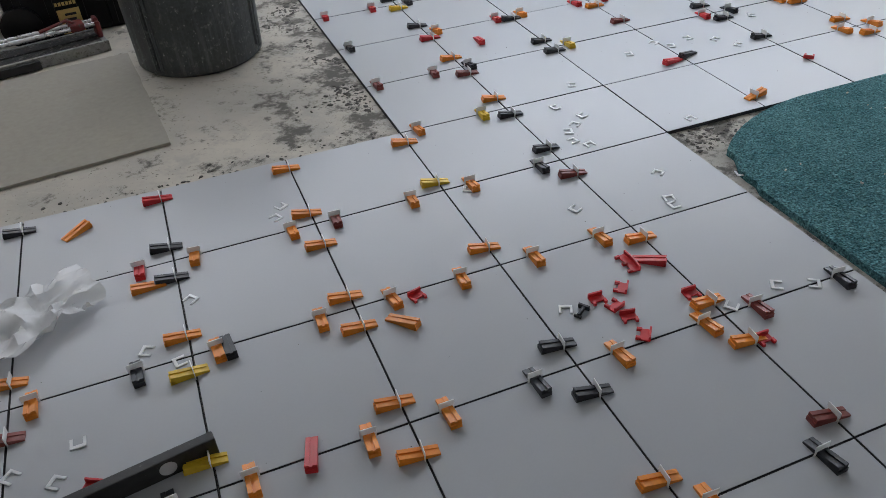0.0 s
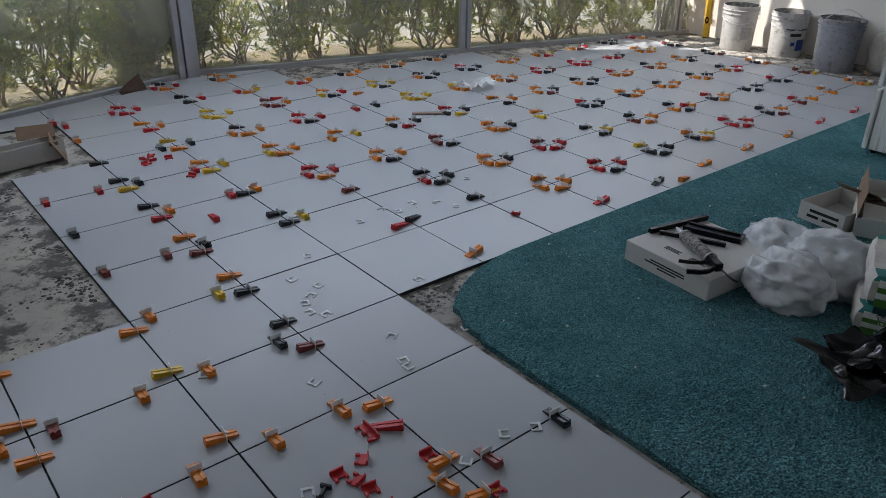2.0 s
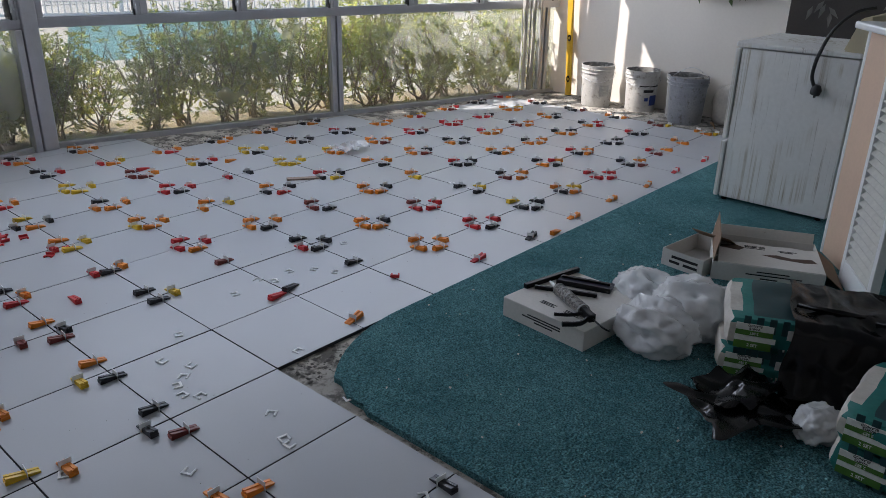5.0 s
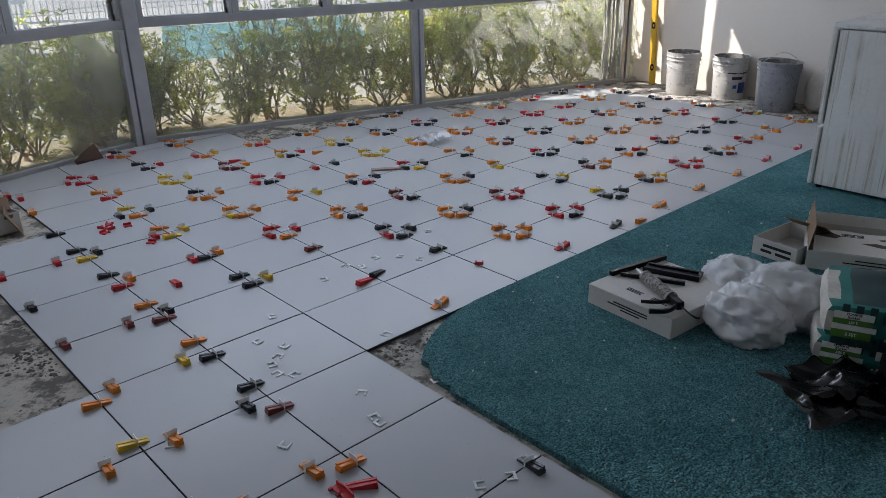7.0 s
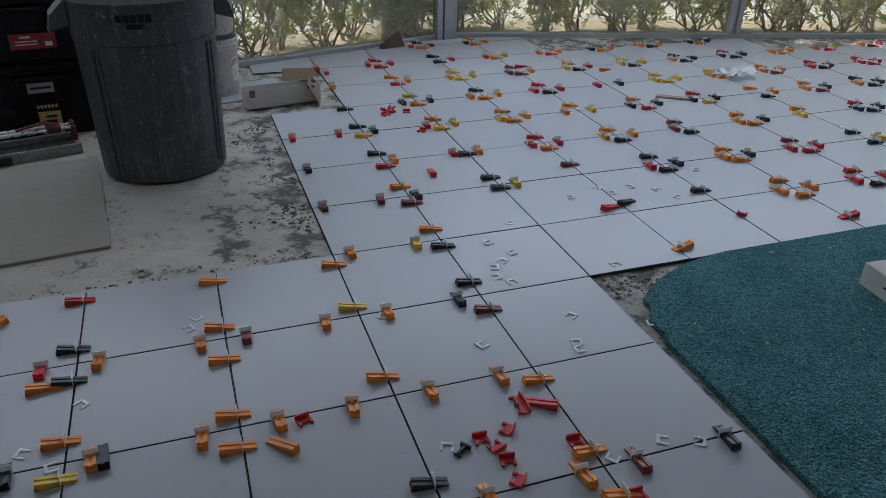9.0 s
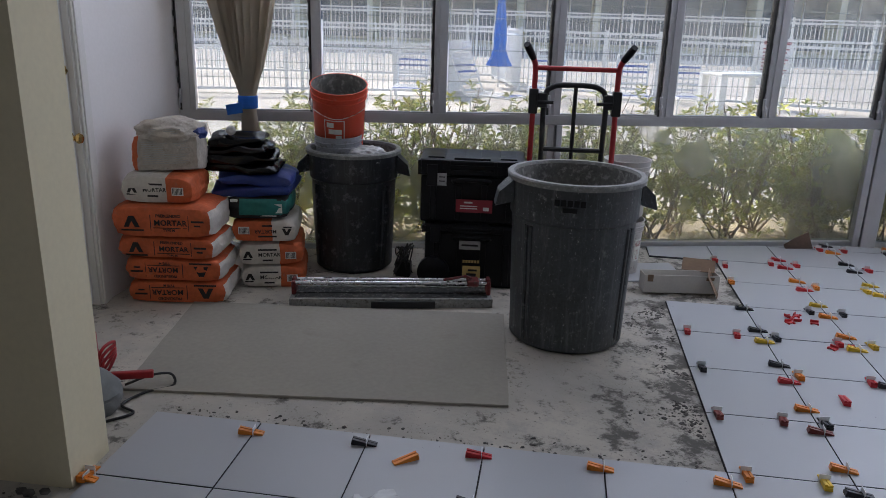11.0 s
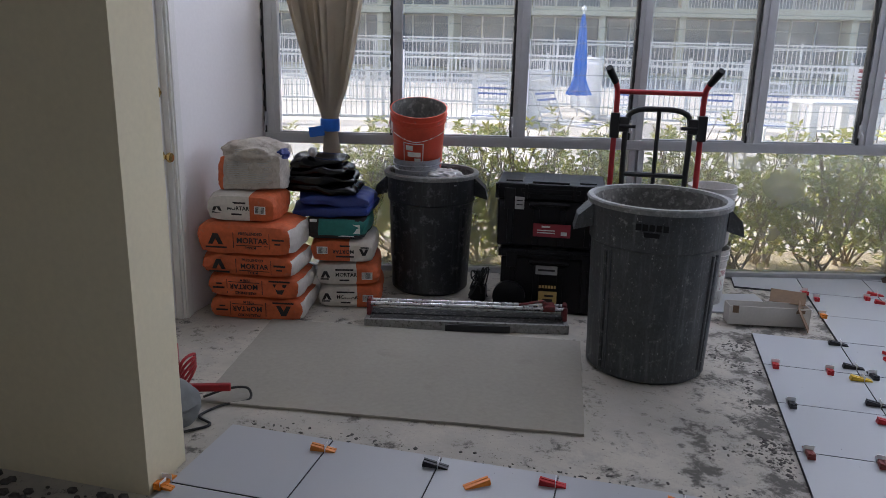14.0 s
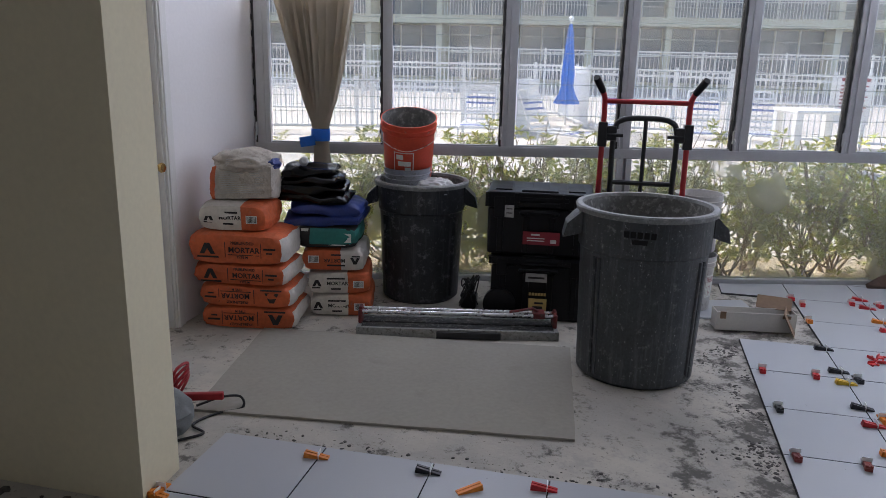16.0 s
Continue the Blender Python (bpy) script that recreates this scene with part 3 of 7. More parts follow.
for i in range(0, 12):
    for j in range(0, 9):
        x, y = i * P, j * P
        if (i, j) in ((0, 0), (0, 1), (1, 0), (1, 1), (0, 2), (2, 0), (1, 2), (2, 1), (0, 3)) or (i >= 3 and j > 7) or (i >= 7 and j > 6) or (i > 2 and j > 7):
            continue
        if y > CORNER.y - 0.12 + min((x - CORNER.x) * 0.247, (x - CORNER.x) * -0.243):
            continue
        if j == 0 and i > 2:
            if i < 11:
                leveller("oorrko"[i % 6], x, 0.09 + wr.uniform(0, 0.03), 185 + wr.uniform(-10, 10))
            continue
        main = wr.choice(PALETTE)
        for k in range(4):
            colour = main if wr.random() < 0.5 else wr.choice(PALETTE)
            r = wr.uniform(0.075, 0.10)
            if i == 11 and k == 0 or wr.random() < 0.06:
                continue
            if k == 0:
                leveller(colour, x + r, y, 90 + wr.uniform(-6, 6))
            elif k == 1:
                leveller(colour, x - r, y, 90 + wr.uniform(-6, 6))
            elif k == 2 and not ((i >= 3 and j == 7) or (i >= 7 and j == 6)):
                leveller(colour, x, y + r, wr.uniform(-6, 6))
            elif k == 3:
                leveller(colour, x, y - r, wr.uniform(-6, 6))

# broken clips and caps lying about
LOOSE_CLIPS = [(-0.57, -0.3), (-0.2, -0.23), (-0.26, -0.38), (-0.27, -0.42), (-0.28, 0.37), (-0.28, 0.21), (-0.35, 0.1), (-0.12, 0.52), (-1.95, -0.39), (-2.13, -0.65), (-1.81, -0.22), (-1.49, 0.09), (-0.84, -0.72), (-0.25, -0.88), (-0.15, -0.92), (-0.42, -0.9), (-1.46, 0.15), (-1.87, -0.47), (0.14, 0.05), (-2.28, -0.69), (-2.18, -0.75), (0.05, -0.36), (0.61, 0.71), (0.71, 0.64), (0.49, 0.67), (0.44, 0.74), (0.27, 0.68), (-0.22, 0.26), (0.76, 0.54), (1.05, 0.8), (-0.33, 0.17), (-0.31, 0.05), (-0.84, -0.03), (2.3, 1.1)]
first = None
for x, y in LOOSE_CLIPS:
    at = pose(x, y, 0.001, 0, wr.choice((0, 90)) * 0, wr.uniform(0, 360))
    if first is None:
        bm = bmesh.new()
        box(bm, (-0.019, -0.016, 0.0), (0.019, -0.007, 0.003))
        for s in (-1, 1):
            box(bm, (s * 0.0155 - 0.0035, -0.007, 0.0), (s * 0.0155 + 0.0035, 0.017, 0.0025))
        first = part("spent_clip", bm, M_CLIP, None, at=at)
        tagged(first, "broken frosted plastic clip lying on the tiles", "tile clip", "spent clips")
    else:
        copy_thing(first, at)
first = None
for x, y in ((-0.57, -0.6), (-0.57, -0.64), (-0.65, -0.71), (-0.74, -0.72), (-0.71, -0.77), (-0.7, -0.82), (-0.7, -0.9), (-0.49, -0.81), (-0.43, -1.04), (-1.2, -0.49), (0.93, 0.28), (-0.21, 2.12), (-0.24, 2.17), (-0.12, 2.1), (-0.26, 2.08), (-0.19, 2.2), (-0.02, 1.78), (-0.13, 1.75), (-2.1, -0.8)):
    at = pose(x, y, 0.001, 0, 0, wr.uniform(0, 360))
    if first is None:
        bm = bmesh.new()
        box(bm, (-0.022, -0.015, 0.0), (0.022, 0.013, 0.005), bevel=0.001)
        box(bm, (-0.022, -0.015, 0.005), (0.022, -0.010, 0.017))
        for s in (-1, 1):
            box(bm, (s * 0.017 - 0.004, 0.010, 0.0), (s * 0.017 + 0.004, 0.024, 0.009))
        first = part("broken_wedge_end", bm, WEDGE_MATS["r"], None, at=at)
        tagged(first, "snapped-off red plastic wedge end on the tiles", "plastic piece", "snapped red pieces")
    else:
        copy_thing(first, at)

bm = bmesh.new()
box(bm, (-0.030, -0.004, 0.0), (0.012, 0.004, 0.012), bevel=0.001)
box(bm, (0.006, -0.016, 0.0), (0.014, 0.018, 0.014), bevel=0.001)
box(bm, (-0.034, -0.010, 0.0), (-0.028, 0.012, 0.008), bevel=0.001)
tagged(part("broken_wedge_end", bm, WEDGE_MATS["k"], None, at=pose(-0.80, -0.745, 0.001, 0, 0, 35)), "snapped-off black plastic wedge end on the tiles", "plastic piece")

# scabs of old mortar on the slab, and crumbs on tiles and carpet
gr = random.Random(11)
bm = bmesh.new()


def flake(x, y, z, r, h):
    n = gr.randint(5, 8)
    low, high = [], []
    stretch, turn = gr.uniform(0.45, 1.0), gr.uniform(0, 6.28)
    for k in range(n):
        a, q = 6.283 * k / n, r * gr.uniform(0.55, 1.1)
        u, v = q * math.cos(a), q * math.sin(a) * stretch
        px, py = x + u * math.cos(turn) - v * math.sin(turn), y + u * math.sin(turn) + v * math.cos(turn)
        low.append(bm.verts.new((px, py, z)))
        high.append(bm.verts.new((x + (px - x) * 0.8, y + (py - y) * 0.8, z + h * gr.uniform(0.6, 1))))
    bm.faces.new(high)
    for k in range(n):
        bm.faces.new([low[k], low[(k + 1) % n], high[(k + 1) % n], high[k]])


for k in range(4300):
    zone = gr.random()
    big = gr.random() ** 3
    if zone < 0.56:
        x, y, z = -0.935 - abs(gr.gauss(0, 0.15)), gr.uniform(0.5, 2.3), SUB
        if noise.noise(Vector((x * 4, y * 4, 1))) + 0.5 * noise.noise(Vector((x * 11, y * 11, 4))) < 0.02 + 0.5 * gr.random() * (x < -1.05):
            continue
    elif zone < 0.61:
        x, y, z = gr.uniform(-3.15, -0.95), 0.475 + abs(gr.gauss(0, 0.05)), SUB
    elif zone < 0.76:
        x, z = gr.uniform(1.4, 3.1), SUB
        y = gr.uniform(3.23, 3.23 + max(0.02, 0.36 - 0.22 * (x - 1.4)))
    elif zone < 0.86:
        x, y, z = gr.uniform(5.08, 5.65), gr.uniform(0.3, 2.5), SUB
    elif zone < 0.90:
        x, y, z = gr.uniform(0.03, 0.3), gr.uniform(-0.16, -0.01), SUB
    elif zone < 0.94:
        x, y, z, big = gr.uniform(0.5, 1.3), gr.uniform(-1.9, -0.3), 0.012, 0.0
    else:
        x, y, z, big = gr.uniform(-2.4, 2.0), gr.uniform(-1.0, 2.4), 0.0, 0.0
        if x > 0 and y < 0 or (x < -0.92 and y > 0.46):
            continue
    flake(x, y, z, 0.0018 + 0.013 * big, 0.001 + 0.003 * big)
grit = part("rubble_crumbs", bm, mat("dark_rubble", (0.10, 0.094, 0.084), 0.95, vary=0.5, scale=40))
tagged(grit, "dark scabs and crumbs of old mortar along tile edges", "rubble", kind="stuff")

# ---- more materials ----
M_CAN = mat("grey_rubber_can", (0.050, 0.056, 0.059), 0.50, vary=0.42, scale=9, fine=80, bump=0.14, dirt=(0.20, 0.21, 0.21), dirt_at=0.63)
M_CAN_RIM = mat("worn_grey_rim", (0.20, 0.205, 0.20), 0.6, vary=0.35, scale=12, fine=90, bump=0.15, dirt=(0.32, 0.32, 0.31), dirt_at=0.58)
M_CAN_IN = mat("plastered_can_inside", (0.15, 0.148, 0.138), 0.8, vary=0.4, scale=14, fine=60, bump=0.2, dirt=(0.34, 0.33, 0.31), dirt_at=0.56)
M_CAN_DARK = mat("dark_rubber_can", (0.021, 0.024, 0.028), 0.5, vary=0.4, scale=9, fine=80, bump=0.1, dirt=(0.13, 0.135, 0.14), dirt_at=0.60)
M_BLACK = mat("black_plastic_case", (0.007, 0.007, 0.008), 0.36, vary=0.25, scale=15, bump=0.08, spec=0.22)
M_BLACK_SHEET = mat("black_plastic_sheet", (0.0025, 0.0025, 0.003), 0.22, vary=0.3, scale=20, bump=0.08, spec=0.30, depth=0.006)
M_ORANGE_BAG = mat("orange_paper_bag", (0.54, 0.115, 0.035), 0.7, vary=0.22, scale=9, fine=45, bump=0.5, dirt=(0.42, 0.16, 0.085), dirt_at=0.66, depth=0.008)
M_WHITE_BAG = mat("white_paper_bag", (0.58, 0.545, 0.49), 0.75, vary=0.14, scale=9, fine=45, bump=0.5, depth=0.008, dirt=(0.45, 0.38, 0.32), dirt_at=0.68)
M_INK = mat("black_ink", (0.02, 0.018, 0.018), 0.7, vary=0.2, scale=30, bump=0)
M_PALE_INK = mat("pale_ink", (0.72, 0.74, 0.70), 0.7, vary=0.1, scale=30, bump=0)
M_TEAL_BAG = mat("teal_paper_bag", (0.02, 0.185, 0.165), 0.6, vary=0.15, scale=12, bump=0.2)
M_GREEN = mat("green_print", (0.07, 0.19, 0.025), 0.6, vary=0.15, scale=12, bump=0.1)
M_TARP = mat("blue_tarp", (0.018, 0.04, 0.20), 0.5, vary=0.25, scale=12, fine=150, bump=0.2)
M_RED_BUCKET = mat("orange_red_pail_plastic", (0.60, 0.075, 0.035), 0.45, vary=0.14, scale=8, fine=70, bump=0.06, dirt=(0.35, 0.27, 0.23), dirt_at=0.66)
M_PAIL = mat("dirty_white_pail", (0.52, 0.51, 0.49), 0.5, vary=0.16, scale=10, fine=70, bump=0.12, dirt=(0.25, 0.23, 0.20), dirt_at=0.60)
M_PAIL_GREY = mat("grey_pail", (0.30, 0.31, 0.34), 0.55, vary=0.2, scale=10, fine=70, bump=0.12, dirt=(0.16, 0.155, 0.15), dirt_at=0.60)
M_BOARD = mat("cement_backer_board", (0.33, 0.31, 0.265), 0.85, vary=0.10, scale=3, fine=40, bump=0.15, dirt=(0.30, 0.28, 0.235), dirt_at=0.62)
M_RED = mat("red_painted_steel", (0.36, 0.018, 0.022), 0.4, vary=0.15, scale=15, bump=0.04)
M_RED_DULL = mat("dirty_red_casting", (0.15, 0.018, 0.018), 0.55, vary=0.3, scale=20, bump=0.1, dirt=(0.08, 0.07, 0.065), dirt_at=0.58)
M_STEEL = mat("bright_steel", (0.68, 0.68, 0.69), 0.28, metal=1.0, vary=0.1, scale=30, bump=0.02)
M_DULL = mat("dull_cast_metal", (0.30, 0.30, 0.29), 0.55, metal=0.4, vary=0.3, scale=20, bump=0.15, dirt=(0.12, 0.11, 0.10), dirt_at=0.58)
M_BLACKSTEEL = mat("black_painted_steel", (0.012, 0.012, 0.013), 0.4, vary=0.2, scale=15, bump=0.04)
M_CARDBOARD_W = mat("white_carton", (0.62, 0.60, 0.56), 0.7, vary=0.07, scale=7, fine=80, bump=0.06, dirt=(0.42, 0.38, 0.33), dirt_at=0.70)
M_CARDBOARD_DARK = mat("dark_brown_carton", (0.09, 0.055, 0.038), 0.85, vary=0.2, scale=14, bump=0.1)
M_CARDBOARD = mat("brown_carton", (0.22, 0.145, 0.09), 0.85, vary=0.15, scale=14, bump=0.1)
M_TAPE = mat("blue_tape", (0.01, 0.13, 0.55), 0.6, vary=0.12, scale=30, bump=0.08)
M_BLIND = mat("cream_fabric_blind", (0.64, 0.57, 0.46), 0.85, vary=0.08, scale=12, fine=220, bump=0.15)
M_YELLOW = mat("yellow_level_paint", (0.75, 0.45, 0.03), 0.4, vary=0.1, scale=20, bump=0.03)
M_CORD = mat("black_rubber_cord", (0.015, 0.015, 0.015), 0.5, vary=0.2)
M_APPL = mat("worn_white_enamel", (0.84, 0.84, 0.82), 0.35, vary=0.06, scale=3, fine=40, bump=0.04)
M_CREAM = mat("cream_plastic_panel", (0.62, 0.55, 0.38), 0.5, vary=0.06, scale=5, bump=0.03)
M_PEACH = mat("peach_paint", (0.66, 0.47, 0.34), 0.75, vary=0.05, scale=4, bump=0.08)
M_TRIM = mat("white_trim_paint", (0.78, 0.78, 0.77), 0.4, vary=0.04, scale=6, bump=0.04)
M_LABEL_RED = mat("dark_red_label", (0.28, 0.02, 0.035), 0.5, vary=0.1, scale=30, bump=0)
M_LABEL_Y = mat("yellow_label", (0.62, 0.45, 0.16), 0.5, vary=0.1, scale=30, bump=0)
M_GREYLABEL = mat("grey_label", (0.40, 0.40, 0.39), 0.5, vary=0.15, scale=30, bump=0)
M_NAVY = mat("dark_blue_print", (0.02, 0.05, 0.24), 0.5, vary=0.15, scale=30, bump=0)
m, n, l, p = node_mat("milky_poly_bag")
p.inputs["Base Color"].default_value, p.inputs["Roughness"].default_value = (0.93, 0.94, 0.95, 1), 0.16
p.inputs["Transmission Weight"].default_value, p.inputs["Alpha"].default_value, p.inputs["IOR"].default_value = 0.25, 0.80, 1.3
# fine creases in the film
where, crease, relief = n.new("ShaderNodeNewGeometry"), n.new("ShaderNodeTexVoronoi"), n.new("ShaderNodeBump")
crease.feature = "DISTANCE_TO_EDGE"
crease.inputs["Scale"].default_value, crease.inputs["Randomness"].default_value = 10, 1.0
l.new(where.outputs["Position"], crease.inputs["Vector"])
relief.inputs["Strength"].default_value, relief.inputs["Distance"].default_value = 0.45, 0.012
l.new(crease.outputs["Distance"], relief.inputs["Height"])
l.new(relief.outputs[0], p.inputs["Normal"])
M_POLY = m


def streaks(m, colour=(0.24, 0.19, 0.11), scale=(22, 22, 1.1), lo=0.565, hi=0.70, most=0.75, patches=0.0):
    """Vertical runs down a side."""
    n, l = m.node_tree.nodes, m.node_tree.links
    p = n["Principled BSDF"]
    src = p.inputs["Base Color"].links[0].from_socket
    geo, mp, tex, edge = n.new("ShaderNodeNewGeometry"), n.new("ShaderNodeMapping"), n.new("ShaderNodeTexNoise"), n.new("ShaderNodeMapRange")
    mp.inputs["Scale"].default_value = scale
    l.new(geo.outputs["Position"], mp.inputs["Vector"])
    l.new(mp.outputs[0], tex.inputs["Vector"])
    tex.inputs["Scale"].default_value, tex.inputs["Detail"].default_value, tex.inputs["Roughness"].default_value = 1.0, 7, 0.72
    edge.inputs["From Min"].default_value, edge.inputs["From Max"].default_value, edge.inputs["To Max"].default_value = lo, hi, most
    l.new(tex.outputs[0], edge.inputs["Value"])
    amount = edge.outputs[0]
    if patches:
        zone, keep, both = n.new("ShaderNodeTexNoise"), n.new("ShaderNodeMapRange"), n.new("ShaderNodeMath")
        zone.inputs["Scale"].default_value = patches
        l.new(geo.outputs["Position"], zone.inputs["Vector"])
        keep.inputs["From Min"].default_value, keep.inputs["From Max"].default_value = 0.47, 0.58
        l.new(zone.outputs[0], keep.inputs["Value"])
        both.operation = "MULTIPLY"
        l.new(amount, both.inputs[0])
        l.new(keep.outputs[0], both.inputs[1])
        amount = both.outputs[0]
    mix = n.new("ShaderNodeMix")
    mix.data_type = "RGBA"
    l.new(amount, mix.inputs[0])
    l.new(src, mix.inputs[6])
    mix.inputs[7].default_value = (*colour, 1)
    l.new(mix.outputs[2], p.inputs["Base Color"])


streaks(M_APPL, (0.34, 0.27, 0.16), (34, 34, 0.30), 0.50, 0.62, 0.8, 2.6)
streaks(M_APPL, (0.16, 0.11, 0.06), (70, 70, 0.9), 0.58, 0.66, 0.8, 3.4)
streaks(M_CAN, (0.17, 0.185, 0.195), (34, 34, 2.5), 0.52, 0.72, 0.6)
streaks(M_CAN, (0.62, 0.63, 0.62), (95, 95, 55.0), 0.625, 0.67, 0.8)
streaks(M_CAN_DARK, (0.11, 0.115, 0.12), (30, 30, 2.5), 0.52, 0.74, 0.6)


# ---- builders for loose things ----
def lettering(name, words, size, material, parent, at, depth=0.0006):
    """Raised letters in the built-in face; x along the words, z out of the surface."""
    cu = bpy.data.curves.new(name, "FONT")
    cu.offset = size * 0.02
    cu.body, cu.size, cu.extrude, cu.align_x, cu.align_y, cu.resolution_u = words, size, depth, "CENTER", "CENTER", 2
    tmp = bpy.data.objects.new(name, cu)
    me = bpy.data.meshes.new_from_object(tmp)
    bpy.data.objects.remove(tmp)
    me.materials.clear()
    me.materials.append(material)
    ob = new(name, me)
    ob.parent, ob.matrix_basis = parent, at
    return ob


def bars(name, rows, material, parent, at):
    """Print too small to read: rows of (x0, x1, y, height), each a piece of its own."""
    for x0, x1, y, h in rows:
        bm = bmesh.new()
        box(bm, (x0, y - h / 2, -0.0004), (x1, y + h / 2, 0.0008))
        part(name, bm, material, parent, at=at)


def sack_bm(w, d, h, seed=0, cuts=13, pinch=0.34, lumps=0.009):
    """A filled paper sack: flat faces, drawn-in ends, soft dents. Its base is at z = 0."""
    bm = bmesh.new()
    v = bmesh.ops.create_cube(bm, size=2)["verts"]
    bmesh.ops.subdivide_edges(bm, edges=bm.edges[:], cuts=cuts, use_grid_fill=True)
    off = Vector((seed * 3.7, seed * 1.3, seed * 2.1))
    for v in bm.verts:
        a, b, c = v.co
        ea, eb = abs(a) ** 7, abs(b) ** 7
        zz = c * (1 - pinch * ea * 0.75) * (1 - pinch * eb * 0.55)
        k = 1 - 0.05 * abs(c) ** 3
        co = Vector((a * (1 - 0.05 * eb) * k * w / 2, b * (1 - 0.06 * ea) * k * d / 2, zz * h / 2))
        co += Vector((noise.noise(co * 7 + off), noise.noise(co * 7 + off + Vector((9, 0, 0))), noise.noise(co * 9 + off + Vector((0, 9, 0))))) * lumps
        fold = 1 - 2 * abs(noise.noise(Vector((co.x * 9, co.y * 16, co.z * 22)) + off))
        co += Vector((a, b, 0)) * 0.006 * fold
        if c < -0.99:
            co.z = -h / 2 + max(0, (co.z + h / 2)) * 0.6
        v.co = co + Vector((0, 0, h / 2))
    return bm


def blob_bm(sx, sy, sz, seed=0, sub=4, rough=0.3, freq=3.0, flat=True, fine=0.12):
    """A crumpled heap: a ball with sharp folds, standing on its underside."""
    bm = bmesh.new()
    bmesh.ops.create_icosphere(bm, subdivisions=sub, radius=1)
    off = Vector((seed * 5.1, seed * 2.3, seed * 1.7))
    for v in bm.verts:
        d = v.co.normalized()
        r = 1 + rough * (1 - 2 * abs(noise.noise(d * freq + off))) * 0.6 + rough * 0.25 * noise.noise(d * freq * 2.3 + off) + rough * fine * (1 - 2 * abs(noise.noise(d * freq * 4.0 + off)))
        z = d.z * r
        if flat:
            z = max(z, -0.72)
        v.co = Vector((d.x * r * sx, d.y * r * sy, (z + 0.72) * sz))
    return bm


def crumpled_sheet(w, d, h, seed, n=26, outline=0.25, folds=1.8):
    """A crumpled sheet with ridges, of uneven outline."""
    bm = bmesh.new()
    off = Vector((seed * 4.2, seed * 7.7, seed))
    grid = []
    for a in range(n + 1):
        row = []
        for b in range(n + 1):
            u, v = 2 * a / n - 1, 2 * b / n - 1
            k = 1 + outline * noise.noise(Vector((u * 1.4, v * 1.4, seed)) * 1.3)
            q = Vector((u * folds, v * folds * 0.8, 0)) + off
            z = h * (0.55 * (1 - 2 * abs(noise.noise(q))) + 0.30 * (1 - 2 * abs(noise.noise(q * 1.9))) + 0.06 * noise.noise(q * 4.5))
            row.append(bm.verts.new((u * k * w / 2, v * k * d / 2, max(0.002, z + h * 0.25))))
        grid.append(row)
    for a in range(n):
        for b in range(n):
            bm.faces.new([grid[a][b], grid[a + 1][b], grid[a + 1][b + 1], grid[a][b + 1]])
    return bm


def two_tone(ob, second, test):
    """Give the faces for which test(centre, normal) holds a second material."""
    ob.data.materials.append(second)
    for f in ob.data.polygons:
        if test(f.center, f.normal):
            f.material_index = len(ob.data.materials) - 1
    return ob


# ---- mortar bags by the door wall ----
FRONT = Matrix.Rotation(radians(90), 4, "X")          # x to the right, z out of a front face


def chevron(x, k):
    """The outline of the solid peak printed beside the words, counter-clockwise."""
    return [(x + u * k, v * k) for u, v in ((-0.040, -0.027), (-0.016, -0.027), (0.0, 0.004), (0.016, -0.027), (0.040, -0.027), (0.013, 0.030), (-0.013, 0.030))]


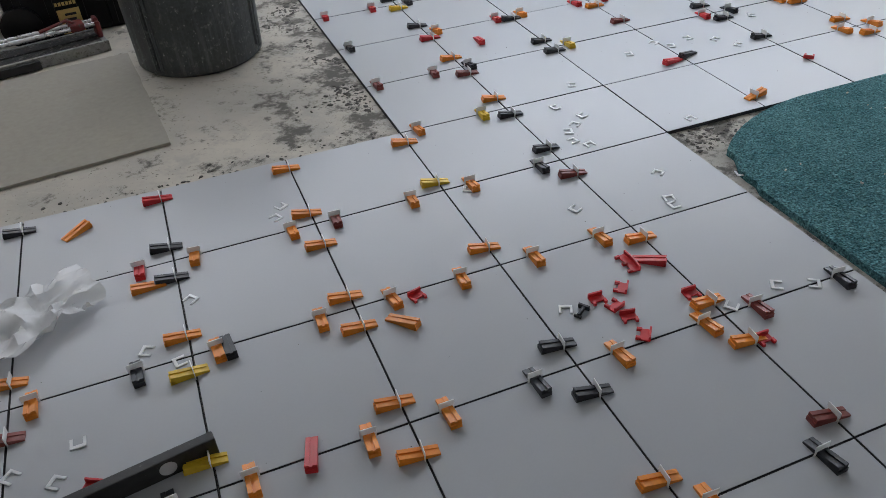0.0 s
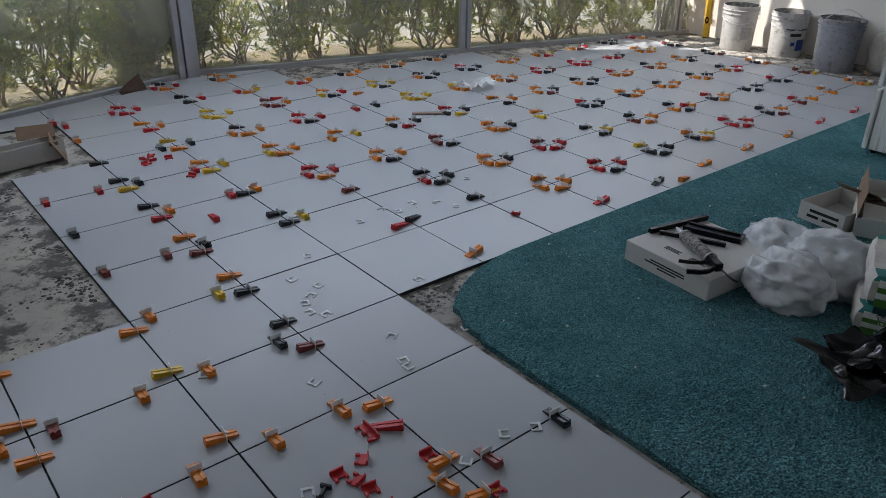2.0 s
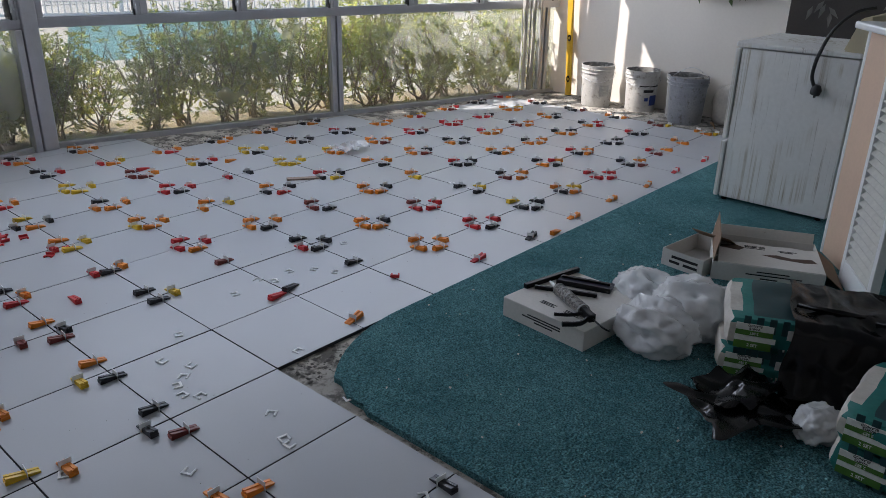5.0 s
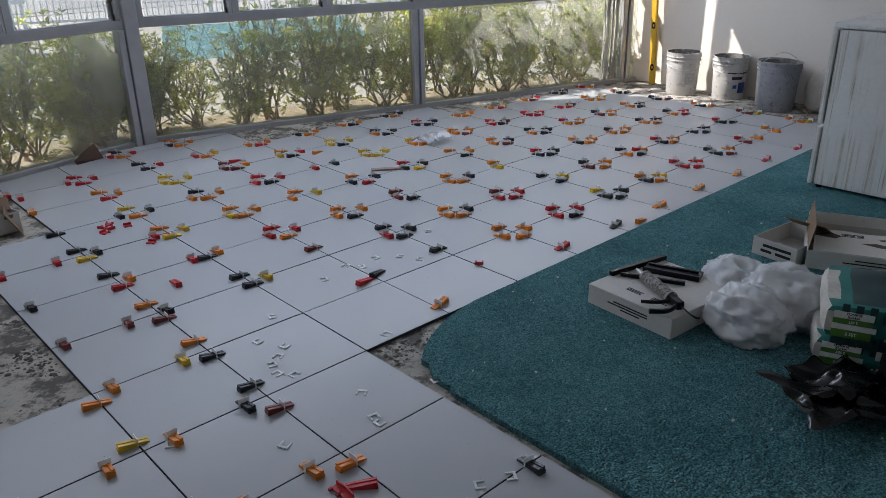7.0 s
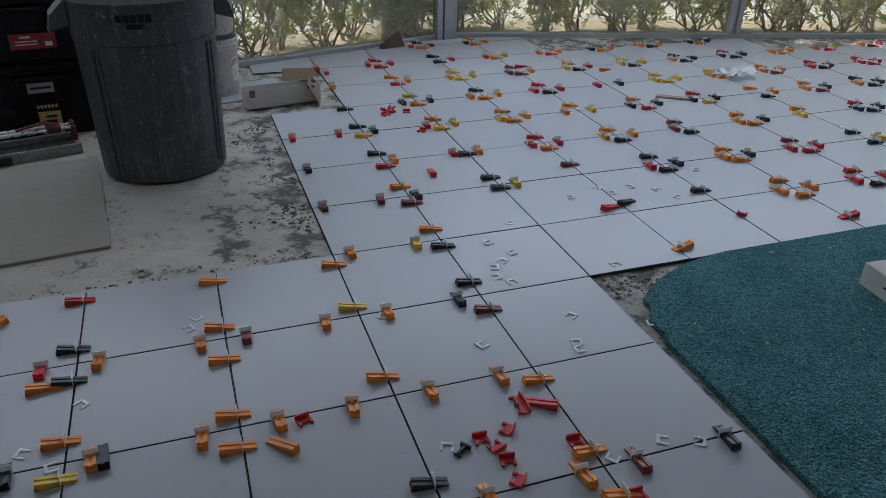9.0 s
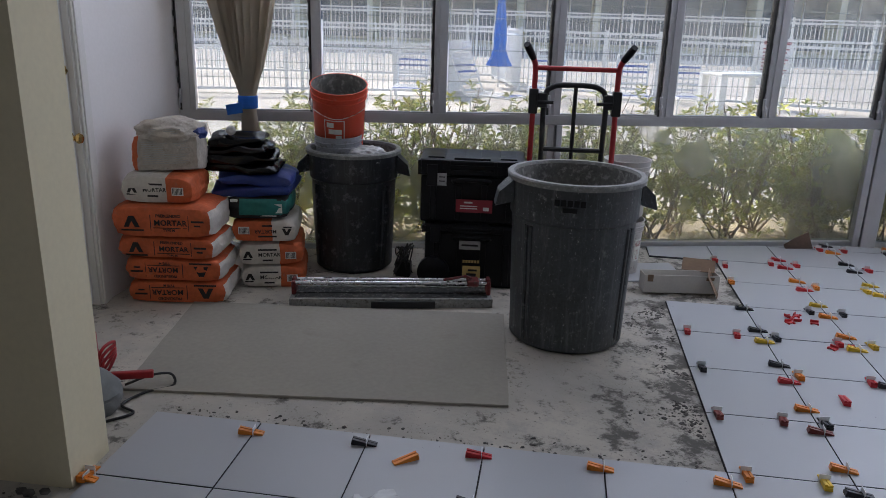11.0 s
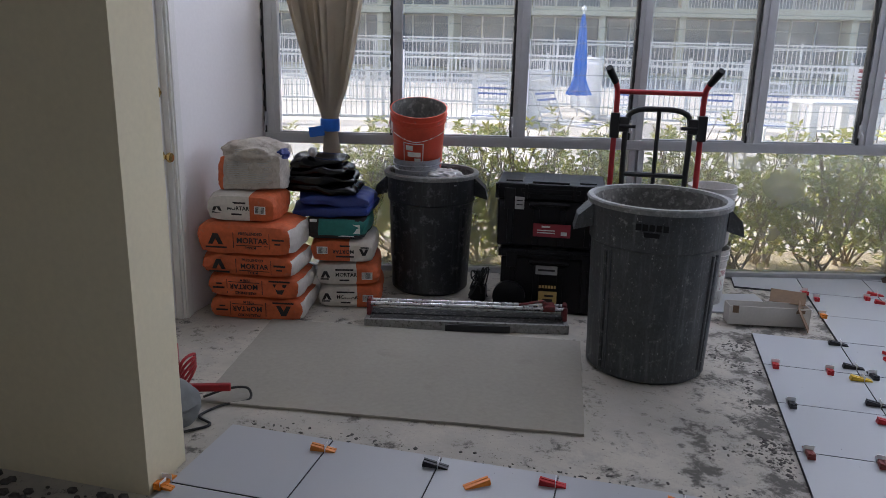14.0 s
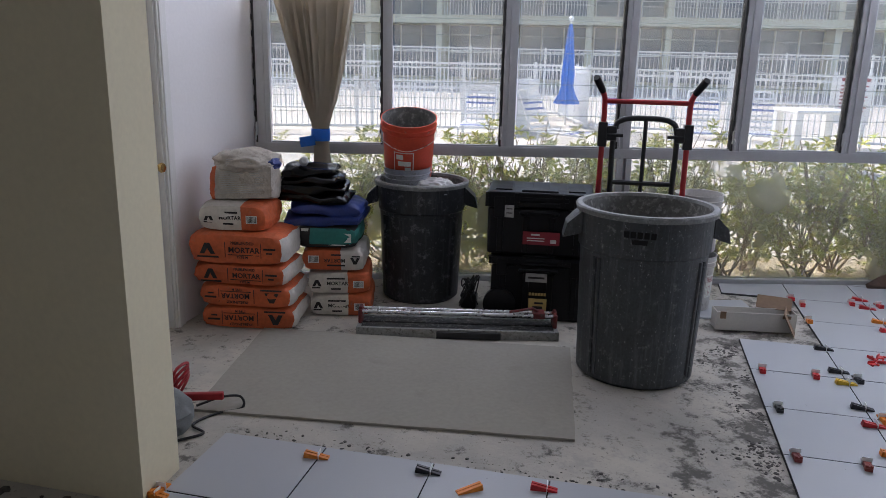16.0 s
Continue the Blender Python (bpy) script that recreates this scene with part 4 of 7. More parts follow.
def mortar_bag(at, w, d, h, seed, kind, flip=False, words=True):
    """kind 'side': long orange side to the front, white end; 'end': white end with an orange edge."""
    lab = "full orange paper mortar bag with a white end, stacked" if kind == "side" else "full white and orange paper mortar bag lying in a stack"
    bag = thing("mortar_bag", lab, "mortar bag", at, "stacked mortar bags")
    body = part("paper_sack", sack_bm(w, d, h, seed), M_ORANGE_BAG if kind == "side" else M_WHITE_BAG, bag, smooth=True)
    if kind == "side":
        two_tone(body, M_WHITE_BAG, lambda c, nn: c.x > w * 0.462)
    else:
        two_tone(body, M_ORANGE_BAG, lambda c, nn: (c.x > w * 0.14) != flip)
    turn = Matrix.Rotation(radians(180), 4, "Z") if flip else Matrix.Identity(4)
    face = Matrix.Translation((0, -d / 2 - 0.0055, h * 0.5)) @ FRONT @ turn
    if not words:
        return bag
    k = min(h / 0.125, 1.12)
    if kind == "side":
        lettering("print", "MORTAR", 0.040 * k, M_INK, bag, face @ Matrix.Translation((0.05, -0.004, 0)))
        lettering("print", "PREBLENDED", 0.021 * k, M_INK, bag, face @ Matrix.Translation((0.04, 0.033 * k, 0)))
        lettering("print", "TYPE M", 0.018 * k, M_INK, bag, face @ Matrix.Translation((0.04, -0.040 * k, 0)))
        bars("fine_print", [(0.165, 0.235, 0.008, 0.011), (0.18, 0.215, -0.016, 0.009), (-0.225, -0.10, -0.042 * k, 0.010), (-0.062, -0.058, -0.002, 0.08 * k), (0.148, 0.151, -0.002, 0.08 * k), (-0.045, 0.14, -0.028 * k, 0.004)], M_INK, bag, face)
        bm = bmesh.new()
        slab(bm, chevron(-0.165, k), -0.0004, 0.0008)
        part("print", bm, M_INK, bag, at=face)
    else:
        lettering("print", "MORTAR", 0.032, M_INK, bag, face @ Matrix.Translation((-0.01, -0.002, 0)))
        bars("fine_print", [(-0.075, 0.035, 0.030, 0.010), (-0.05, 0.01, -0.036, 0.010), (-0.165, -0.115, -0.028, 0.008)], M_INK, bag, face)
        bm = bmesh.new()
        slab(bm, chevron(-0.135, 0.72), -0.0004, 0.0008)
        part("print", bm, M_INK, bag, at=face)
        bm = bmesh.new()
        box(bm, (0.085, -0.03, -0.0006), (0.15, 0.015, 0.0004))
        lab = part("barcode_label", bm, M_PALE_INK, bag, at=face)
        bars("barcode", [(0.09 + 0.007 * q, 0.0935 + 0.007 * q, -0.007, 0.036) for q in range(8)], M_INK, bag, face @ Matrix.Translation((0, 0, 0.0006)))
    return bag


def floor_at(x, y, turn, z=SUB):
    return pose(x, y, z, 0, 0, turn)


# first pile: four full bags, one half bag, one emptied bag on top
for k, (dx, dy, turn, h, flip) in enumerate(((0.02, 0.0, 10, 0.135, True), (0.01, 0.0, 8, 0.130, True), (-0.015, 0.0, 6, 0.128, False), (-0.02, -0.02, 8, 0.185, False))):
    z = SUB + sum((0.135, 0.130, 0.128)[:k])
    mortar_bag(floor_at(-3.775 + dx, 1.835 + dy, turn, z), 0.56, 0.40, h, k + 1, "side", flip)
mortar_bag(floor_at(-3.83, 1.83, 8, 0.562), 0.40, 0.34, 0.165, 6, "end")
M_OLD_PAPER = mat("soiled_paper", (0.44, 0.40, 0.345), 0.8, vary=0.2, scale=12, fine=45, bump=0.5, dirt=(0.28, 0.25, 0.21), dirt_at=0.62, depth=0.008)
ob = thing("emptied_mortar_bag", "half-empty soiled paper mortar bag with grey print", "mortar bag", floor_at(-3.80, 1.85, 12, 0.718) @ pose(0, 0, 0, -10, -3, 0))
body = part("paper_sack", sack_bm(0.37, 0.24, 0.20, 9, pinch=0.12, lumps=0.016), M_OLD_PAPER, ob, smooth=True)
two_tone(body, M_ORANGE_BAG, lambda c, nn: c.x < -0.150)
bars("fine_print", [(-0.125, 0.13 - 0.02 * (q % 3), 0.065 - 0.012 * q, 0.005) for q in range(11)], M_GREYLABEL, ob, Matrix.Translation((0, -0.128, 0.095)) @ FRONT)
ob = thing("crumpled_paper_bag", "crumpled soiled paper bag on the mortar bags", "paper bag", floor_at(-3.80, 1.87, 14, 0.89))
part("paper", blob_bm(0.17, 0.13, 0.072, 4, 5, 0.30, 1.5, True, 0.10), M_OLD_PAPER, ob, smooth="all")
bars("fine_print", [(-0.09, 0.08, 0.018 - 0.011 * q, 0.004) for q in range(4)], M_GREYLABEL, ob, Matrix.Translation((0, -0.135, 0.06)) @ FRONT)
part("blue_lining", blob_bm(0.045, 0.05, 0.035, 6, 4, 0.3, 2.0, True, 0.3), M_TARP, ob, "blue plastic lining showing at the mouth", smooth=True, at=pose(0.15, -0.03, 0.02))

# second pile: three bags end on, a teal bag, a tarp, a black bag of plastic
for k, (dx, turn, flip) in enumerate(((0.03, 15, False), (0.015, 17, False), (-0.01, 14, True))):
    mortar_bag(floor_at(-3.38 + dx, 2.24, turn, SUB + 0.142 * k), 0.38, 0.48, 0.142, k + 20, "end", flip)
ob = thing("thinset_bag", "dark teal paper thinset bag on the mortar bags", "thinset bag", floor_at(-3.41, 2.20, 10, 0.412))
body = part("paper_sack", sack_bm(0.36, 0.40, 0.14, 31), M_TEAL_BAG, ob, smooth=True)
two_tone(body, M_INK, lambda c, nn: c.x < -0.09 or c.z < 0.03 or nn.z > 0.7)
bars("print", [(-0.15, -0.06, 0.045, 0.018), (-0.05, 0.05, 0.005, 0.014), (-0.05, 0.02, 0.028, 0.008), (0.075, 0.155, 0.0, 0.055), (-0.10, 0.12, -0.045, 0.006)], M_PALE_INK, ob, Matrix.Translation((0, -0.198, 0.07)) @ FRONT)
ob = thing("folded_tarp", "folded blue plastic tarpaulin on the bag pile", "tarpaulin", floor_at(-3.44, 2.20, 12, 0.545))
for k in range(2):
    part("fold", sack_bm(0.46 - 0.03 * k, 0.40, 0.075, 40 + k, pinch=0.55, lumps=0.022), M_TARP, ob, smooth=True, at=pose(0.015 * k, 0, 0.066 * k, 0, 3 * k - 1, 4 * k - 3))
ob = thing("black_plastic_bag", "folded black plastic sheeting on the blue tarpaulin", "plastic bag", floor_at(-3.50, 2.18, 8, 0.685))
for k in range(4):
    part("fold", sack_bm(0.46 - 0.045 * k, 0.38 - 0.02 * k, 0.062, 50 + k, pinch=0.6, lumps=0.030), M_BLACK_SHEET, ob, smooth=True, at=pose(-0.012 * k, 0, 0.050 * k, 0, 2 - 2 * k, 6 * (k % 2)))
ob = thing("caulk_bottle", "small grey bottle lying on the black bag", "bottle", pose(-3.54, 2.08, 0.925, 80, 0, 25))
bm = bmesh.new()
lathe(bm, [(0, 0), (0.026, 0), (0.028, 0.006), (0.028, 0.09), (0.018, 0.105), (0.012, 0.108), (0.012, 0.13), (0, 0.13)], 16)
part("bottle_body", bm, M_GREYLABEL, ob, smooth=True)


# ---- rubbish cans ----
def rubbish_can(at, r0, r1, h, body_mat, label, with_mark):
    can = thing("rubbish_can", label, "rubbish can", at)
    bm = bmesh.new()
    band = h * 0.755
    rb = r0 + (r1 - 0.018 - r0) * 0.755
    lathe(bm, [(0, 0.0), (r0 - 0.02, 0.0), (r0, 0.018), (rb, band), (rb + 0.010, band + 0.010), (r1 - 0.012, h - 0.03)], 56)
    part("can_body", bm, body_mat, can, smooth=True)
    bm = bmesh.new()
    lathe(bm, [(0, 0.02), (r0 - 0.03, 0.02), (r1 - 0.026, h - 0.012)], 56)
    bmesh.ops.reverse_faces(bm, faces=bm.faces[:])
    part("can_inside", bm, M_CAN_IN, can, "inside coated with dried mortar", smooth=True)
    bm = bmesh.new()
    lathe(bm, [(r1 - 0.028, h - 0.016), (r1 - 0.022, h), (r1 + 0.004, h), (r1 + 0.010, h - 0.008), (r1 + 0.006, h - 0.030), (r1 - 0.014, h - 0.032)], 56)
    part("rim", bm, M_CAN_RIM, can, "pale worn rolled rim", smooth=True)
    for s in (-1, 1):
        bm = bmesh.new()
        out, wide = 0.07, 0.085
        v = [bm.verts.new(q) for q in ((s * (r1 - 0.02), -wide, h - 0.030), (s * (r1 - 0.02), wide, h - 0.030), (s * (r1 + out * 0.75), wide * 0.8, h - 0.10), (s * (r1 + out * 0.75), -wide * 0.8, h - 0.10),
                                       (s * (rb + 0.005), -wide, h - 0.145), (s * (rb + 0.005), wide, h - 0.145), (s * (r1 + out), wide * 0.7, h - 0.175), (s * (r1 + out), -wide * 0.7, h - 0.175))]
        for f in ((0, 1, 2, 3), (4, 7, 6, 5), (0, 3, 7, 4), (1, 5, 6, 2), (3, 2, 6, 7)):
            bm.faces.new([v[k] for k in f])
        bmesh.ops.recalc_face_normals(bm, faces=bm.faces[:])
        part("handle", bm, body_mat, can)
    for s in (-1, 1):
        bm = bmesh.new()
        a = radians(-90 + s * 52)
        for off in (-0.05, 0.05):
            c0, c1 = Vector((r0 * math.cos(a + off), r0 * math.sin(a + off), 0.04)), Vector((rb * math.cos(a + off), rb * math.sin(a + off), band - 0.02))
            tube(bm, [c0, c1], 0.011, 6)
        part("rib", bm, body_mat, can)
    if with_mark:
        rz = rb + (r1 - rb) * 0.55 + 0.004
        ang = radians(-103)
        face = Matrix.Translation((rz * math.cos(ang), rz * math.sin(ang), h * 0.885)) @ Matrix.Rotation(ang + radians(90), 4, "Z") @ Matrix.Rotation(radians(86), 4, "X")
        bars("brand_mark", [(-0.075 + 0.031 * q, -0.051 + 0.031 * q, 0.012, 0.030) for q in range(5)] + [(-0.035, 0.035, -0.022, 0.022)], M_BLACK, can, face)
    return can


rubbish_can(floor_at(-1.525, 1.70, 8), 0.298, 0.342, 0.885, M_CAN, "large grey rubber rubbish can splashed with dried mortar", True)
rubbish_can(floor_at(-2.935, 2.60, 10), 0.252, 0.300, 0.790, M_CAN_DARK, "dark grey rubber rubbish can with pails stacked in it", False)


def pail(at, material, label, r0=0.130, r1=0.150, h=0.37, handle=True, inside=None, print_rows=None, group=""):
    ob = thing("pail", label, "pail", at, group)
    bm = bmesh.new()
    lathe(bm, [(0, 0), (r0 - 0.006, 0), (r0, 0.008), (r1 - 0.008, h * 0.80), (r1 - 0.001, h * 0.805), (r1, h * 0.825), (r1 - 0.006, h * 0.83), (r1 - 0.005, h * 0.885), (r1 + 0.003, h * 0.89), (r1 + 0.004, h * 0.905), (r1 - 0.003, h * 0.91), (r1 - 0.001, h - 0.012), (r1 + 0.003, h), (r1 - 0.004, h), (r1 - 0.008, h - 0.01), (r0 - 0.004, 0.012), (0, 0.012)], 40)
    body = part("pail_body", bm, material, ob, smooth=True)
    if inside:
        two_tone(body, inside, lambda c, nn: (nn.x * c.x + nn.y * c.y) < -0.02 or (c.z < 0.05 and nn.z > 0.5))
    if handle:
        bm = bmesh.new()
        tube(bm, arc([(-r1 - 0.006, 0, h * 0.86), (-r1 * 0.86, -0.05, h * 1.02), (0, -0.09, h * 1.22), (r1 * 0.86, -0.05, h * 1.02), (r1 + 0.006, 0, h * 0.86)] if handle == "up" else
                     [(-r1 - 0.006, 0, h * 0.86), (-r1 * 0.9, -r1 * 0.65, h * 0.72), (0, -r1 - 0.012, h * 0.62), (r1 * 0.9, -r1 * 0.65, h * 0.72), (r1 + 0.006, 0, h * 0.86)], 8), 0.0022, 6)
        part("wire_handle", bm, M_STEEL, ob)
    if print_rows:
        for rows, ink in print_rows:
            bm = bmesh.new()
            for a0, a1, z0, z1 in rows:
                n = max(2, int((a1 - a0) / 5))
                cols = []
                for q in range(n + 1):
                    a = radians(a0 + (a1 - a0) * q / n)
                    cols.append([bm.verts.new(((r0 + (r1 - 0.008 - r0) * z / (h * 0.8) + 0.0015) * math.cos(a), (r0 + (r1 - 0.008 - r0) * z / (h * 0.8) + 0.0015) * math.sin(a), z)) for z in (z0, z1)])
                for c0, c1 in zip(cols, cols[1:]):
                    bm.faces.new([c0[0], c1[0], c1[1], c0[1]])
            part("print", bm, ink, ob)
    return ob


# pails in the dark can: a grey one, and a tilted orange-red one standing in it
pail(pose(-3.02, 2.55, 0.50, 4, 0, 10), M_PAIL_GREY, "grey pail set in the dark rubbish can", handle=False, inside=M_CAN_IN)
pail(pose(-3.03, 2.60, 0.795, 17, 2, 10) @ Matrix.Diagonal((1.17, 1.17, 1.10, 1)), M_RED_BUCKET, "orange-red plastic pail tilted on top of the can", inside=M_CAN_IN, handle="down",
           print_rows=[([(-118, -72, 0.085, 0.090), (-118, -72, 0.205, 0.210), (-118, -116, 0.085, 0.21), (-74, -72, 0.085, 0.21), (-112, -96, 0.165, 0.195), (-108, -78, 0.125, 0.155), (-92, -78, 0.095, 0.118)], M_PALE_INK)])
ob = thing("crumpled_plastic", "crumpled clear plastic in the rubbish can", "plastic", pose(-2.83, 2.50, 0.70))
part("plastic", blob_bm(0.12, 0.11, 0.055, 14, 5, 0.4, 2.0), M_POLY, ob, smooth="all")


# ---- toolboxes ----
def tool_box(at, w, d, h, label, lid, labels, wheel):
    ob = thing("tool_box", label, "tool box", at, "stacked tool boxes")
    bm = bmesh.new()
    box(bm, (-w / 2 + 0.012, -d / 2 + 0.012, 0.0), (w / 2 - 0.012, d / 2, h - lid), bevel=0.016)
    for x in (-w * 0.36, -w * 0.12, w * 0.12, w * 0.36):
        box(bm, (x - 0.018, -d / 2 + 0.001, 0.02), (x + 0.018, -d / 2 + 0.02, h - lid - 0.05), bevel=0.005)
    part("case", bm, M_BLACK, ob)
    bm = bmesh.new()
    box(bm, (-w / 2, -d / 2 - 0.006, h - lid + 0.002), (w / 2, d / 2 + 0.004, h), bevel=0.014)
    for x in (-w * 0.34, 0, w * 0.34):
        box(bm, (x - 0.05, -d / 2 + 0.05, h - 0.004), (x + 0.05, d / 2 - 0.05, h + 0.008), bevel=0.004)
    box(bm, (-w * 0.27, -d / 2 - 0.010, h - lid * 0.55), (w * 0.27, -d / 2 - 0.002, h - lid * 0.30), bevel=0.003)
    for x in (-w * 0.49, -w * 0.22, w * 0.22, w * 0.49):
        box(bm, (x - 0.010, -d / 2 - 0.011, h - lid + 0.006), (x + 0.010, -d / 2 + 0.03, h - 0.006), bevel=0.003)
    part("lid", bm, M_BLACK, ob)
    bm = bmesh.new()
    box(bm, (-w * 0.19, -d / 2 - 0.022, h - lid * 0.85), (w * 0.19, -d / 2 - 0.008, h - lid * 0.58), bevel=0.005)
    box(bm, (-w * 0.17, -d / 2 + 0.01, h - 0.002), (w * 0.17, -d / 2 + 0.06, h + 0.012), bevel=0.005)
    part("lid_grip", bm, M_BLACK, ob)
    bm = bmesh.new()
    tube(bm, arc([(-0.10, -d / 2 - 0.004, h - lid - 0.035), (-0.095, -d / 2 - 0.03, h - lid - 0.015), (0.095, -d / 2 - 0.03, h - lid - 0.015), (0.10, -d / 2 - 0.004, h - lid - 0.035)], 4), 0.012, 8)
    part("handle", bm, M_BLACK, ob)
    for x in (-w * 0.37, w * 0.37):
        bm = bmesh.new()
        box(bm, (x - 0.032, -d / 2 - 0.012, h - lid - 0.06), (x + 0.032, -d / 2 + 0.004, h - lid * 0.3), bevel=0.005)
        part("latch", bm, M_BLACK, ob)
    for x0, x1, z0, z1, ink, rows in labels:
        bm = bmesh.new()
        box(bm, (x0, -d / 2 - 0.0155, z0), (x1, -d / 2 - 0.012, z1), bevel=0.0008)
        lab = part("label", bm, ink, ob)
        if rows:
            bars("print", rows, M_PALE_INK if ink is M_LABEL_RED else M_INK, ob, Matrix.Translation(((x0 + x1) / 2, -d / 2 - 0.016, (z0 + z1) / 2)) @ FRONT)
    if wheel:
        bm = bmesh.new()
        lathe(bm, [(0, 0), (0.03, 0), (0.035, 0.012), (0.085, 0.012), (0.095, 0.0), (0.10, 0.008), (0.10, 0.05), (0.09, 0.056), (0, 0.056)], 28, Matrix.Translation((-w / 2 + 0.07, -d / 2 - 0.018, 0.10)) @ Matrix.Rotation(radians(90), 4, "X") @ Matrix.Translation((0, 0, -0.05)))
        part("wheel", bm, M_BLACK, ob, smooth=True)
    return ob


TB = pose(-2.13, 2.475, SUB, 0, 0, 6)
tool_box(TB, 0.60, 0.40, 0.405, "black plastic rolling tool box with a yellow label", 0.055,
         [(-0.05, 0.06, 0.025, 0.15, M_LABEL_Y, [(-0.02, 0.035, 0.035, 0.012), (-0.03, 0.03, 0.0, 0.03), (-0.045, 0.02, -0.045, 0.012)]), (-0.075, 0.055, 0.255, 0.31, M_GREYLABEL, [(-0.05, 0.05, 0.0, 0.012)])], True)
bars("brand_mark", [(-0.05 + 0.018 * q, -0.037 + 0.018 * q, 0.0, 0.018) for q in range(6)], M_LABEL_Y, bpy.data.objects["tool_box"], Matrix.Translation((0.0, -0.2125, 0.178)) @ FRONT)
tool_box(pose(-2.14, 2.475, SUB + 0.414, 0, 0, 5), 0.64, 0.40, 0.39, "black plastic tool box with a dark red label on top", 0.10,
         [(-0.09, 0.13, 0.075, 0.155, M_LABEL_RED, [(-0.06, -0.01, 0.022, 0.010), (-0.085, 0.02, 0.0, 0.006), (-0.085, 0.02, -0.015, 0.006), (0.055, 0.09, -0.016, 0.022)]), (-0.205, -0.15, 0.235, 0.31, M_GREYLABEL, [(-0.018, 0.018, 0.015, 0.006), (-0.018, 0.018, -0.01, 0.006)])], False)

# loose cable and charger between can and tool box
ob = thing("power_cable", "tangled black power cable with a charger", "cable", pose(-2.56, 2.42, SUB))
for k in range(5):
    bm = bmesh.new()
    r = random.Random(k)
    tube(bm, arc([(r.uniform(-0.06, 0.06), r.uniform(-0.07, 0.07), 0.008 + 0.20 * abs(math.sin(q * 1.3 + k))) for q in range(6)], 6), 0.0045, 6)
    part("cable_loop", bm, M_CORD, ob, smooth=True)
bm = bmesh.new()
box(bm, (-0.05, -0.04, 0.0), (0.05, 0.04, 0.10), bevel=0.012)
part("charger", bm, M_BLACK, ob)

# ---- tile cutter ----
ob = thing("tile_cutter", "manual rail tile cutter with red ends on the slab", "tile cutter", pose(-2.535, 1.955, SUB, 0, 0, 12.2))
bm = bmesh.new()
box(bm, (-0.585, -0.115, 0.0), (0.585, -0.095, 0.055), bevel=0.003)
box(bm, (-0.585, 0.095, 0.0), (0.585, 0.115, 0.055), bevel=0.003)
box(bm, (-0.585, -0.115, 0.0), (-0.56, 0.115, 0.05), bevel=0.003)
box(bm, (0.56, -0.115, 0.0), (0.585, 0.115, 0.05), bevel=0.003)
part("base_frame", bm, M_DULL, ob)
bm = bmesh.new()
box(bm, (-0.56, -0.09, 0.03), (0.56, -0.008, 0.05), bevel=0.003)
box(bm, (-0.56, 0.008, 0.03), (0.56, 0.09, 0.05), bevel=0.003)
part("bed", bm, mat("dark_rubber_bed", (0.05, 0.05, 0.05), 0.85, vary=0.4, scale=20, bump=0.2, dirt=(0.2, 0.19, 0.18), dirt_at=0.58), ob)
for y in (-0.028, 0.028):
    bm = bmesh.new()
    tube(bm, [(-0.56, y, 0.122), (0.56, y, 0.122)], 0.012, 12)
    part("guide_rail", bm, M_STEEL, ob, "bright steel guide rail", smooth=True)
for s in (-1, 1):
    bm = bmesh.new()
    box(bm, (s * 0.568 - 0.013, -0.045, 0.05), (s * 0.568 + 0.013, 0.045, 0.135), bevel=0.008)
    box(bm, (s * 0.568 - 0.011, -0.03, 0.13), (s * 0.568 + 0.011, 0.03, 0.148), bevel=0.006)
    part("end_bracket", bm, M_RED_DULL, ob, "dull red cast end bracket")
bm = bmesh.new()
box(bm, (0.44, -0.045, 0.105), (0.51, 0.045, 0.142), bevel=0.008)
tube(bm, [(0.47, 0, 0.14), (0.44, -0.02, 0.165), (0.30, -0.05, 0.15)], 0.008, 8)
part("carriage", bm, M_RED_DULL, ob)
bm = bmesh.new()
box(bm, (-0.12, -0.135, 0.004), (0.25, -0.117, 0.045), bevel=0.003)
part("fence_bar", bm, M_BLACKSTEEL, ob)

# ---- backer board ----
bm = bmesh.new()
edge = []
corners = [(-3.46, 0.615), (-1.765, 0.81), (-1.865, 1.86), (-3.63, 1.66)]
br = random.Random(3)
for (ax, ay), (bx, by) in zip(corners, corners[1:] + corners[:1]):
    for k in range(12):
        edge.append((ax + (bx - ax) * k / 12 + br.uniform(-0.003, 0.003), ay + (by - ay) * k / 12 + br.uniform(-0.003, 0.003)))
slab(bm, edge, SUB + 0.001, SUB + 0.013)
tagged(part("backer_board", bm, M_BOARD), "dusty beige cement backer board lying on the slab", "board")

# ---- hand truck behind the big can ----
ob = thing("hand_truck", "red and black steel hand truck standing upright", "hand truck", pose(-1.545, 2.62, SUB, 0, 0, 3))
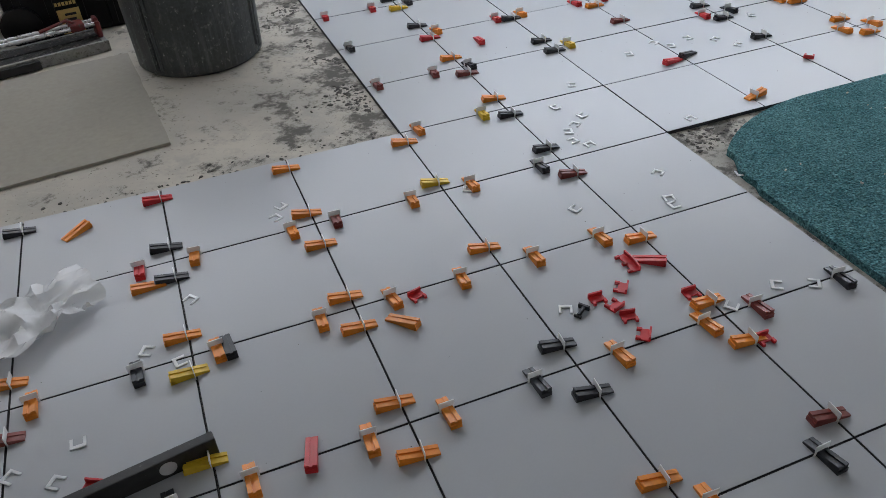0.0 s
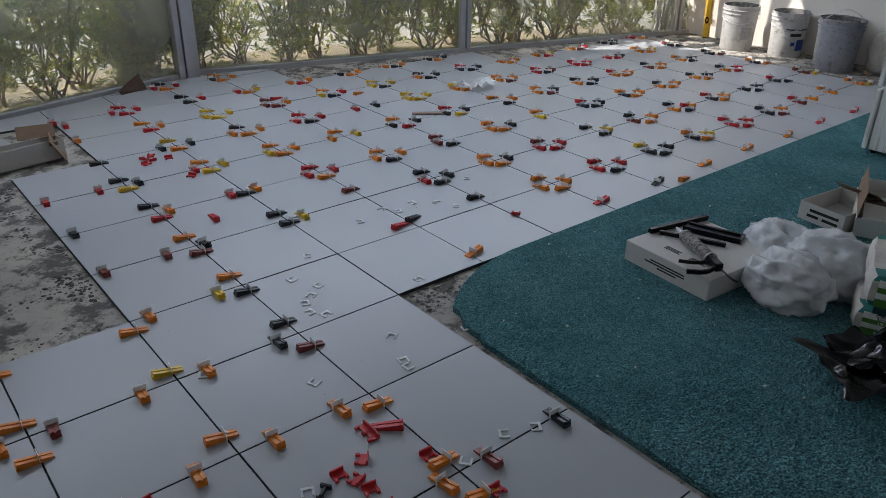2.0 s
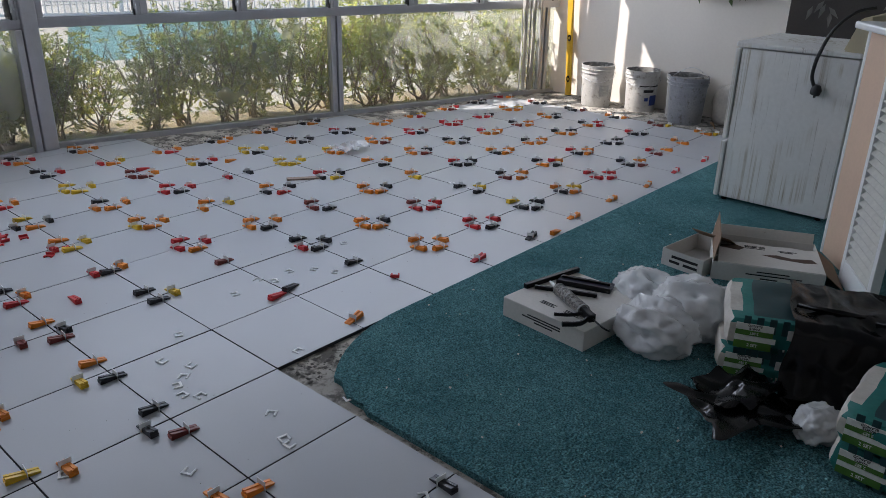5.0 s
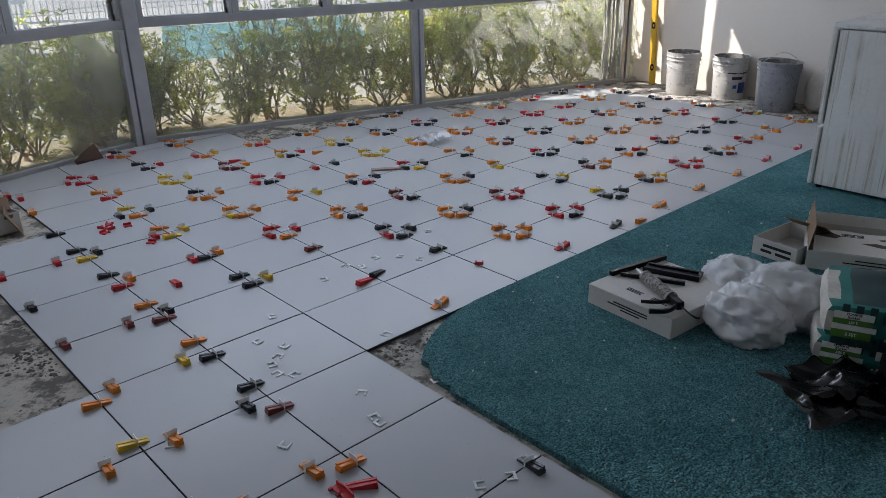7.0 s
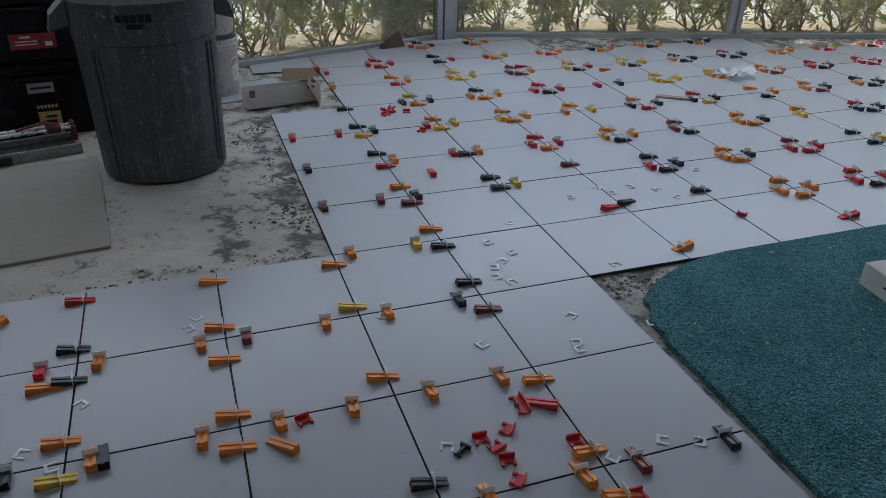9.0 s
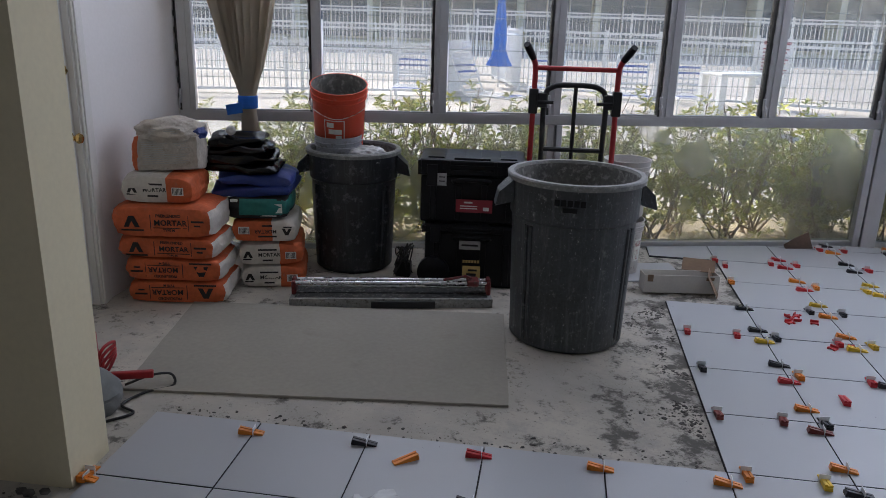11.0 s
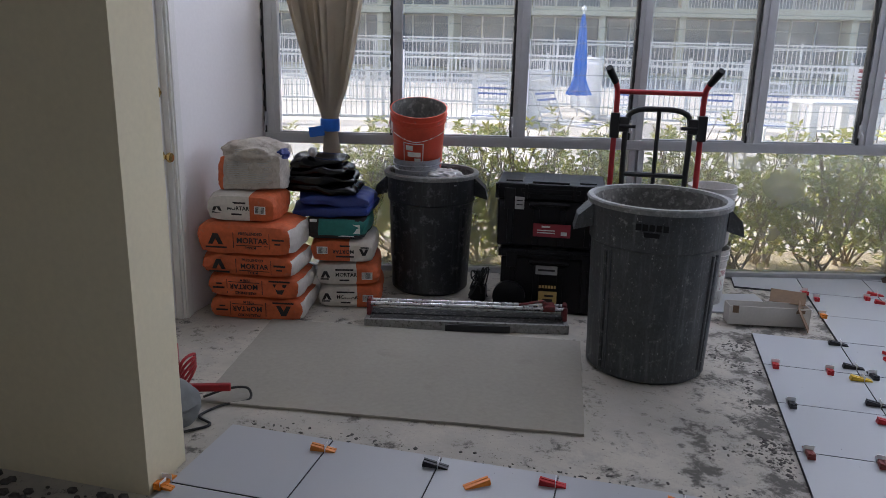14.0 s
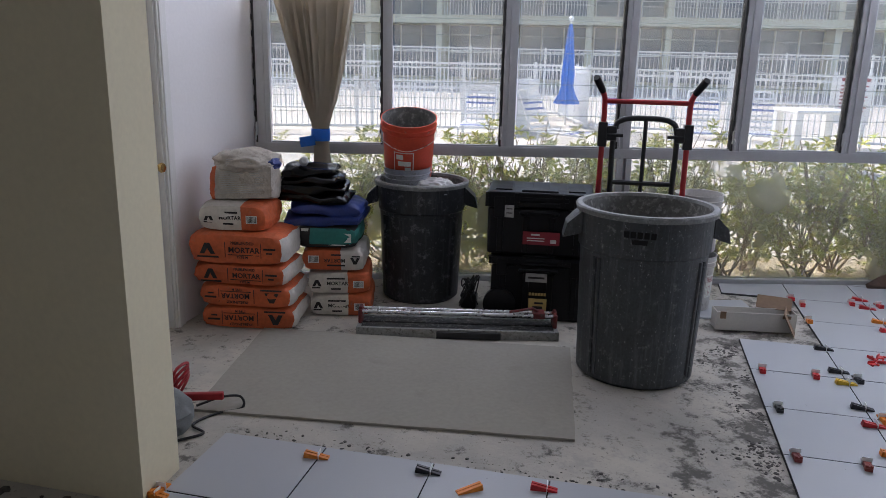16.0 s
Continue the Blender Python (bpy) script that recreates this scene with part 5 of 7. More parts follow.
for s in (-1, 1):
    bm = bmesh.new()
    tube(bm, arc([(s * 0.255, 0.02, 0.06), (s * 0.255, 0, 0.5), (s * 0.252, 0, 1.0), (s * 0.25, 0, 1.30), (s * 0.262, -0.03, 1.38), (s * 0.30, -0.10, 1.45)], 5), 0.017, 10)
    rail = part("side_rail", bm, M_RED, ob, smooth=True)
    bm = bmesh.new()
    tube(bm, [(s * 0.268, -0.045, 1.395), (s * 0.302, -0.105, 1.455), (s * 0.312, -0.125, 1.475)], [0.021, 0.023, 0.020], 10)
    part("grip", bm, M_BLACK, rail, "black rubber grip", smooth=True)
    bm = bmesh.new()
    box(bm, (s * 0.252 - 0.028, -0.032, 1.06), (s * 0.252 + 0.028, 0.032, 1.21), bevel=0.006)
    box(bm, (s * 0.20 - 0.03, -0.045, 1.10), (s * 0.20 + 0.03, -0.015, 1.19), bevel=0.008)
    part("swivel_bracket", bm, M_BLACKSTEEL, ob)
    bm = bmesh.new()
    tube(bm, [(s * 0.225, -0.04, 1.135), (s * 0.13, -0.05, 1.135)], 0.011, 8)
    part("lock_pin", bm, M_BLACKSTEEL, ob)
    bm = bmesh.new()
    lathe(bm, [(0, -0.03), (0.05, -0.03), (0.06, -0.02), (0.115, -0.028), (0.128, -0.012), (0.128, 0.012), (0.115, 0.028), (0.06, 0.02), (0, 0.03)], 28, Matrix.Translation((s * 0.22, 0.12, 0.128)) @ Matrix.Rotation(radians(90), 4, "Y"))
    part("wheel", bm, M_BLACK, ob, smooth=True)
bm = bmesh.new()
tube(bm, [(-0.25, 0, 1.335), (0.25, 0, 1.335)], 0.015, 10)
part("top_bar", bm, M_RED, ob, smooth=True)
bm = bmesh.new()
tube(bm, arc([(-0.185, -0.02, 0.35), (-0.185, -0.02, 0.8), (-0.185, -0.02, 1.14), (-0.14, -0.02, 1.225), (0, -0.02, 1.24), (0.14, -0.02, 1.225), (0.185, -0.02, 1.14), (0.185, -0.02, 0.8), (0.185, -0.02, 0.35)], 6), 0.017, 10)
part("inner_frame", bm, M_BLACKSTEEL, ob, smooth=True)
for z, x0, x1 in ((0.845, -0.18, 0.18), (0.45, -0.25, 0.25)):
    bm = bmesh.new()
    tube(bm, [(x0, -0.02, z), (x1, -0.02, z)], 0.015, 8)
    part("cross_bar", bm, M_BLACKSTEEL, ob, smooth=True)
bm = bmesh.new()
tube(bm, [(0, -0.02, 0.45), (0, -0.02, 1.235)], 0.013, 8)
part("centre_bar", bm, M_BLACKSTEEL, ob, smooth=True)
bm = bmesh.new()
box(bm, (-0.23, -0.16, 0.0), (0.23, 0.03, 0.008), bevel=0.002)
part("toe_plate", bm, M_BLACKSTEEL, ob)

# ---- pails behind the big can, broken carton on the bare notch ----
pail(pose(-1.17, 2.86, SUB, 0, 0, 30), M_PAIL, "white pail with a red warning label behind the can", print_rows=[([(-80, -50, 0.10, 0.25)], M_PALE_INK), ([(-78, -52, 0.20, 0.24), (-76, -62, 0.11, 0.18)], M_LABEL_RED)], handle=False)
pail(pose(-1.17, 2.86, SUB + 0.395, 0, 0, 30), M_PAIL, "white pail stacked on another pail", handle=False)


def carton_tray(at, w, d, h, label, t=0.004, flaps=(), rows=(), inner=M_CARDBOARD, lid=False, name="carton"):
    ob = thing(name, label, "carton", at)
    for nm, lo, hi in (("front_panel", (-w / 2, -d / 2, 0), (w / 2, -d / 2 + t, h)), ("back_panel", (-w / 2, d / 2 - t, 0), (w / 2, d / 2, h)),
                       ("side_panel", (-w / 2, -d / 2 + t, 0), (-w / 2 + t, d / 2 - t, h)), ("side_panel", (w / 2 - t, -d / 2 + t, 0), (w / 2, d / 2 - t, h)), ("bottom_panel", (-w / 2 + t, -d / 2 + t, 0), (w / 2 - t, d / 2 - t, t))):
        bm = bmesh.new()
        box(bm, lo, hi, bevel=0.001)
        part(nm, bm, M_CARDBOARD_W, ob)
    if lid:
        bm = bmesh.new()
        box(bm, (-w / 2, -d / 2, h + 0.0005), (w / 2, d / 2, h + 0.004), bevel=0.001)
        part("top_panel", bm, M_CARDBOARD_W, ob)
    for m4, fw, fd, mm in flaps:
        bm = bmesh.new()
        box(bm, (-fw / 2, 0, -t / 2), (fw / 2, fd, t / 2), bevel=0.001)
        part("flap", bm, mm, ob, at=m4)
    for side, rr in rows:
        bars("print", rr, M_INK, ob, side)
    return ob


tray = carton_tray(pose(-0.815, 2.505, SUB + 0.012, 0, 0, 9), 0.47, 0.11, 0.115, "torn white tile carton lying open on bare slab", flaps=[(Matrix.Translation((0.235, -0.05, 0.0)) @ Matrix.Rotation(radians(68), 4, "Z") @ Matrix.Rotation(radians(62), 4, "X"), 0.20, 0.15, M_CARDBOARD),
                                                                                                 (Matrix.Translation((0.13, 0.055, 0.11)) @ Matrix.Rotation(radians(-20), 4, "Z") @ Matrix.Rotation(radians(35), 4, "X"), 0.20, 0.10, M_CARDBOARD)], name="torn_carton")
bars("torn_patch", [(-0.215, -0.18, 0.035, 0.045), (0.15, 0.20, 0.035, 0.02)], M_CARDBOARD, tray, Matrix.Translation((0, -0.056, 0.06)) @ FRONT)
bm = bmesh.new()
slab(bm, [(-1.28, 2.58), (-0.72, 2.72), (-0.80, 3.08), (-1.36, 2.92)], SUB + 0.001, SUB + 0.010)
tagged(part("spare_tile", bm, M_TILE), "loose white tile lying on the bare slab", "tile")
ob = thing("carton_flap", "dark brown folded carton flap by the window", "carton", pose(0.22, 3.70, 0.0, 0, 0, 12) @ Matrix.Diagonal((0.85, 0.85, 0.75, 1)))
bm = bmesh.new()
v = [bm.verts.new(q) for q in ((-0.13, -0.06, 0.002), (0.13, -0.05, 0.002), (0.11, 0.03, 0.15), (-0.02, 0.02, 0.085), (-0.13, -0.02, 0.03))]
bm.faces.new(v)
bmesh.ops.solidify(bm, geom=bm.faces[:], thickness=0.004)
part("flap", bm, M_CARDBOARD_DARK, ob)

# ---- extension cord and trowel bag behind the partition ----
ob = thing("extension_cord", "red extension cord on a red plastic winder", "extension cord", pose(-3.50, 0.62, SUB, 0, 0, 20))
bm = bmesh.new()
box(bm, (-0.03, -0.012, 0.0), (0.0, 0.012, 0.30), Matrix.Rotation(radians(-14), 4, "Y"), bevel=0.006)
box(bm, (-0.09, -0.015, 0.05), (0.17, 0.012, 0.085), bevel=0.006)
box(bm, (-0.09, -0.015, 0.0), (-0.05, 0.012, 0.28), bevel=0.006)
part("winder", bm, M_RED, ob)
for k in range(5):
    bm = bmesh.new()
    tube(bm, arc([(-0.10 + 0.01 * k, -0.04, 0.06), (-0.02, -0.055 - 0.006 * k, 0.10 + 0.03 * k), (0.02, 0.0, 0.17 + 0.015 * k), (-0.03, 0.05, 0.13), (-0.11, 0.03, 0.06 + 0.02 * k), (-0.10 + 0.01 * k, -0.04, 0.06)], 6), 0.007, 6)
    part("cord_loop", bm, M_RED, ob, smooth=True)
bm = bmesh.new()
tube(bm, arc([(0.05, -0.02, 0.03), (0.16, 0.0, 0.06), (0.24, 0.02, 0.05), (0.25, -0.02, 0.012), (0.14, -0.06, 0.008), (0.06, -0.16, 0.008), (0.12, -0.24, 0.008), (0.02, -0.30, 0.008)], 6), 0.006, 6)
part("plug_lead", bm, M_CORD, ob, smooth=True)
ob = thing("cloth_bag", "slack grey cloth bag behind the partition", "cloth bag", pose(-3.50, 0.42, SUB, 0, 0, 10))
part("cloth", blob_bm(0.13, 0.12, 0.11, 21, 4, 0.18, 2.0), mat("grey_cloth", (0.20, 0.21, 0.21), 0.9, vary=0.15, scale=20, fine=200, bump=0.3), ob, smooth=True)
bm = bmesh.new()
rr = random.Random(5)
for k in range(46):
    x = rr.uniform(-3.9, -3.12)
    r = rr.uniform(0.006, 0.025)
    y = -0.10 - rr.uniform(0.02, 0.16)
    if x > -3.25 + r:
        continue
    v = bmesh.ops.create_icosphere(bm, subdivisions=1, radius=r)["verts"]
    bmesh.ops.transform(bm, matrix=Matrix.Translation((x, y, SUB + r * 0.4)) @ Matrix.Diagonal((1, 0.8, 0.55, 1)), verts=v)
tagged(part("dark_rubble", bm, bpy.data.materials["dark_rubble"]), "dark rubble at the foot of the partition", "rubble", kind="stuff")

# ---- door in the white wall ----
door = thing("door_1", "white painted door with brass knob and deadbolt", "door", pose(WEST, 0, SUB))
tagged(door, kind="structure")
bm = bmesh.new()
box(bm, (-0.075, DY0 + 0.012, 0.01), (-0.035, DY1 - 0.012, DH - 0.01), bevel=0.002)
part("door_leaf", bm, M_DOOR, door)
bm = bmesh.new()
for y0, y1, z0, z1 in ((DY0 - 0.07, DY0, 0, DH + 0.07), (DY1, DY1 + 0.085, 0, DH + 0.07), (DY0, DY1, DH, DH + 0.07)):
    box(bm, (0.0, y0, z0), (0.016, y1, z1), bevel=0.004)
    box(bm, (0.012, y0 + 0.012, z0), (0.024, y1 - 0.045 if z0 == 0 else y1, z1 - 0.02), bevel=0.004)
for y in (DY0, DY1 - 0.012):
    box(bm, (-0.15, y, 0), (0.0, y + 0.012, DH))
part("door_casing", bm, M_DOOR, door)
for z, r in ((0.955, 0.03), (1.30, 0.026)):
    bm = bmesh.new()
    prof = [(0, 0), (0.034, 0), (0.034, 0.006), (0.014, 0.010), (0.012, 0.035), (0.022, 0.045), (0.028, 0.058), (0.024, 0.070), (0, 0.074)] if z < 1.2 else [(0, 0), (0.03, 0), (0.03, 0.012), (0.012, 0.014), (0.010, 0.03), (0, 0.03)]
    lathe(bm, prof, 24, Matrix.Translation((-0.035, DY1 - 0.065, z)) @ Matrix.Rotation(radians(90), 4, "Y"))
    part("door_knob" if z < 1.2 else "deadbolt", bm, M_BRASS, door, "brass knob" if z < 1.2 else "brass deadbolt", smooth=True)

# ---- gathered blind with blue tape, at the window beside the door wall ----
ob = thing("gathered_blind", "cream vertical blind strips gathered and taped at the window", "blind", Matrix.Translation((-3.66, 2.675, 0)) @ Matrix.Rotation(math.atan2(DIR_A.y, DIR_A.x), 4, "Z"))
for k in range(24):
    s = k / 23 - 0.5
    y = -0.05 - 0.03 * (k % 3)
    bm = bmesh.new()
    cols = []
    for z, spread, shift, wv in ((2.32, 0.66, -0.05, 0.046), (2.05, 0.55, -0.03, 0.046), (1.8, 0.45, -0.018, 0.042), (1.46, 0.30, -0.008, 0.036), (1.25, 0.19, 0.0, 0.030), (1.12, 0.095, 0.0, 0.024), (1.05, 0.058, 0.0, 0.022), (0.98, 0.062, 0.004, 0.022), (0.75, 0.10, 0.012, 0.026), (0.35, 0.13, 0.015, 0.030)):
        x = s * spread + shift + 0.006 * math.sin(k * 2.3 + z * 5)
        a = radians(58 + 25 * math.sin(k * 1.7)) if z > 1.2 else radians(50)
        cols.append((bm.verts.new((x - wv * math.cos(a), y - wv * math.sin(a), z)), bm.verts.new((x, y - 0.008, z)), bm.verts.new((x + wv * math.cos(a), y + wv * math.sin(a) * 0.4, z))))
    for c0, c1 in zip(cols, cols[1:]):
        for q in (0, 1):
            bm.faces.new([c0[q], c0[q + 1], c1[q + 1], c1[q]])
    bmesh.ops.solidify(bm, geom=bm.faces[:], thickness=0.0015)
    part("blind_strip", bm, M_BLIND, ob, smooth=True)
bm = bmesh.new()
lathe(bm, [(0.061, 0.995), (0.063, 1.0), (0.064, 1.03), (0.063, 1.072), (0.061, 1.077)], 24, Matrix.Translation((0.0, -0.085, 0)))
box(bm, (-0.13, -0.150, 0.975), (-0.03, -0.147, 1.04), Matrix.Translation((0, 0, 1.0)) @ Matrix.Rotation(radians(-9), 4, "Y") @ Matrix.Translation((0, 0, -1.0)))
part("blue_tape", bm, M_TAPE, ob, "blue masking tape wrapped round the strips")

# ---- along the cream wall ----
ob = thing("spirit_level", "yellow box-section spirit level leaning on the wall", "spirit level", pose(5.665, 2.33, SUB, 0, 3.2, 90))
bm = bmesh.new()
box(bm, (-0.032, -0.014, 0.0), (0.032, 0.014, 1.22), bevel=0.003)
part("level_body", bm, M_YELLOW, ob)
for z in (0.18, 0.61, 1.05):
    bm = bmesh.new()
    lathe(bm, [(0.010, -0.016), (0.022, -0.016), (0.022, 0.016), (0.010, 0.016)], 20, Matrix.Translation((0, 0, z)) @ Matrix.Rotation(radians(90), 4, "X") @ Matrix.Diagonal((1, 1.6, 1, 1)))
    part("vial_ring", bm, M_BLACK, ob, smooth=True)
for z in (0.004, 1.216):
    bm = bmesh.new()
    box(bm, (-0.034, -0.016, z - 0.004), (0.034, 0.016, z + 0.004), bevel=0.002)
    part("end_cap", bm, M_BLACK, ob)

G3 = "pails along the cream wall"
pail(pose(5.45, 1.86, SUB, 0, 0, -60) @ Matrix.Diagonal((1.12, 1.12, 1.12, 1)), M_PAIL, "dirty white pail with worn print by the wall", group=G3, handle="down", inside=M_CAN_IN, print_rows=[([(-80, -40, 0.10, 0.20)], M_GREYLABEL), ([(-74, -48, 0.17, 0.185), (-74, -52, 0.14, 0.15)], M_PAIL)])
pail(pose(5.57, 1.42, SUB, 0, 0, -60) @ Matrix.Diagonal((1.12, 1.12, 1.12, 1)), M_PAIL, "white pail with a dark blue printed label", group=G3, handle="down", inside=M_CAN_IN, h=0.36,
     print_rows=[([(-100, -20, 0.225, 0.235), (-84, -44, 0.175, 0.20)], M_INK), ([(-58, -22, 0.06, 0.15), (-78, -64, 0.10, 0.13)], M_NAVY)])
pail(pose(5.52, 0.95, SUB, 0, 0, -60) @ Matrix.Diagonal((1.12, 1.12, 1.12, 1)), M_PAIL, "dirty white pail beside the grey pail", group=G3, handle=False, inside=M_CAN_IN)
pail(pose(5.36, 0.84, SUB, 0, 0, -60) @ Matrix.Diagonal((1.12, 1.12, 1.12, 1)), M_PAIL_GREY, "grey pail smeared with mortar, handle up", group=G3, handle="up", inside=M_CAN_IN, r0=0.138, r1=0.16, h=0.385)
ob = thing("paper_sack_slumped", "slumped white paper sack against the wall", "paper sack", pose(5.60, 0.50, SUB, 0, 0, 100))
part("paper", blob_bm(0.17, 0.11, 0.21, 17, 4, 0.2, 2.0), M_WHITE_BAG, ob, smooth=True)
ob = thing("trowel", "small trowel with a wooden handle on the slab", "trowel", pose(5.27, 0.50, SUB, 0, 0, 35))
bm = bmesh.new()
slab(bm, [(-0.13, 0.0), (-0.02, -0.035), (0.0, 0.0), (-0.02, 0.035)], 0.003, 0.006)
part("blade", bm, M_STEEL, ob)
bm = bmesh.new()
tube(bm, [(-0.01, 0, 0.006), (0.03, 0, 0.03), (0.05, 0, 0.03)], 0.005, 6)
tube(bm, [(0.05, 0, 0.03), (0.10, 0, 0.032), (0.15, 0, 0.03)], [0.010, 0.014, 0.011], 8)
part("handle", bm, mat("oiled_wood", (0.30, 0.18, 0.09), 0.6), ob, smooth=True)

# hanging blind strips at the end of the second window wall
ob = thing("vertical_blind", "grey-white vertical blind strips drawn to the side", "blind", FRAME_B)
for k in range(7):
    x = on_b(5.20) + 0.042 * k
    a = radians(62 + 14 * math.sin(k * 2.1))
    bm = bmesh.new()
    cols = []
    for q in range(8):
        z = 0.06 + (2.3 - 0.06) * q / 7
        sway = 0.012 * math.sin(k * 1.3 + q * 0.4)
        cols.append([bm.verts.new((x + sway + s * 0.044 * math.cos(a), -0.12 + s * 0.044 * math.sin(a) + (0.006 if s == 0 else 0), z)) for s in (-1, 0, 1)])
    for c0, c1 in zip(cols, cols[1:]):
        for q in (0, 1):
            bm.faces.new([c0[q], c0[q + 1], c1[q + 1], c1[q]])
    bmesh.ops.solidify(bm, geom=bm.faces[:], thickness=0.0015)
    part("blind_strip", bm, mat("grey_blind_strip", (0.70, 0.68, 0.65), 0.8, vary=0.06, scale=10, fine=200, bump=0.1) if k == 0 else bpy.data.materials["grey_blind_strip"], ob, smooth=True)

# panel coloured dark as an unlit opening, pale leaves; dried leaves on the cream wall
ob = thing("dark_screen", "dark panel standing in for an unlit opening, with pale leaves", "screen", pose(EAST - 0.03, -1.0, SUB))
bm = bmesh.new()
box(bm, (-0.02, -1.3, 0.0), (0.02, 1.17, 2.1), bevel=0.004)
part("panel", bm, mat("unlit_opening_dark", (0.035, 0.028, 0.022), 0.5, vary=0.3, scale=4, fine=60, bump=0.1), ob)
lr = random.Random(9)
for k in range(26):
    bm = bmesh.new()
    y, z = lr.uniform(-0.6, 1.05), lr.uniform(1.05, 1.9)
    t = Matrix.Translation((-0.022, y, z)) @ Matrix.Rotation(lr.uniform(0, 6.28), 4, "X")
    v = [bm.verts.new(t @ Vector(q)) for q in ((0, 0, 0), (-0.002, 0.022, 0.05), (0, 0.004, 0.13), (-0.002, -0.02, 0.05))]
    bm.faces.new(v)
    bmesh.ops.solidify(bm, geom=bm.faces[:], thickness=0.002)
    part("painted_leaf", bm, mat("pale_leaf_paint", (0.30, 0.29, 0.25), 0.7) if k == 0 else bpy.data.materials["pale_leaf_paint"], ob)


def leaf_tuft(n, seed, sx, sy, sz, size):
    verts, faces = [], []
    r = random.Random(seed)
    for _ in range(n):
        c = Vector((r.gauss(0, sx), r.gauss(0, sy), r.gauss(0, sz)))
        rot = Euler((r.uniform(0, 6.28), r.uniform(0, 6.28), r.uniform(0, 6.28))).to_matrix()
        k = len(verts)
        verts += [tuple(c + rot @ Vector(q) * size) for q in ((0, 0, 0), (0.3, 0.22, 0.05), (1, 0, 0), (0.3, -0.22, 0.05))]
        faces.append((k, k + 1, k + 2, k + 3))
    me = bpy.data.meshes.new("leaves")
    me.from_pydata(verts, [], faces)
    return me


M_LEAF_DRY = mat("dusty_green_leaf", (0.10, 0.15, 0.05), 0.7, vary=0.4, scale=20)
ob = thing("wall_plant", "trailing green plant hung on the cream wall", "plant", pose(EAST - 0.10, 0.76, 1.27))
me = leaf_tuft(420, 4, 0.035, 0.17, 0.07, 0.09)
me.materials.append(M_LEAF_DRY)
lv = new("leaves", me)
lv.parent = ob
bm = bmesh.new()
tube(bm, arc([(0.08, -0.35, 0.08), (0.03, -0.1, 0.0), (0.04, 0.1, 0.02), (0.08, 0.35, 0.1)], 5), 0.006, 6)
part("stem", bm, M_CARDBOARD, ob)

# ---- old appliance ----
ob = thing("clothes_dryer", "old white enamel clothes dryer with rust runs", "dryer", pose(3.27, -0.35, 0.012))
bm = bmesh.new()
box(bm, (0.0, -0.70, 0.02), (0.68, -0.035, 0.965), bevel=0.006)
part("cabinet", bm, M_APPL, ob, "white enamel side with brown rust runs")
bm = bmesh.new()
box(bm, (-0.008, -0.027, 0.40), (0.688, 0.004, 0.965), bevel=0.008)
box(bm, (-0.008, -0.027, 0.02), (0.688, 0.004, 0.385), bevel=0.008)
part("front_panel", bm, M_APPL, ob)
bm = bmesh.new()
box(bm, (-0.008, -0.71, 0.972), (0.688, 0.004, 1.005), bevel=0.010)
part("top_panel", bm, M_APPL, ob)
bm = bmesh.new()
v = [bm.verts.new(q) for q in ((0.0, -0.72, 0.97), (0.68, -0.72, 0.97), (0.68, -0.60, 1.006), (0.0, -0.60, 1.006), (0.0, -0.72, 1.20), (0.68, -0.72, 1.20), (0.68, -0.66, 1.19), (0.0, -0.66, 1.19))]
for f in ((0, 1, 2, 3), (4, 7, 6, 5), (0, 4, 5, 1), (3, 2, 6, 7), (0, 3, 7, 4), (1, 5, 6, 2)):
    bm.faces.new([v[q] for q in f])
bmesh.ops.recalc_face_normals(bm, faces=bm.faces[:])
bmesh.ops.bevel(bm, geom=bm.edges[:], offset=0.008, segments=2, affect="EDGES")
part("control_panel", bm, M_CREAM, ob, "cream raised control panel")
for x in (0.03, 0.62):
    for y in (-0.65, -0.06):
        bm = bmesh.new()
        lathe(bm, [(0, 0), (0.018, 0), (0.018, 0.022), (0, 0.022)], 12, Matrix.Translation((x, y, 0)))
        part("foot", bm, M_BLACK, ob)
bm = bmesh.new()
tube(bm, arc([(0.12, -0.69, 1.24), (0.02, -0.62, 1.215), (-0.035, -0.54, 1.12), (-0.045, -0.49, 0.98), (-0.04, -0.475, 0.86), (-0.035, -0.50, 0.79)], 8), 0.010, 8)
lead = part("power_lead", bm, M_CORD, ob, "heavy black power lead hanging over the side", smooth=True)
bm = bmesh.new()
lathe(bm, [(0, -0.012), (0.026, -0.012), (0.030, 0.0), (0.030, 0.022), (0.016, 0.045), (0, 0.045)], 18, Matrix.Translation((-0.036, -0.508, 0.765)) @ Matrix.Rotation(radians(12), 4, "X"))
for q in (-0.010, 0.010):
    box(bm, (q - 0.036 - 0.002, -0.512, 0.735), (q - 0.036 + 0.002, -0.504, 0.756))
part("plug", bm, M_CORD, lead, smooth=True)

# ---- peach half wall with white trim, and a louvred shutter beside it ----
HW = Matrix.Translation((2.775, -1.18, 0.012)) @ Matrix.Rotation(math.atan2(-0.29, -0.39), 4, "Z")
ob = thing("half_wall", "peach painted half wall with white rounded trim", "half wall", HW)
tagged(ob, kind="structure")
bm = bmesh.new()
box(bm, (0.02, 0.0, 0.0), (0.31, 0.12, 1.17))
part("wall_panel", bm, M_PEACH, ob)
for x in (0.0, 0.32):
    bm = bmesh.new()
    tube(bm, [(x, 0.02, 0.0), (x, 0.02, 1.18)], 0.024, 14)
    part("trim", bm, M_TRIM, ob, "white rounded corner trim", smooth=True)
bm = bmesh.new()
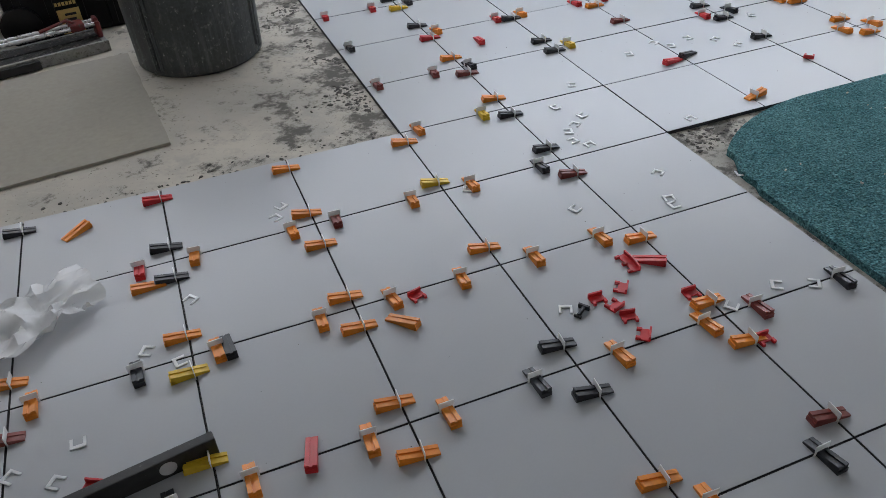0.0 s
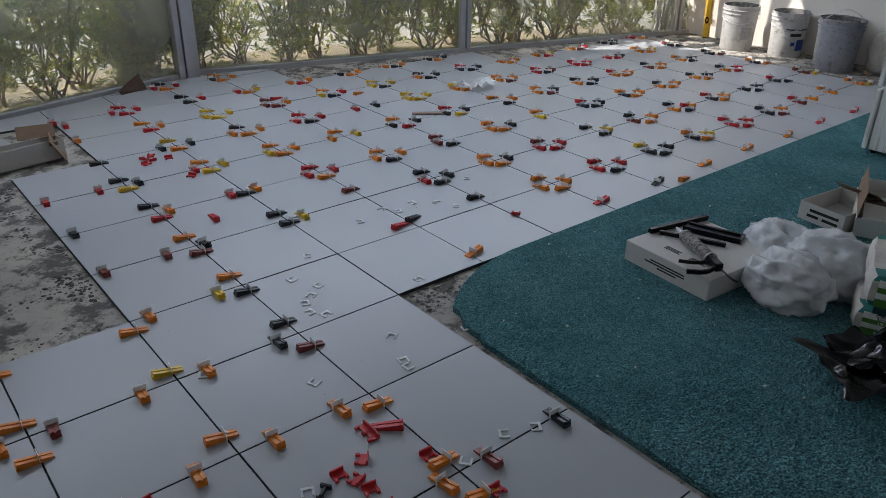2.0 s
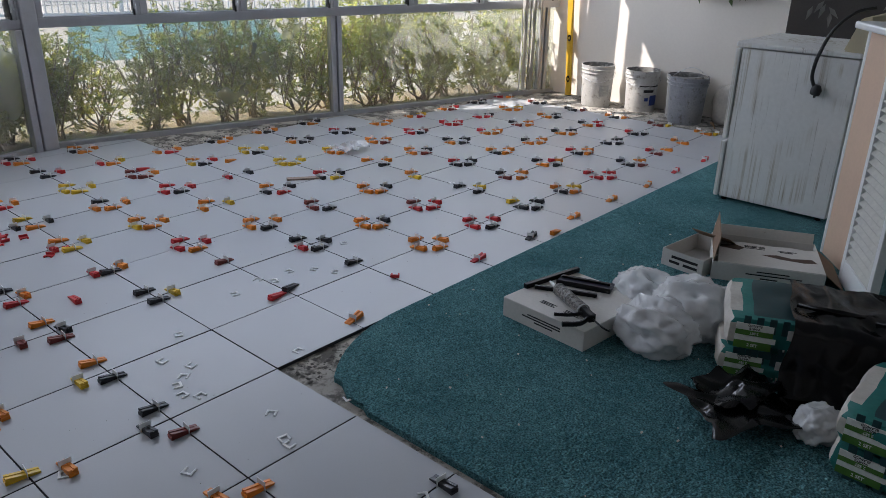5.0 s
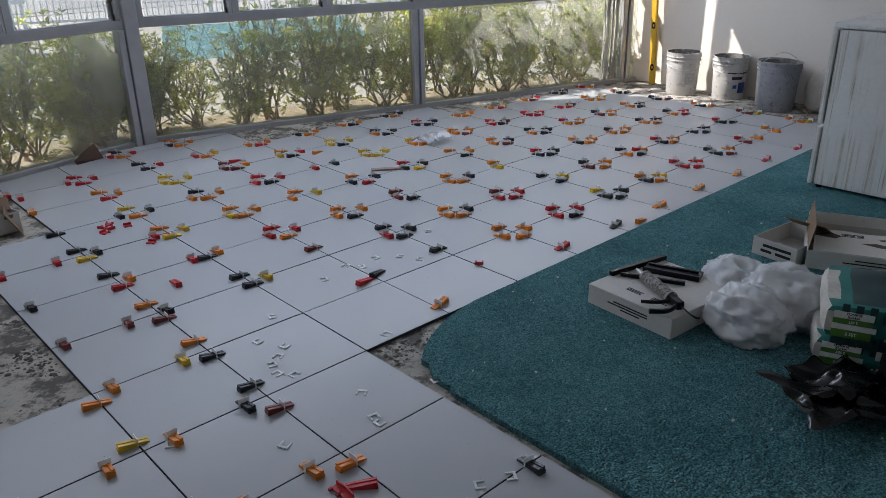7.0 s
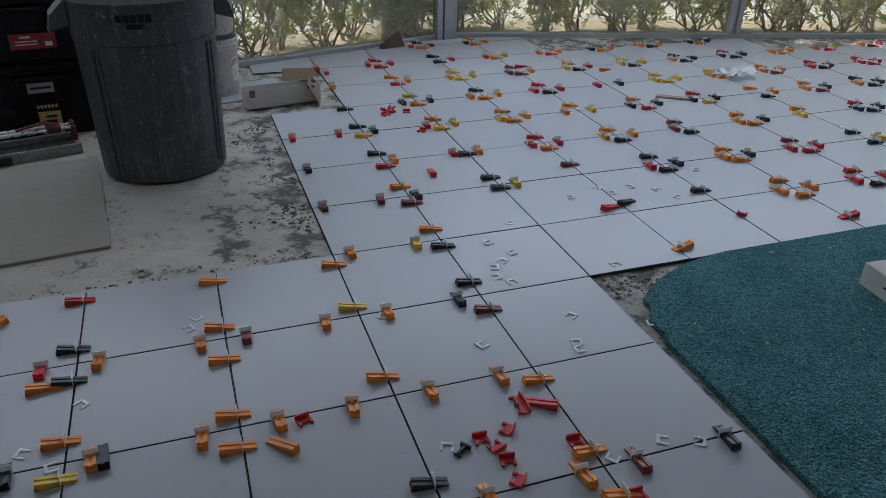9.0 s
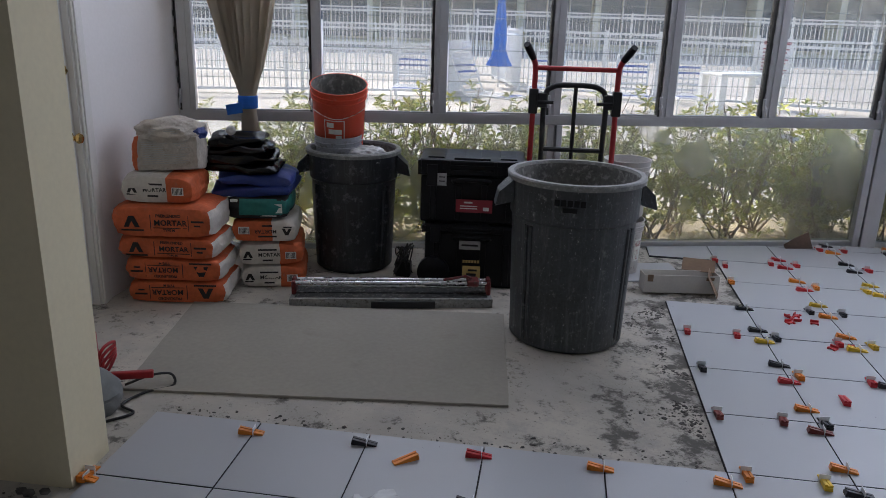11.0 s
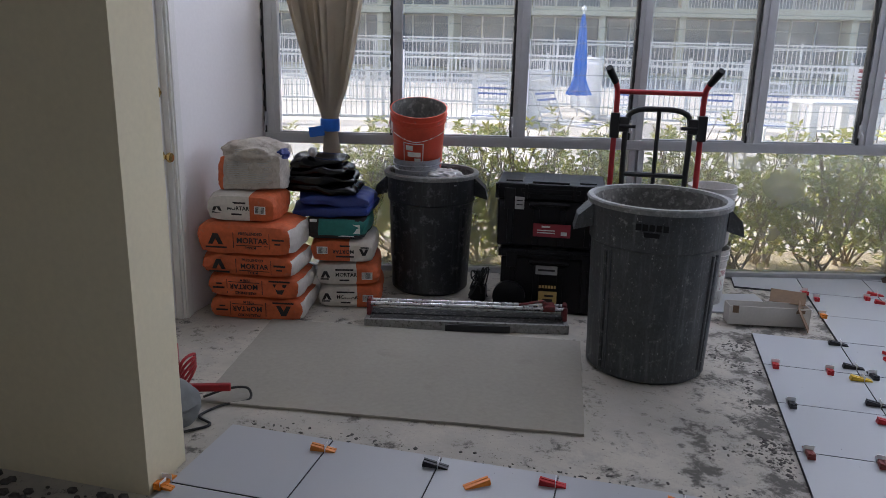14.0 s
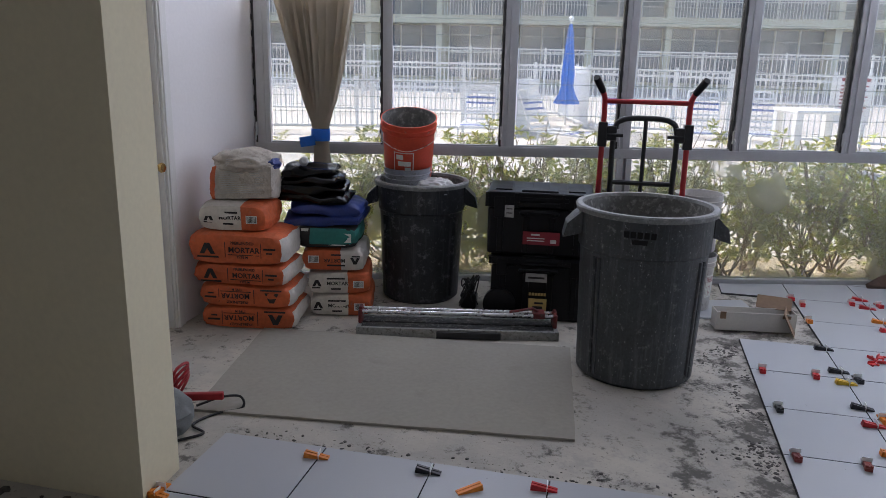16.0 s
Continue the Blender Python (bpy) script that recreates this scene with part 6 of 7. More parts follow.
box(bm, (-0.05, -0.06, 1.18), (0.38, 0.18, 1.215), bevel=0.010)
part("ledge", bm, M_TRIM, ob)
sh = thing("louvred_shutter", "white louvred shutter with dusty slats", "shutter", HW @ Matrix.Translation((0.37, -0.03, 0)) @ Matrix.Rotation(radians(-8), 4, "Z"))
for x0, x1, z0, z1 in ((0.0, 0.045, 0.0, 1.12), (0.42, 0.465, 0.0, 1.12), (0.045, 0.42, 0.0, 0.12), (0.045, 0.42, 1.05, 1.12)):
    bm = bmesh.new()
    box(bm, (x0, -0.02, z0), (x1, 0.02, z1), bevel=0.003)
    part("frame_bar", bm, M_TRIM, sh)
for k in range(22):
    bm = bmesh.new()
    box(bm, (0.04, -0.026, -0.004), (0.425, 0.026, 0.004), Matrix.Translation((0, 0, 0.145 + 0.041 * k)) @ Matrix.Rotation(radians(48), 4, "X"), bevel=0.002)
    part("slat", bm, mat("dusty_slat", (0.50, 0.49, 0.44), 0.6, vary=0.12, scale=20) if k == 0 else bpy.data.materials["dusty_slat"], sh)

# ---- on the carpet ----
CZ = 0.012
box1 = carton_tray(pose(1.165, -0.615, CZ, 0, 0, -5), 0.46, 0.44, 0.088, "closed flat white tile carton with tools on it", lid=True, rows=[
    (Matrix.Translation((-0.2305, 0, 0.045)) @ Matrix.Rotation(radians(-90), 4, "Z") @ FRONT, [(-0.08, 0.10, 0.012, 0.006), (-0.11, 0.10, 0.0, 0.006), (-0.04, 0.06, -0.013, 0.006)]),
    (Matrix.Translation((-0.14, 0.06, 0.0925)) @ Matrix.Rotation(radians(-90), 4, "Z"), [(-0.02, 0.06, 0.01, 0.005), (-0.02, 0.05, 0.0, 0.005), (-0.02, 0.06, -0.01, 0.005), (0.11, 0.19, 0.01, 0.005), (0.11, 0.18, 0.0, 0.005), (0.11, 0.19, -0.01, 0.005)])])
TZ = CZ + 0.0925
ob = thing("caulking_gun", "mortar-stained caulking gun with a tube in it", "caulking gun", pose(1.075, -0.655, TZ + 0.028, 0, 0, -119))
bm = bmesh.new()
lathe(bm, [(0, -0.14), (0.024, -0.14), (0.025, -0.13), (0.025, 0.075), (0.022, 0.08), (0, 0.08)], 20, Matrix.Rotation(radians(90), 4, "Y"))
part("sealant_tube", bm, mat("smeared_tube", (0.34, 0.32, 0.29), 0.7, vary=0.3, scale=30, bump=0.2, dirt=(0.10, 0.09, 0.085), dirt_at=0.5), ob, smooth=True)
bm = bmesh.new()
lathe(bm, [(0, -0.215), (0.004, -0.215), (0.012, -0.142), (0, -0.14)], 14, Matrix.Rotation(radians(90), 4, "Y"))
part("nozzle", bm, M_TRIM, ob, "white plastic nozzle", smooth=True)
bm = bmesh.new()
for a in (0.6, 2.2, 3.8, 5.4):
    tube(bm, [(-0.14, 0.027 * math.cos(a), 0.027 * math.sin(a)), (0.09, 0.027 * math.cos(a), 0.027 * math.sin(a))], 0.0022, 5)
for x in (-0.13, -0.03, 0.085):
    lathe(bm, [(0.0262, x), (0.029, x), (0.029, x + 0.010), (0.0262, x + 0.010)], 20, Matrix.Rotation(radians(90), 4, "Y"))
part("cradle", bm, M_DULL, ob)
bm = bmesh.new()
box(bm, (0.085, -0.016, -0.018), (0.17, 0.016, 0.018), bevel=0.005)
tube(bm, arc([(0.15, 0, 0.0), (0.17, -0.06, -0.012), (0.15, -0.13, -0.014)], 5), 0.011, 8)
tube(bm, arc([(0.11, -0.01, 0.0), (0.09, -0.06, -0.012), (0.06, -0.12, -0.014)], 5), 0.008, 8)
tube(bm, arc([(0.17, 0, 0), (0.25, 0, 0.0), (0.265, 0.02, -0.01), (0.25, 0.035, -0.015)], 5), 0.004, 6)
part("gun_grip", bm, M_BLACK, ob)
for nm, lab, at, w, d, h in (("grout_float", "dark grout float lying on the carton", pose(1.31, -0.575, TZ, 0, 0, -72), 0.25, 0.10, 0.012), ("plastic_angle", "long black plastic strip on the carton", pose(1.255, -0.43, TZ, 0, 0, -12), 0.34, 0.022, 0.022), ("plastic_strip", "short black plastic strip on the carton", pose(1.175, -0.555, TZ, 0, 0, -66), 0.28, 0.016, 0.018)):
    ob = thing(nm, lab, "tool", at)
    bm = bmesh.new()
    box(bm, (-w / 2, -d / 2, 0.0), (w / 2, d / 2, h), bevel=0.002)
    part("blade", bm, mat("dark_navy_plastic", (0.014, 0.017, 0.035), 0.45, vary=0.2) if nm == "grout_float" else M_BLACK, ob)
    if nm == "grout_float":
        bm = bmesh.new()
        box(bm, (-0.125, -0.053, 0.004), (0.125, -0.047, 0.026), bevel=0.001)
        box(bm, (-0.115, 0.01, 0.012), (0.11, 0.028, 0.022), bevel=0.002)
        part("raised_edge", bm, M_BLACK, ob)

G4 = "milky plastic bags"
for k, (x, y, z, sx, sy, sz, turn) in enumerate(((1.20, -0.99, CZ, 0.135, 0.150, 0.098, -30), (1.43, -1.05, CZ, 0.150, 0.15, 0.118, 20), (1.48, -0.80, CZ, 0.15, 0.12, 0.088, 50))):
    ob = thing("plastic_bag", "milky plastic bag full of spacers on the carpet", "plastic bag", pose(x, y, z, 0, 0, turn), G4)
    part("plastic_film", blob_bm(sx, sy, sz, 50 + k, 5, 0.42, 1.6, True, 0.20), M_POLY, ob, smooth="all")
    bm = bmesh.new()
    r = random.Random(k)
    for q in range(60):
        c = Vector((r.gauss(0, sx * 0.38), r.gauss(0, sy * 0.38), 0.02 + abs(r.gauss(0, sz * 0.45))))
        if c.z < sz * 1.1 and abs(c.x) < sx * 0.7 and abs(c.y) < sy * 0.7:
            box(bm, (-0.018, -0.010, -0.003), (0.018, 0.010, 0.003), Matrix.Translation(c) @ Euler((r.random() * 6, r.random() * 6, r.random() * 6)).to_matrix().to_4x4())
    part("spacers", bm, M_TRIM, ob, "white plastic spacers inside")

side_tray = carton_tray(pose(2.15, -0.755, CZ, 0, 0, -97), 0.235, 0.34, 0.092, "torn-off white tile carton end beside the open carton", name="torn_carton", flaps=[
    (Matrix.Translation((0.0, 0.168, 0.09)) @ Matrix.Rotation(radians(150), 4, "X"), 0.22, 0.10, M_CARDBOARD)],
    rows=[(Matrix.Translation((0, -0.1715, 0.05)) @ FRONT @ Matrix.Rotation(radians(180), 4, "Z"), [(-0.09, -0.01, 0.018, 0.014), (-0.09, 0.06, -0.010, 0.014), (0.01, 0.07, 0.018, 0.014)])])
OC = pose(2.30, -1.035, CZ, 0, 0, -66)
open_carton = carton_tray(OC, 0.52, 0.43, 0.092, "opened white tile carton with torn top and brown flaps", name="open_carton", rows=[
    (Matrix.Translation((0.0, -0.2165, 0.046)) @ FRONT, [(-0.05, 0.10, 0.020, 0.006), (-0.10, 0.16, 0.004, 0.006), (-0.03, 0.05, -0.014, 0.007)])],
    flaps=[(Matrix.Translation((-0.255, 0.0, 0.09)) @ Matrix.Rotation(radians(90), 4, "Z") @ Matrix.Rotation(radians(98), 4, "X"), 0.40, 0.13, M_CARDBOARD),
           (Matrix.Translation((0.258, -0.02, 0.088)) @ Matrix.Rotation(radians(-90), 4, "Z") @ Matrix.Rotation(radians(-38), 4, "X"), 0.34, 0.12, M_CARDBOARD),
           (Matrix.Translation((0.0, 0.215, 0.09)) @ Matrix.Rotation(radians(72), 4, "X"), 0.50, 0.055, M_CARDBOARD_W)])
bm = bmesh.new()
slab(bm, [(-0.235, -0.213), (0.256, -0.213), (0.256, 0.10), (0.20, 0.085), (0.13, 0.10), (0.02, 0.088), (-0.10, 0.105), (-0.19, 0.09), (-0.225, 0.02)], 0.0925, 0.0965)
top = part("top_panel", bm, M_CARDBOARD_W, open_carton, "white top panel torn along its back edge")
bm = bmesh.new()
slab(bm, [(-0.02, -0.055), (0.06, -0.085), (0.17, -0.10), (0.235, -0.085), (0.215, -0.04), (0.12, -0.06), (0.05, -0.035)], 0.0966, 0.0976)
slab(bm, [(-0.225, 0.0), (-0.13, -0.02), (-0.10, 0.02), (-0.15, 0.06), (-0.215, 0.03)], 0.0966, 0.0976)
part("torn_patch", bm, M_CARDBOARD_DARK, open_carton, "brown torn paper")
bars("print", [(-0.10, 0.0, 0.055, 0.005), (-0.10, -0.04, 0.040, 0.012), (-0.03, 0.0, 0.040, 0.012), (-0.10, 0.0, 0.022, 0.005), (0.06, 0.15, 0.03, 0.005), (0.07, 0.13, 0.015, 0.011)], M_INK, open_carton, Matrix.Translation((0, 0, 0.0970)))


M_DARK_TEAL = mat("dark_teal_print", (0.012, 0.05, 0.055), 0.5, vary=0.15, scale=30, bump=0)


def thinset_sack(at, w, d, h, seed, group, words=True):
    ob = thing("thinset_bag", "teal, green and white paper thinset bag on carpet", "thinset bag", at, group)
    body = part("paper_sack", sack_bm(w, d, h, seed, pinch=0.12, lumps=0.008), M_TEAL_BAG, ob, smooth=True)
    two_tone(body, M_WHITE_BAG, lambda c, nn: c.x < -w * 0.44)
    two_tone(body, M_DARK_TEAL, lambda c, nn: nn.z > 0.8 and c.x > -w * 0.36 and c.y > -d * 0.40)
    f = Matrix.Translation((0, -d / 2 - 0.0065, h * 0.5)) @ FRONT
    turned = Matrix.Rotation(radians(180), 4, "Z")
    checks = [(-w * 0.40 + 0.045 * q, -w * 0.40 + 0.045 * q + 0.024, sy * h * 0.40 - 0.005, sy * h * 0.40 + 0.005) for q in range(7) for sy in (-1, 1)]
    bars("check_mark", checks, M_DARK_TEAL, ob, f @ Matrix.Translation((0, 0, -0.001)))
    for (x0, x1, y0, y1), mm in (((-w * 0.44, -w * 0.22, h * 0.17, h * 0.36), M_PALE_INK), ((-w * 0.44, -w * 0.22, h * 0.02, h * 0.165), M_GREEN), ((-w * 0.44, -w * 0.20, -h * 0.15, h * 0.0), M_PALE_INK), ((-w * 0.44, -w * 0.22, -h * 0.38, -h * 0.155), M_GREEN)):
        bm = bmesh.new()
        box(bm, (x0, y0, -0.003), (x1, y1, 0.001))
        part("print_panel", bm, mm, ob, at=f)
    lettering("print", "WHITE", 0.0125, M_INK, ob, f @ Matrix.Translation((-w * 0.33, h * 0.225, 0.0012)) @ turned)
    lettering("print", "BLANCO", 0.0125, M_INK, ob, f @ Matrix.Translation((-w * 0.33, h * 0.315, 0.0012)) @ turned)
    lettering("print", "2 SET", 0.0135, M_PALE_INK, ob, f @ Matrix.Translation((-w * 0.33, h * 0.09, 0.0012)) @ turned)
    lettering("print", "2 SET", 0.016, M_PALE_INK, ob, f @ Matrix.Translation((-w * 0.33, -h * 0.27, 0.0012)))
    bars("brand_mark", [(-w * 0.15 + 0.016 * q, -w * 0.15 + 0.007 + 0.016 * q, -h * 0.28, -h * 0.12 + (0.008 if q % 4 == 0 else 0)) for q in range(9)], M_PALE_INK, ob, f)
    bars("brand_frame", [(-w * 0.14, w * 0.10, h * 0.10, h * 0.115), (-w * 0.14, w * 0.10, h * 0.22, h * 0.235), (-w * 0.11, -w * 0.07, h * 0.13, h * 0.20), (-w * 0.05, -w * 0.01, h * 0.13, h * 0.20), (w * 0.01, w * 0.05, h * 0.13, h * 0.20)], M_PALE_INK, ob, f)
    return ob


G5 = "thinset bags on the carpet"
TB2 = pose(1.435, -1.48, CZ, 0, 0, -70)
thinset_sack(TB2, 0.60, 0.42, 0.122, 61, G5)
thinset_sack(TB2 @ pose(0.012, 0.0, 0.122, 0, 0, 2), 0.60, 0.42, 0.140, 62, G5)
thinset_sack(pose(1.02, -2.09, CZ, 0, 0, -93), 0.60, 0.44, 0.115, 63, G5)
thinset_sack(pose(1.03, -2.08, CZ + 0.115, 0, 0, -91), 0.60, 0.44, 0.115, 64, G5)


def drape_bm(x0, x1, seed, n=40, m=46):
    """A sheet laid over the bags: across the top, down their face and out on the floor."""
    bm = bmesh.new()
    line = [(0.17, 0.276), (-0.225, 0.280), (-0.255, 0.25), (-0.285, 0.09), (-0.32, 0.018), (-0.47, 0.006)]
    cut = [0.0]
    for a, b in zip(line, line[1:]):
        cut.append(cut[-1] + math.dist(a, b))
    rows = []
    for i in range(n + 1):
        u = i / n
        row = []
        for j in range(m + 1):
            s = cut[-1] * j / m
            k = max(q for q in range(len(cut) - 1) if cut[q] <= s + 1e-9)
            f = (s - cut[k]) / (cut[k + 1] - cut[k])
            y, z = line[k][0] + f * (line[k + 1][0] - line[k][0]), line[k][1] + f * (line[k + 1][1] - line[k][1])
            q = Vector((u * 5.0 + seed, s * 4.0, seed))
            fold = 1 - 2 * abs(noise.noise(q)) + 0.5 * (1 - 2 * abs(noise.noise(q * 2.1)))
            sag = max(0.0, u - 0.55) ** 1.5 * 0.42
            z = max(0.004 + 0.006 * (1 + fold), z * (1 - sag) + 0.016 * fold * (1 if z > 0.22 else 0.5))
            x = x0 + (x1 - x0) * u + 0.03 * noise.noise(Vector((s * 6, 3.0, seed))) - (0.05 * max(0, 0.2 - z) if u < 0.3 else 0)
            y -= 0.016 * fold * (1 if 0.02 < z < 0.30 else 0.2) + 0.05 * noise.noise(Vector((u * 3, 7.0, seed))) * (j / m) ** 2
            row.append(bm.verts.new((x, y, z)))
        rows.append(row)
    for i in range(n):
        for j in range(m):
            bm.faces.new([rows[i][j], rows[i + 1][j], rows[i + 1][j + 1], rows[i][j + 1]])
    return bm


ob = thing("black_plastic_drape", "black plastic sheeting draped over the thinset bags", "plastic sheet", TB2)
part("drape", drape_bm(-0.06, 0.62, 4.0), M_BLACK_SHEET, ob, smooth="all")
bm = bmesh.new()
for k, (xa, xb) in enumerate(((-0.04, 0.24), (0.22, 0.52))):
    tube(bm, [Vector((xa, -0.10 - 0.05 * k, 0.296)), Vector(((xa + xb) / 2, -0.13 - 0.03 * k, 0.304)), Vector((xb, -0.09, 0.284 - 0.03 * k))], [0.008, 0.014, 0.006], 6)
part("rolled_edge", bm, M_BLACK_SHEET, ob, smooth="all")
ob = thing("black_plastic_sheet", "crumpled black plastic sheet on the carpet", "plastic sheet", pose(0.885, -1.465, CZ + 0.004, 0, 0, -38))


part("plastic", crumpled_sheet(0.36, 0.30, 0.060, 3, n=30, outline=0.5, folds=0.8), M_BLACK_SHEET, ob, smooth="all")
bm = crumpled_sheet(0.30, 0.20, 0.065, 9, n=24, outline=0.6, folds=0.9)
bmesh.ops.transform(bm, matrix=pose(0.05, 0.10, 0.012, 0, 0, 24), verts=bm.verts[:])
part("folded_flap", bm, M_BLACK_SHEET, ob, smooth="all")
ob = thing("plastic_bag", "small knotted white plastic bag on the carpet", "plastic bag", pose(0.985, -1.705, CZ, 0, 0, 0), G4)
part("plastic_film", blob_bm(0.085, 0.065, 0.060, 85, 5, 0.36, 1.7, True, 0.16), M_POLY, ob, smooth="all")

# ---- on the tiles ----
ob = thing("spirit_level", "worn black spirit level lying on the tiles", "spirit level", pose(-2.06, -0.848, 0.0, 0, 0, 9))
bm = bmesh.new()
box(bm, (-0.30, -0.014, 0.0), (0.245, 0.014, 0.058), bevel=0.003)
part("level_body", bm, mat("scratched_black_paint", (0.018, 0.018, 0.018), 0.45, vary=0.4, scale=30, bump=0.1, dirt=(0.14, 0.13, 0.12), dirt_at=0.66), ob)
bm = bmesh.new()
lathe(bm, [(0, -0.0145), (0.020, -0.0145), (0.020, 0.0145), (0, 0.0145)], 20, Matrix.Translation((0.13, 0, 0.030)) @ Matrix.Rotation(radians(90), 4, "X"))
part("vial", bm, M_POLY, ob, smooth=True)
ob = thing("clear_film", "crumpled clear plastic film on the tiles", "plastic film", pose(-2.24, -0.13, 0.001, 0, 0, 25))
part("film", crumpled_sheet(0.34, 0.24, 0.05, 12, n=24, outline=0.5), M_POLY, ob, smooth=True)
ob = thing("clear_film", "crumpled clear plastic film on the tiles", "plastic film", pose(2.38, 2.22, 0.001, 0, 0, 10))
part("film", crumpled_sheet(0.24, 0.18, 0.06, 15, n=20, outline=0.5), M_POLY, ob, smooth=True)
ob = thing("wood_scrap", "thin brown strip of scrap wood on the tiles", "wood scrap", pose(1.66, 1.88, 0.0, 0, 0, -35))
bm = bmesh.new()
box(bm, (-0.13, -0.022, 0.0), (0.13, 0.022, 0.012), bevel=0.002)
part("strip", bm, mat("scrap_wood", (0.33, 0.25, 0.20), 0.8, vary=0.25, scale=20), ob)

# chips of old plaster scattered over the carpet
cr = random.Random(44)
bm = bmesh.new()
for k in range(85):
    x, y = cr.uniform(0.15, 2.6), cr.gauss(-0.9, 0.75)
    if y > -0.06 or y < -2.6 or (x < 0.5 and y > -0.35):
        continue
    q = cr.uniform(0.0018, 0.0048)
    box(bm, (-q, -q * 0.6, -0.002), (q, q * 0.6, q * 0.7), m=pose(x, y, CZ + 0.004, cr.uniform(-25, 25), cr.uniform(-25, 25), cr.uniform(0, 360)))
tagged(part("plaster_chips", bm, M_WHITE_BAG), "pale plaster chips scattered over the carpet", "debris", kind="stuff")

# ---- garden bed and hedge ----
bm = bmesh.new()
offs = lambda p, dd, k: (p.x - dd.y * k, p.y + dd.x * k)
slab(bm, [offs(A_END, DIR_A, 0.13), offs(CORNER, DIR_A, 0.13), offs(CORNER, DIR_B, 0.13), offs(B_END, DIR_B, 0.13), offs(B_END, DIR_B, 1.05), (CORNER.x, CORNER.y + 1.08), offs(A_END, DIR_A, 1.05)], -0.13, -0.085)
fixed(part("garden_bed", bm, M_SOIL), "dry garden bed below the windows", "soil")


def leaf_mat():
    m, n, l, p = node_mat("hedge_leaf")
    geo, mix = n.new("ShaderNodeNewGeometry"), n.new("ShaderNodeMix")
    mix.data_type = "RGBA"
    mix.inputs[6].default_value, mix.inputs[7].default_value = (0.10, 0.17, 0.045, 1), (0.34, 0.38, 0.09, 1)
    l.new(geo.outputs["Random Per Island"], mix.inputs[0])
    l.new(mix.outputs[2], p.inputs["Base Color"])
    p.inputs["Roughness"].default_value = 0.42
    tr, add = n.new("ShaderNodeBsdfTranslucent"), n.new("ShaderNodeMixShader")
    glow = n.new("ShaderNodeMix")
    glow.data_type = "RGBA"
    glow.inputs[6].default_value, glow.inputs[7].default_value = (0.42, 0.54, 0.12, 1), (0.95, 0.86, 0.24, 1)
    l.new(geo.outputs["Random Per Island"], glow.inputs[0])
    l.new(glow.outputs[2], tr.inputs[0])
    add.inputs[0].default_value = 0.74
    l.new(p.outputs[0], add.inputs[1])
    l.new(tr.outputs[0], add.inputs[2])
    l.new(add.outputs[0], n["Material Output"].inputs[0])
    return m


M_LEAF = leaf_mat()
M_STEM = mat("grey_brown_stem", (0.34, 0.24, 0.15), 0.9, vary=0.3, scale=30, bump=0.3)


def shrub(seed, at, high=1.10, tips=150, wide=0.42):
    """Forked stems from the ground, each tip with whorls of narrow leaves."""
    ob = thing("hedge_shrub", "leafy green hedge shrub outside the window", "shrub", at, "hedge along the windows")
    r = random.Random(seed)
    bm = bmesh.new()
    ends = []
    for k in range(11):
        a = r.uniform(0, 6.28)
        base = Vector((0.07 * math.cos(a), 0.06 * math.sin(a), 0))
        knee = Vector((r.uniform(-0.22, 0.22), r.uniform(-0.14, 0.14), r.uniform(0.14, 0.40)))
        tube(bm, [base, base.lerp(knee, 0.5) + Vector((r.uniform(-0.03, 0.03), r.uniform(-0.03, 0.03), 0)), knee], [0.010, 0.008, 0.006], 5)
        for q in range(4):
            tip = knee + Vector((r.uniform(-0.25, 0.25), r.uniform(-0.18, 0.18), r.uniform(0.25, 0.74)))
            tip.x, tip.y = max(-wide, min(wide, tip.x)), max(-0.26, min(0.26, tip.y))
            tube(bm, [knee, knee.lerp(tip, 0.55) + Vector((r.uniform(-0.03, 0.03), r.uniform(-0.03, 0.03), 0.02)), tip], [0.006, 0.004, 0.003], 4)
            ends.append((knee, tip))
    part("stems", bm, M_STEM, ob)
    verts, faces = [], []
    for k in range(tips):
        knee, tip = r.choice(ends)
        c = knee.lerp(tip, r.uniform(-0.25, 1.1)) + Vector((r.gauss(0, 0.12), r.gauss(0, 0.08), r.gauss(0.0, 0.11)))
        c.x, c.y = max(-wide, min(wide, c.x)), max(-0.28, min(0.28, c.y))
        if c.z < 0.05 or c.z > high:
            continue
        axis = Vector((r.gauss(0, 0.5), r.gauss(0, 0.5), 1)).normalized()
        side = axis.orthogonal().normalized()
        other = axis.cross(side)
        count = r.randint(6, 8)
        for q in range(count):
            a = 6.283 * q / count + r.uniform(-0.3, 0.3)
            out = (side * math.cos(a) + other * math.sin(a)) * 0.85 + axis * r.uniform(0.1, 0.7)
            out.normalize()
            lat = out.cross(axis).normalized()
            size = r.uniform(0.048, 0.075)
            w = size * 0.21
            up = lat.cross(out)
            n0 = len(verts)
            base = c + axis * r.uniform(-0.02, 0.02)
            for vv in (base, base + out * size * 0.55 + lat * w + up * 0.004, base + out * size - up * 0.006, base + out * size * 0.55 - lat * w + up * 0.004):
                verts.append(tuple(vv))
            faces.append((n0, n0 + 1, n0 + 2, n0 + 3))
    me = bpy.data.meshes.new("leaves")
    me.from_pydata(verts, [], faces)
    me.materials.append(M_LEAF)
    crown = new("crown", me)
    crown.parent = ob
    return ob


kinds = [shrub(100 + k, pose(0, 0, -50), tips=215) for k in range(4)]
used = [False] * 4
hr = random.Random(21)


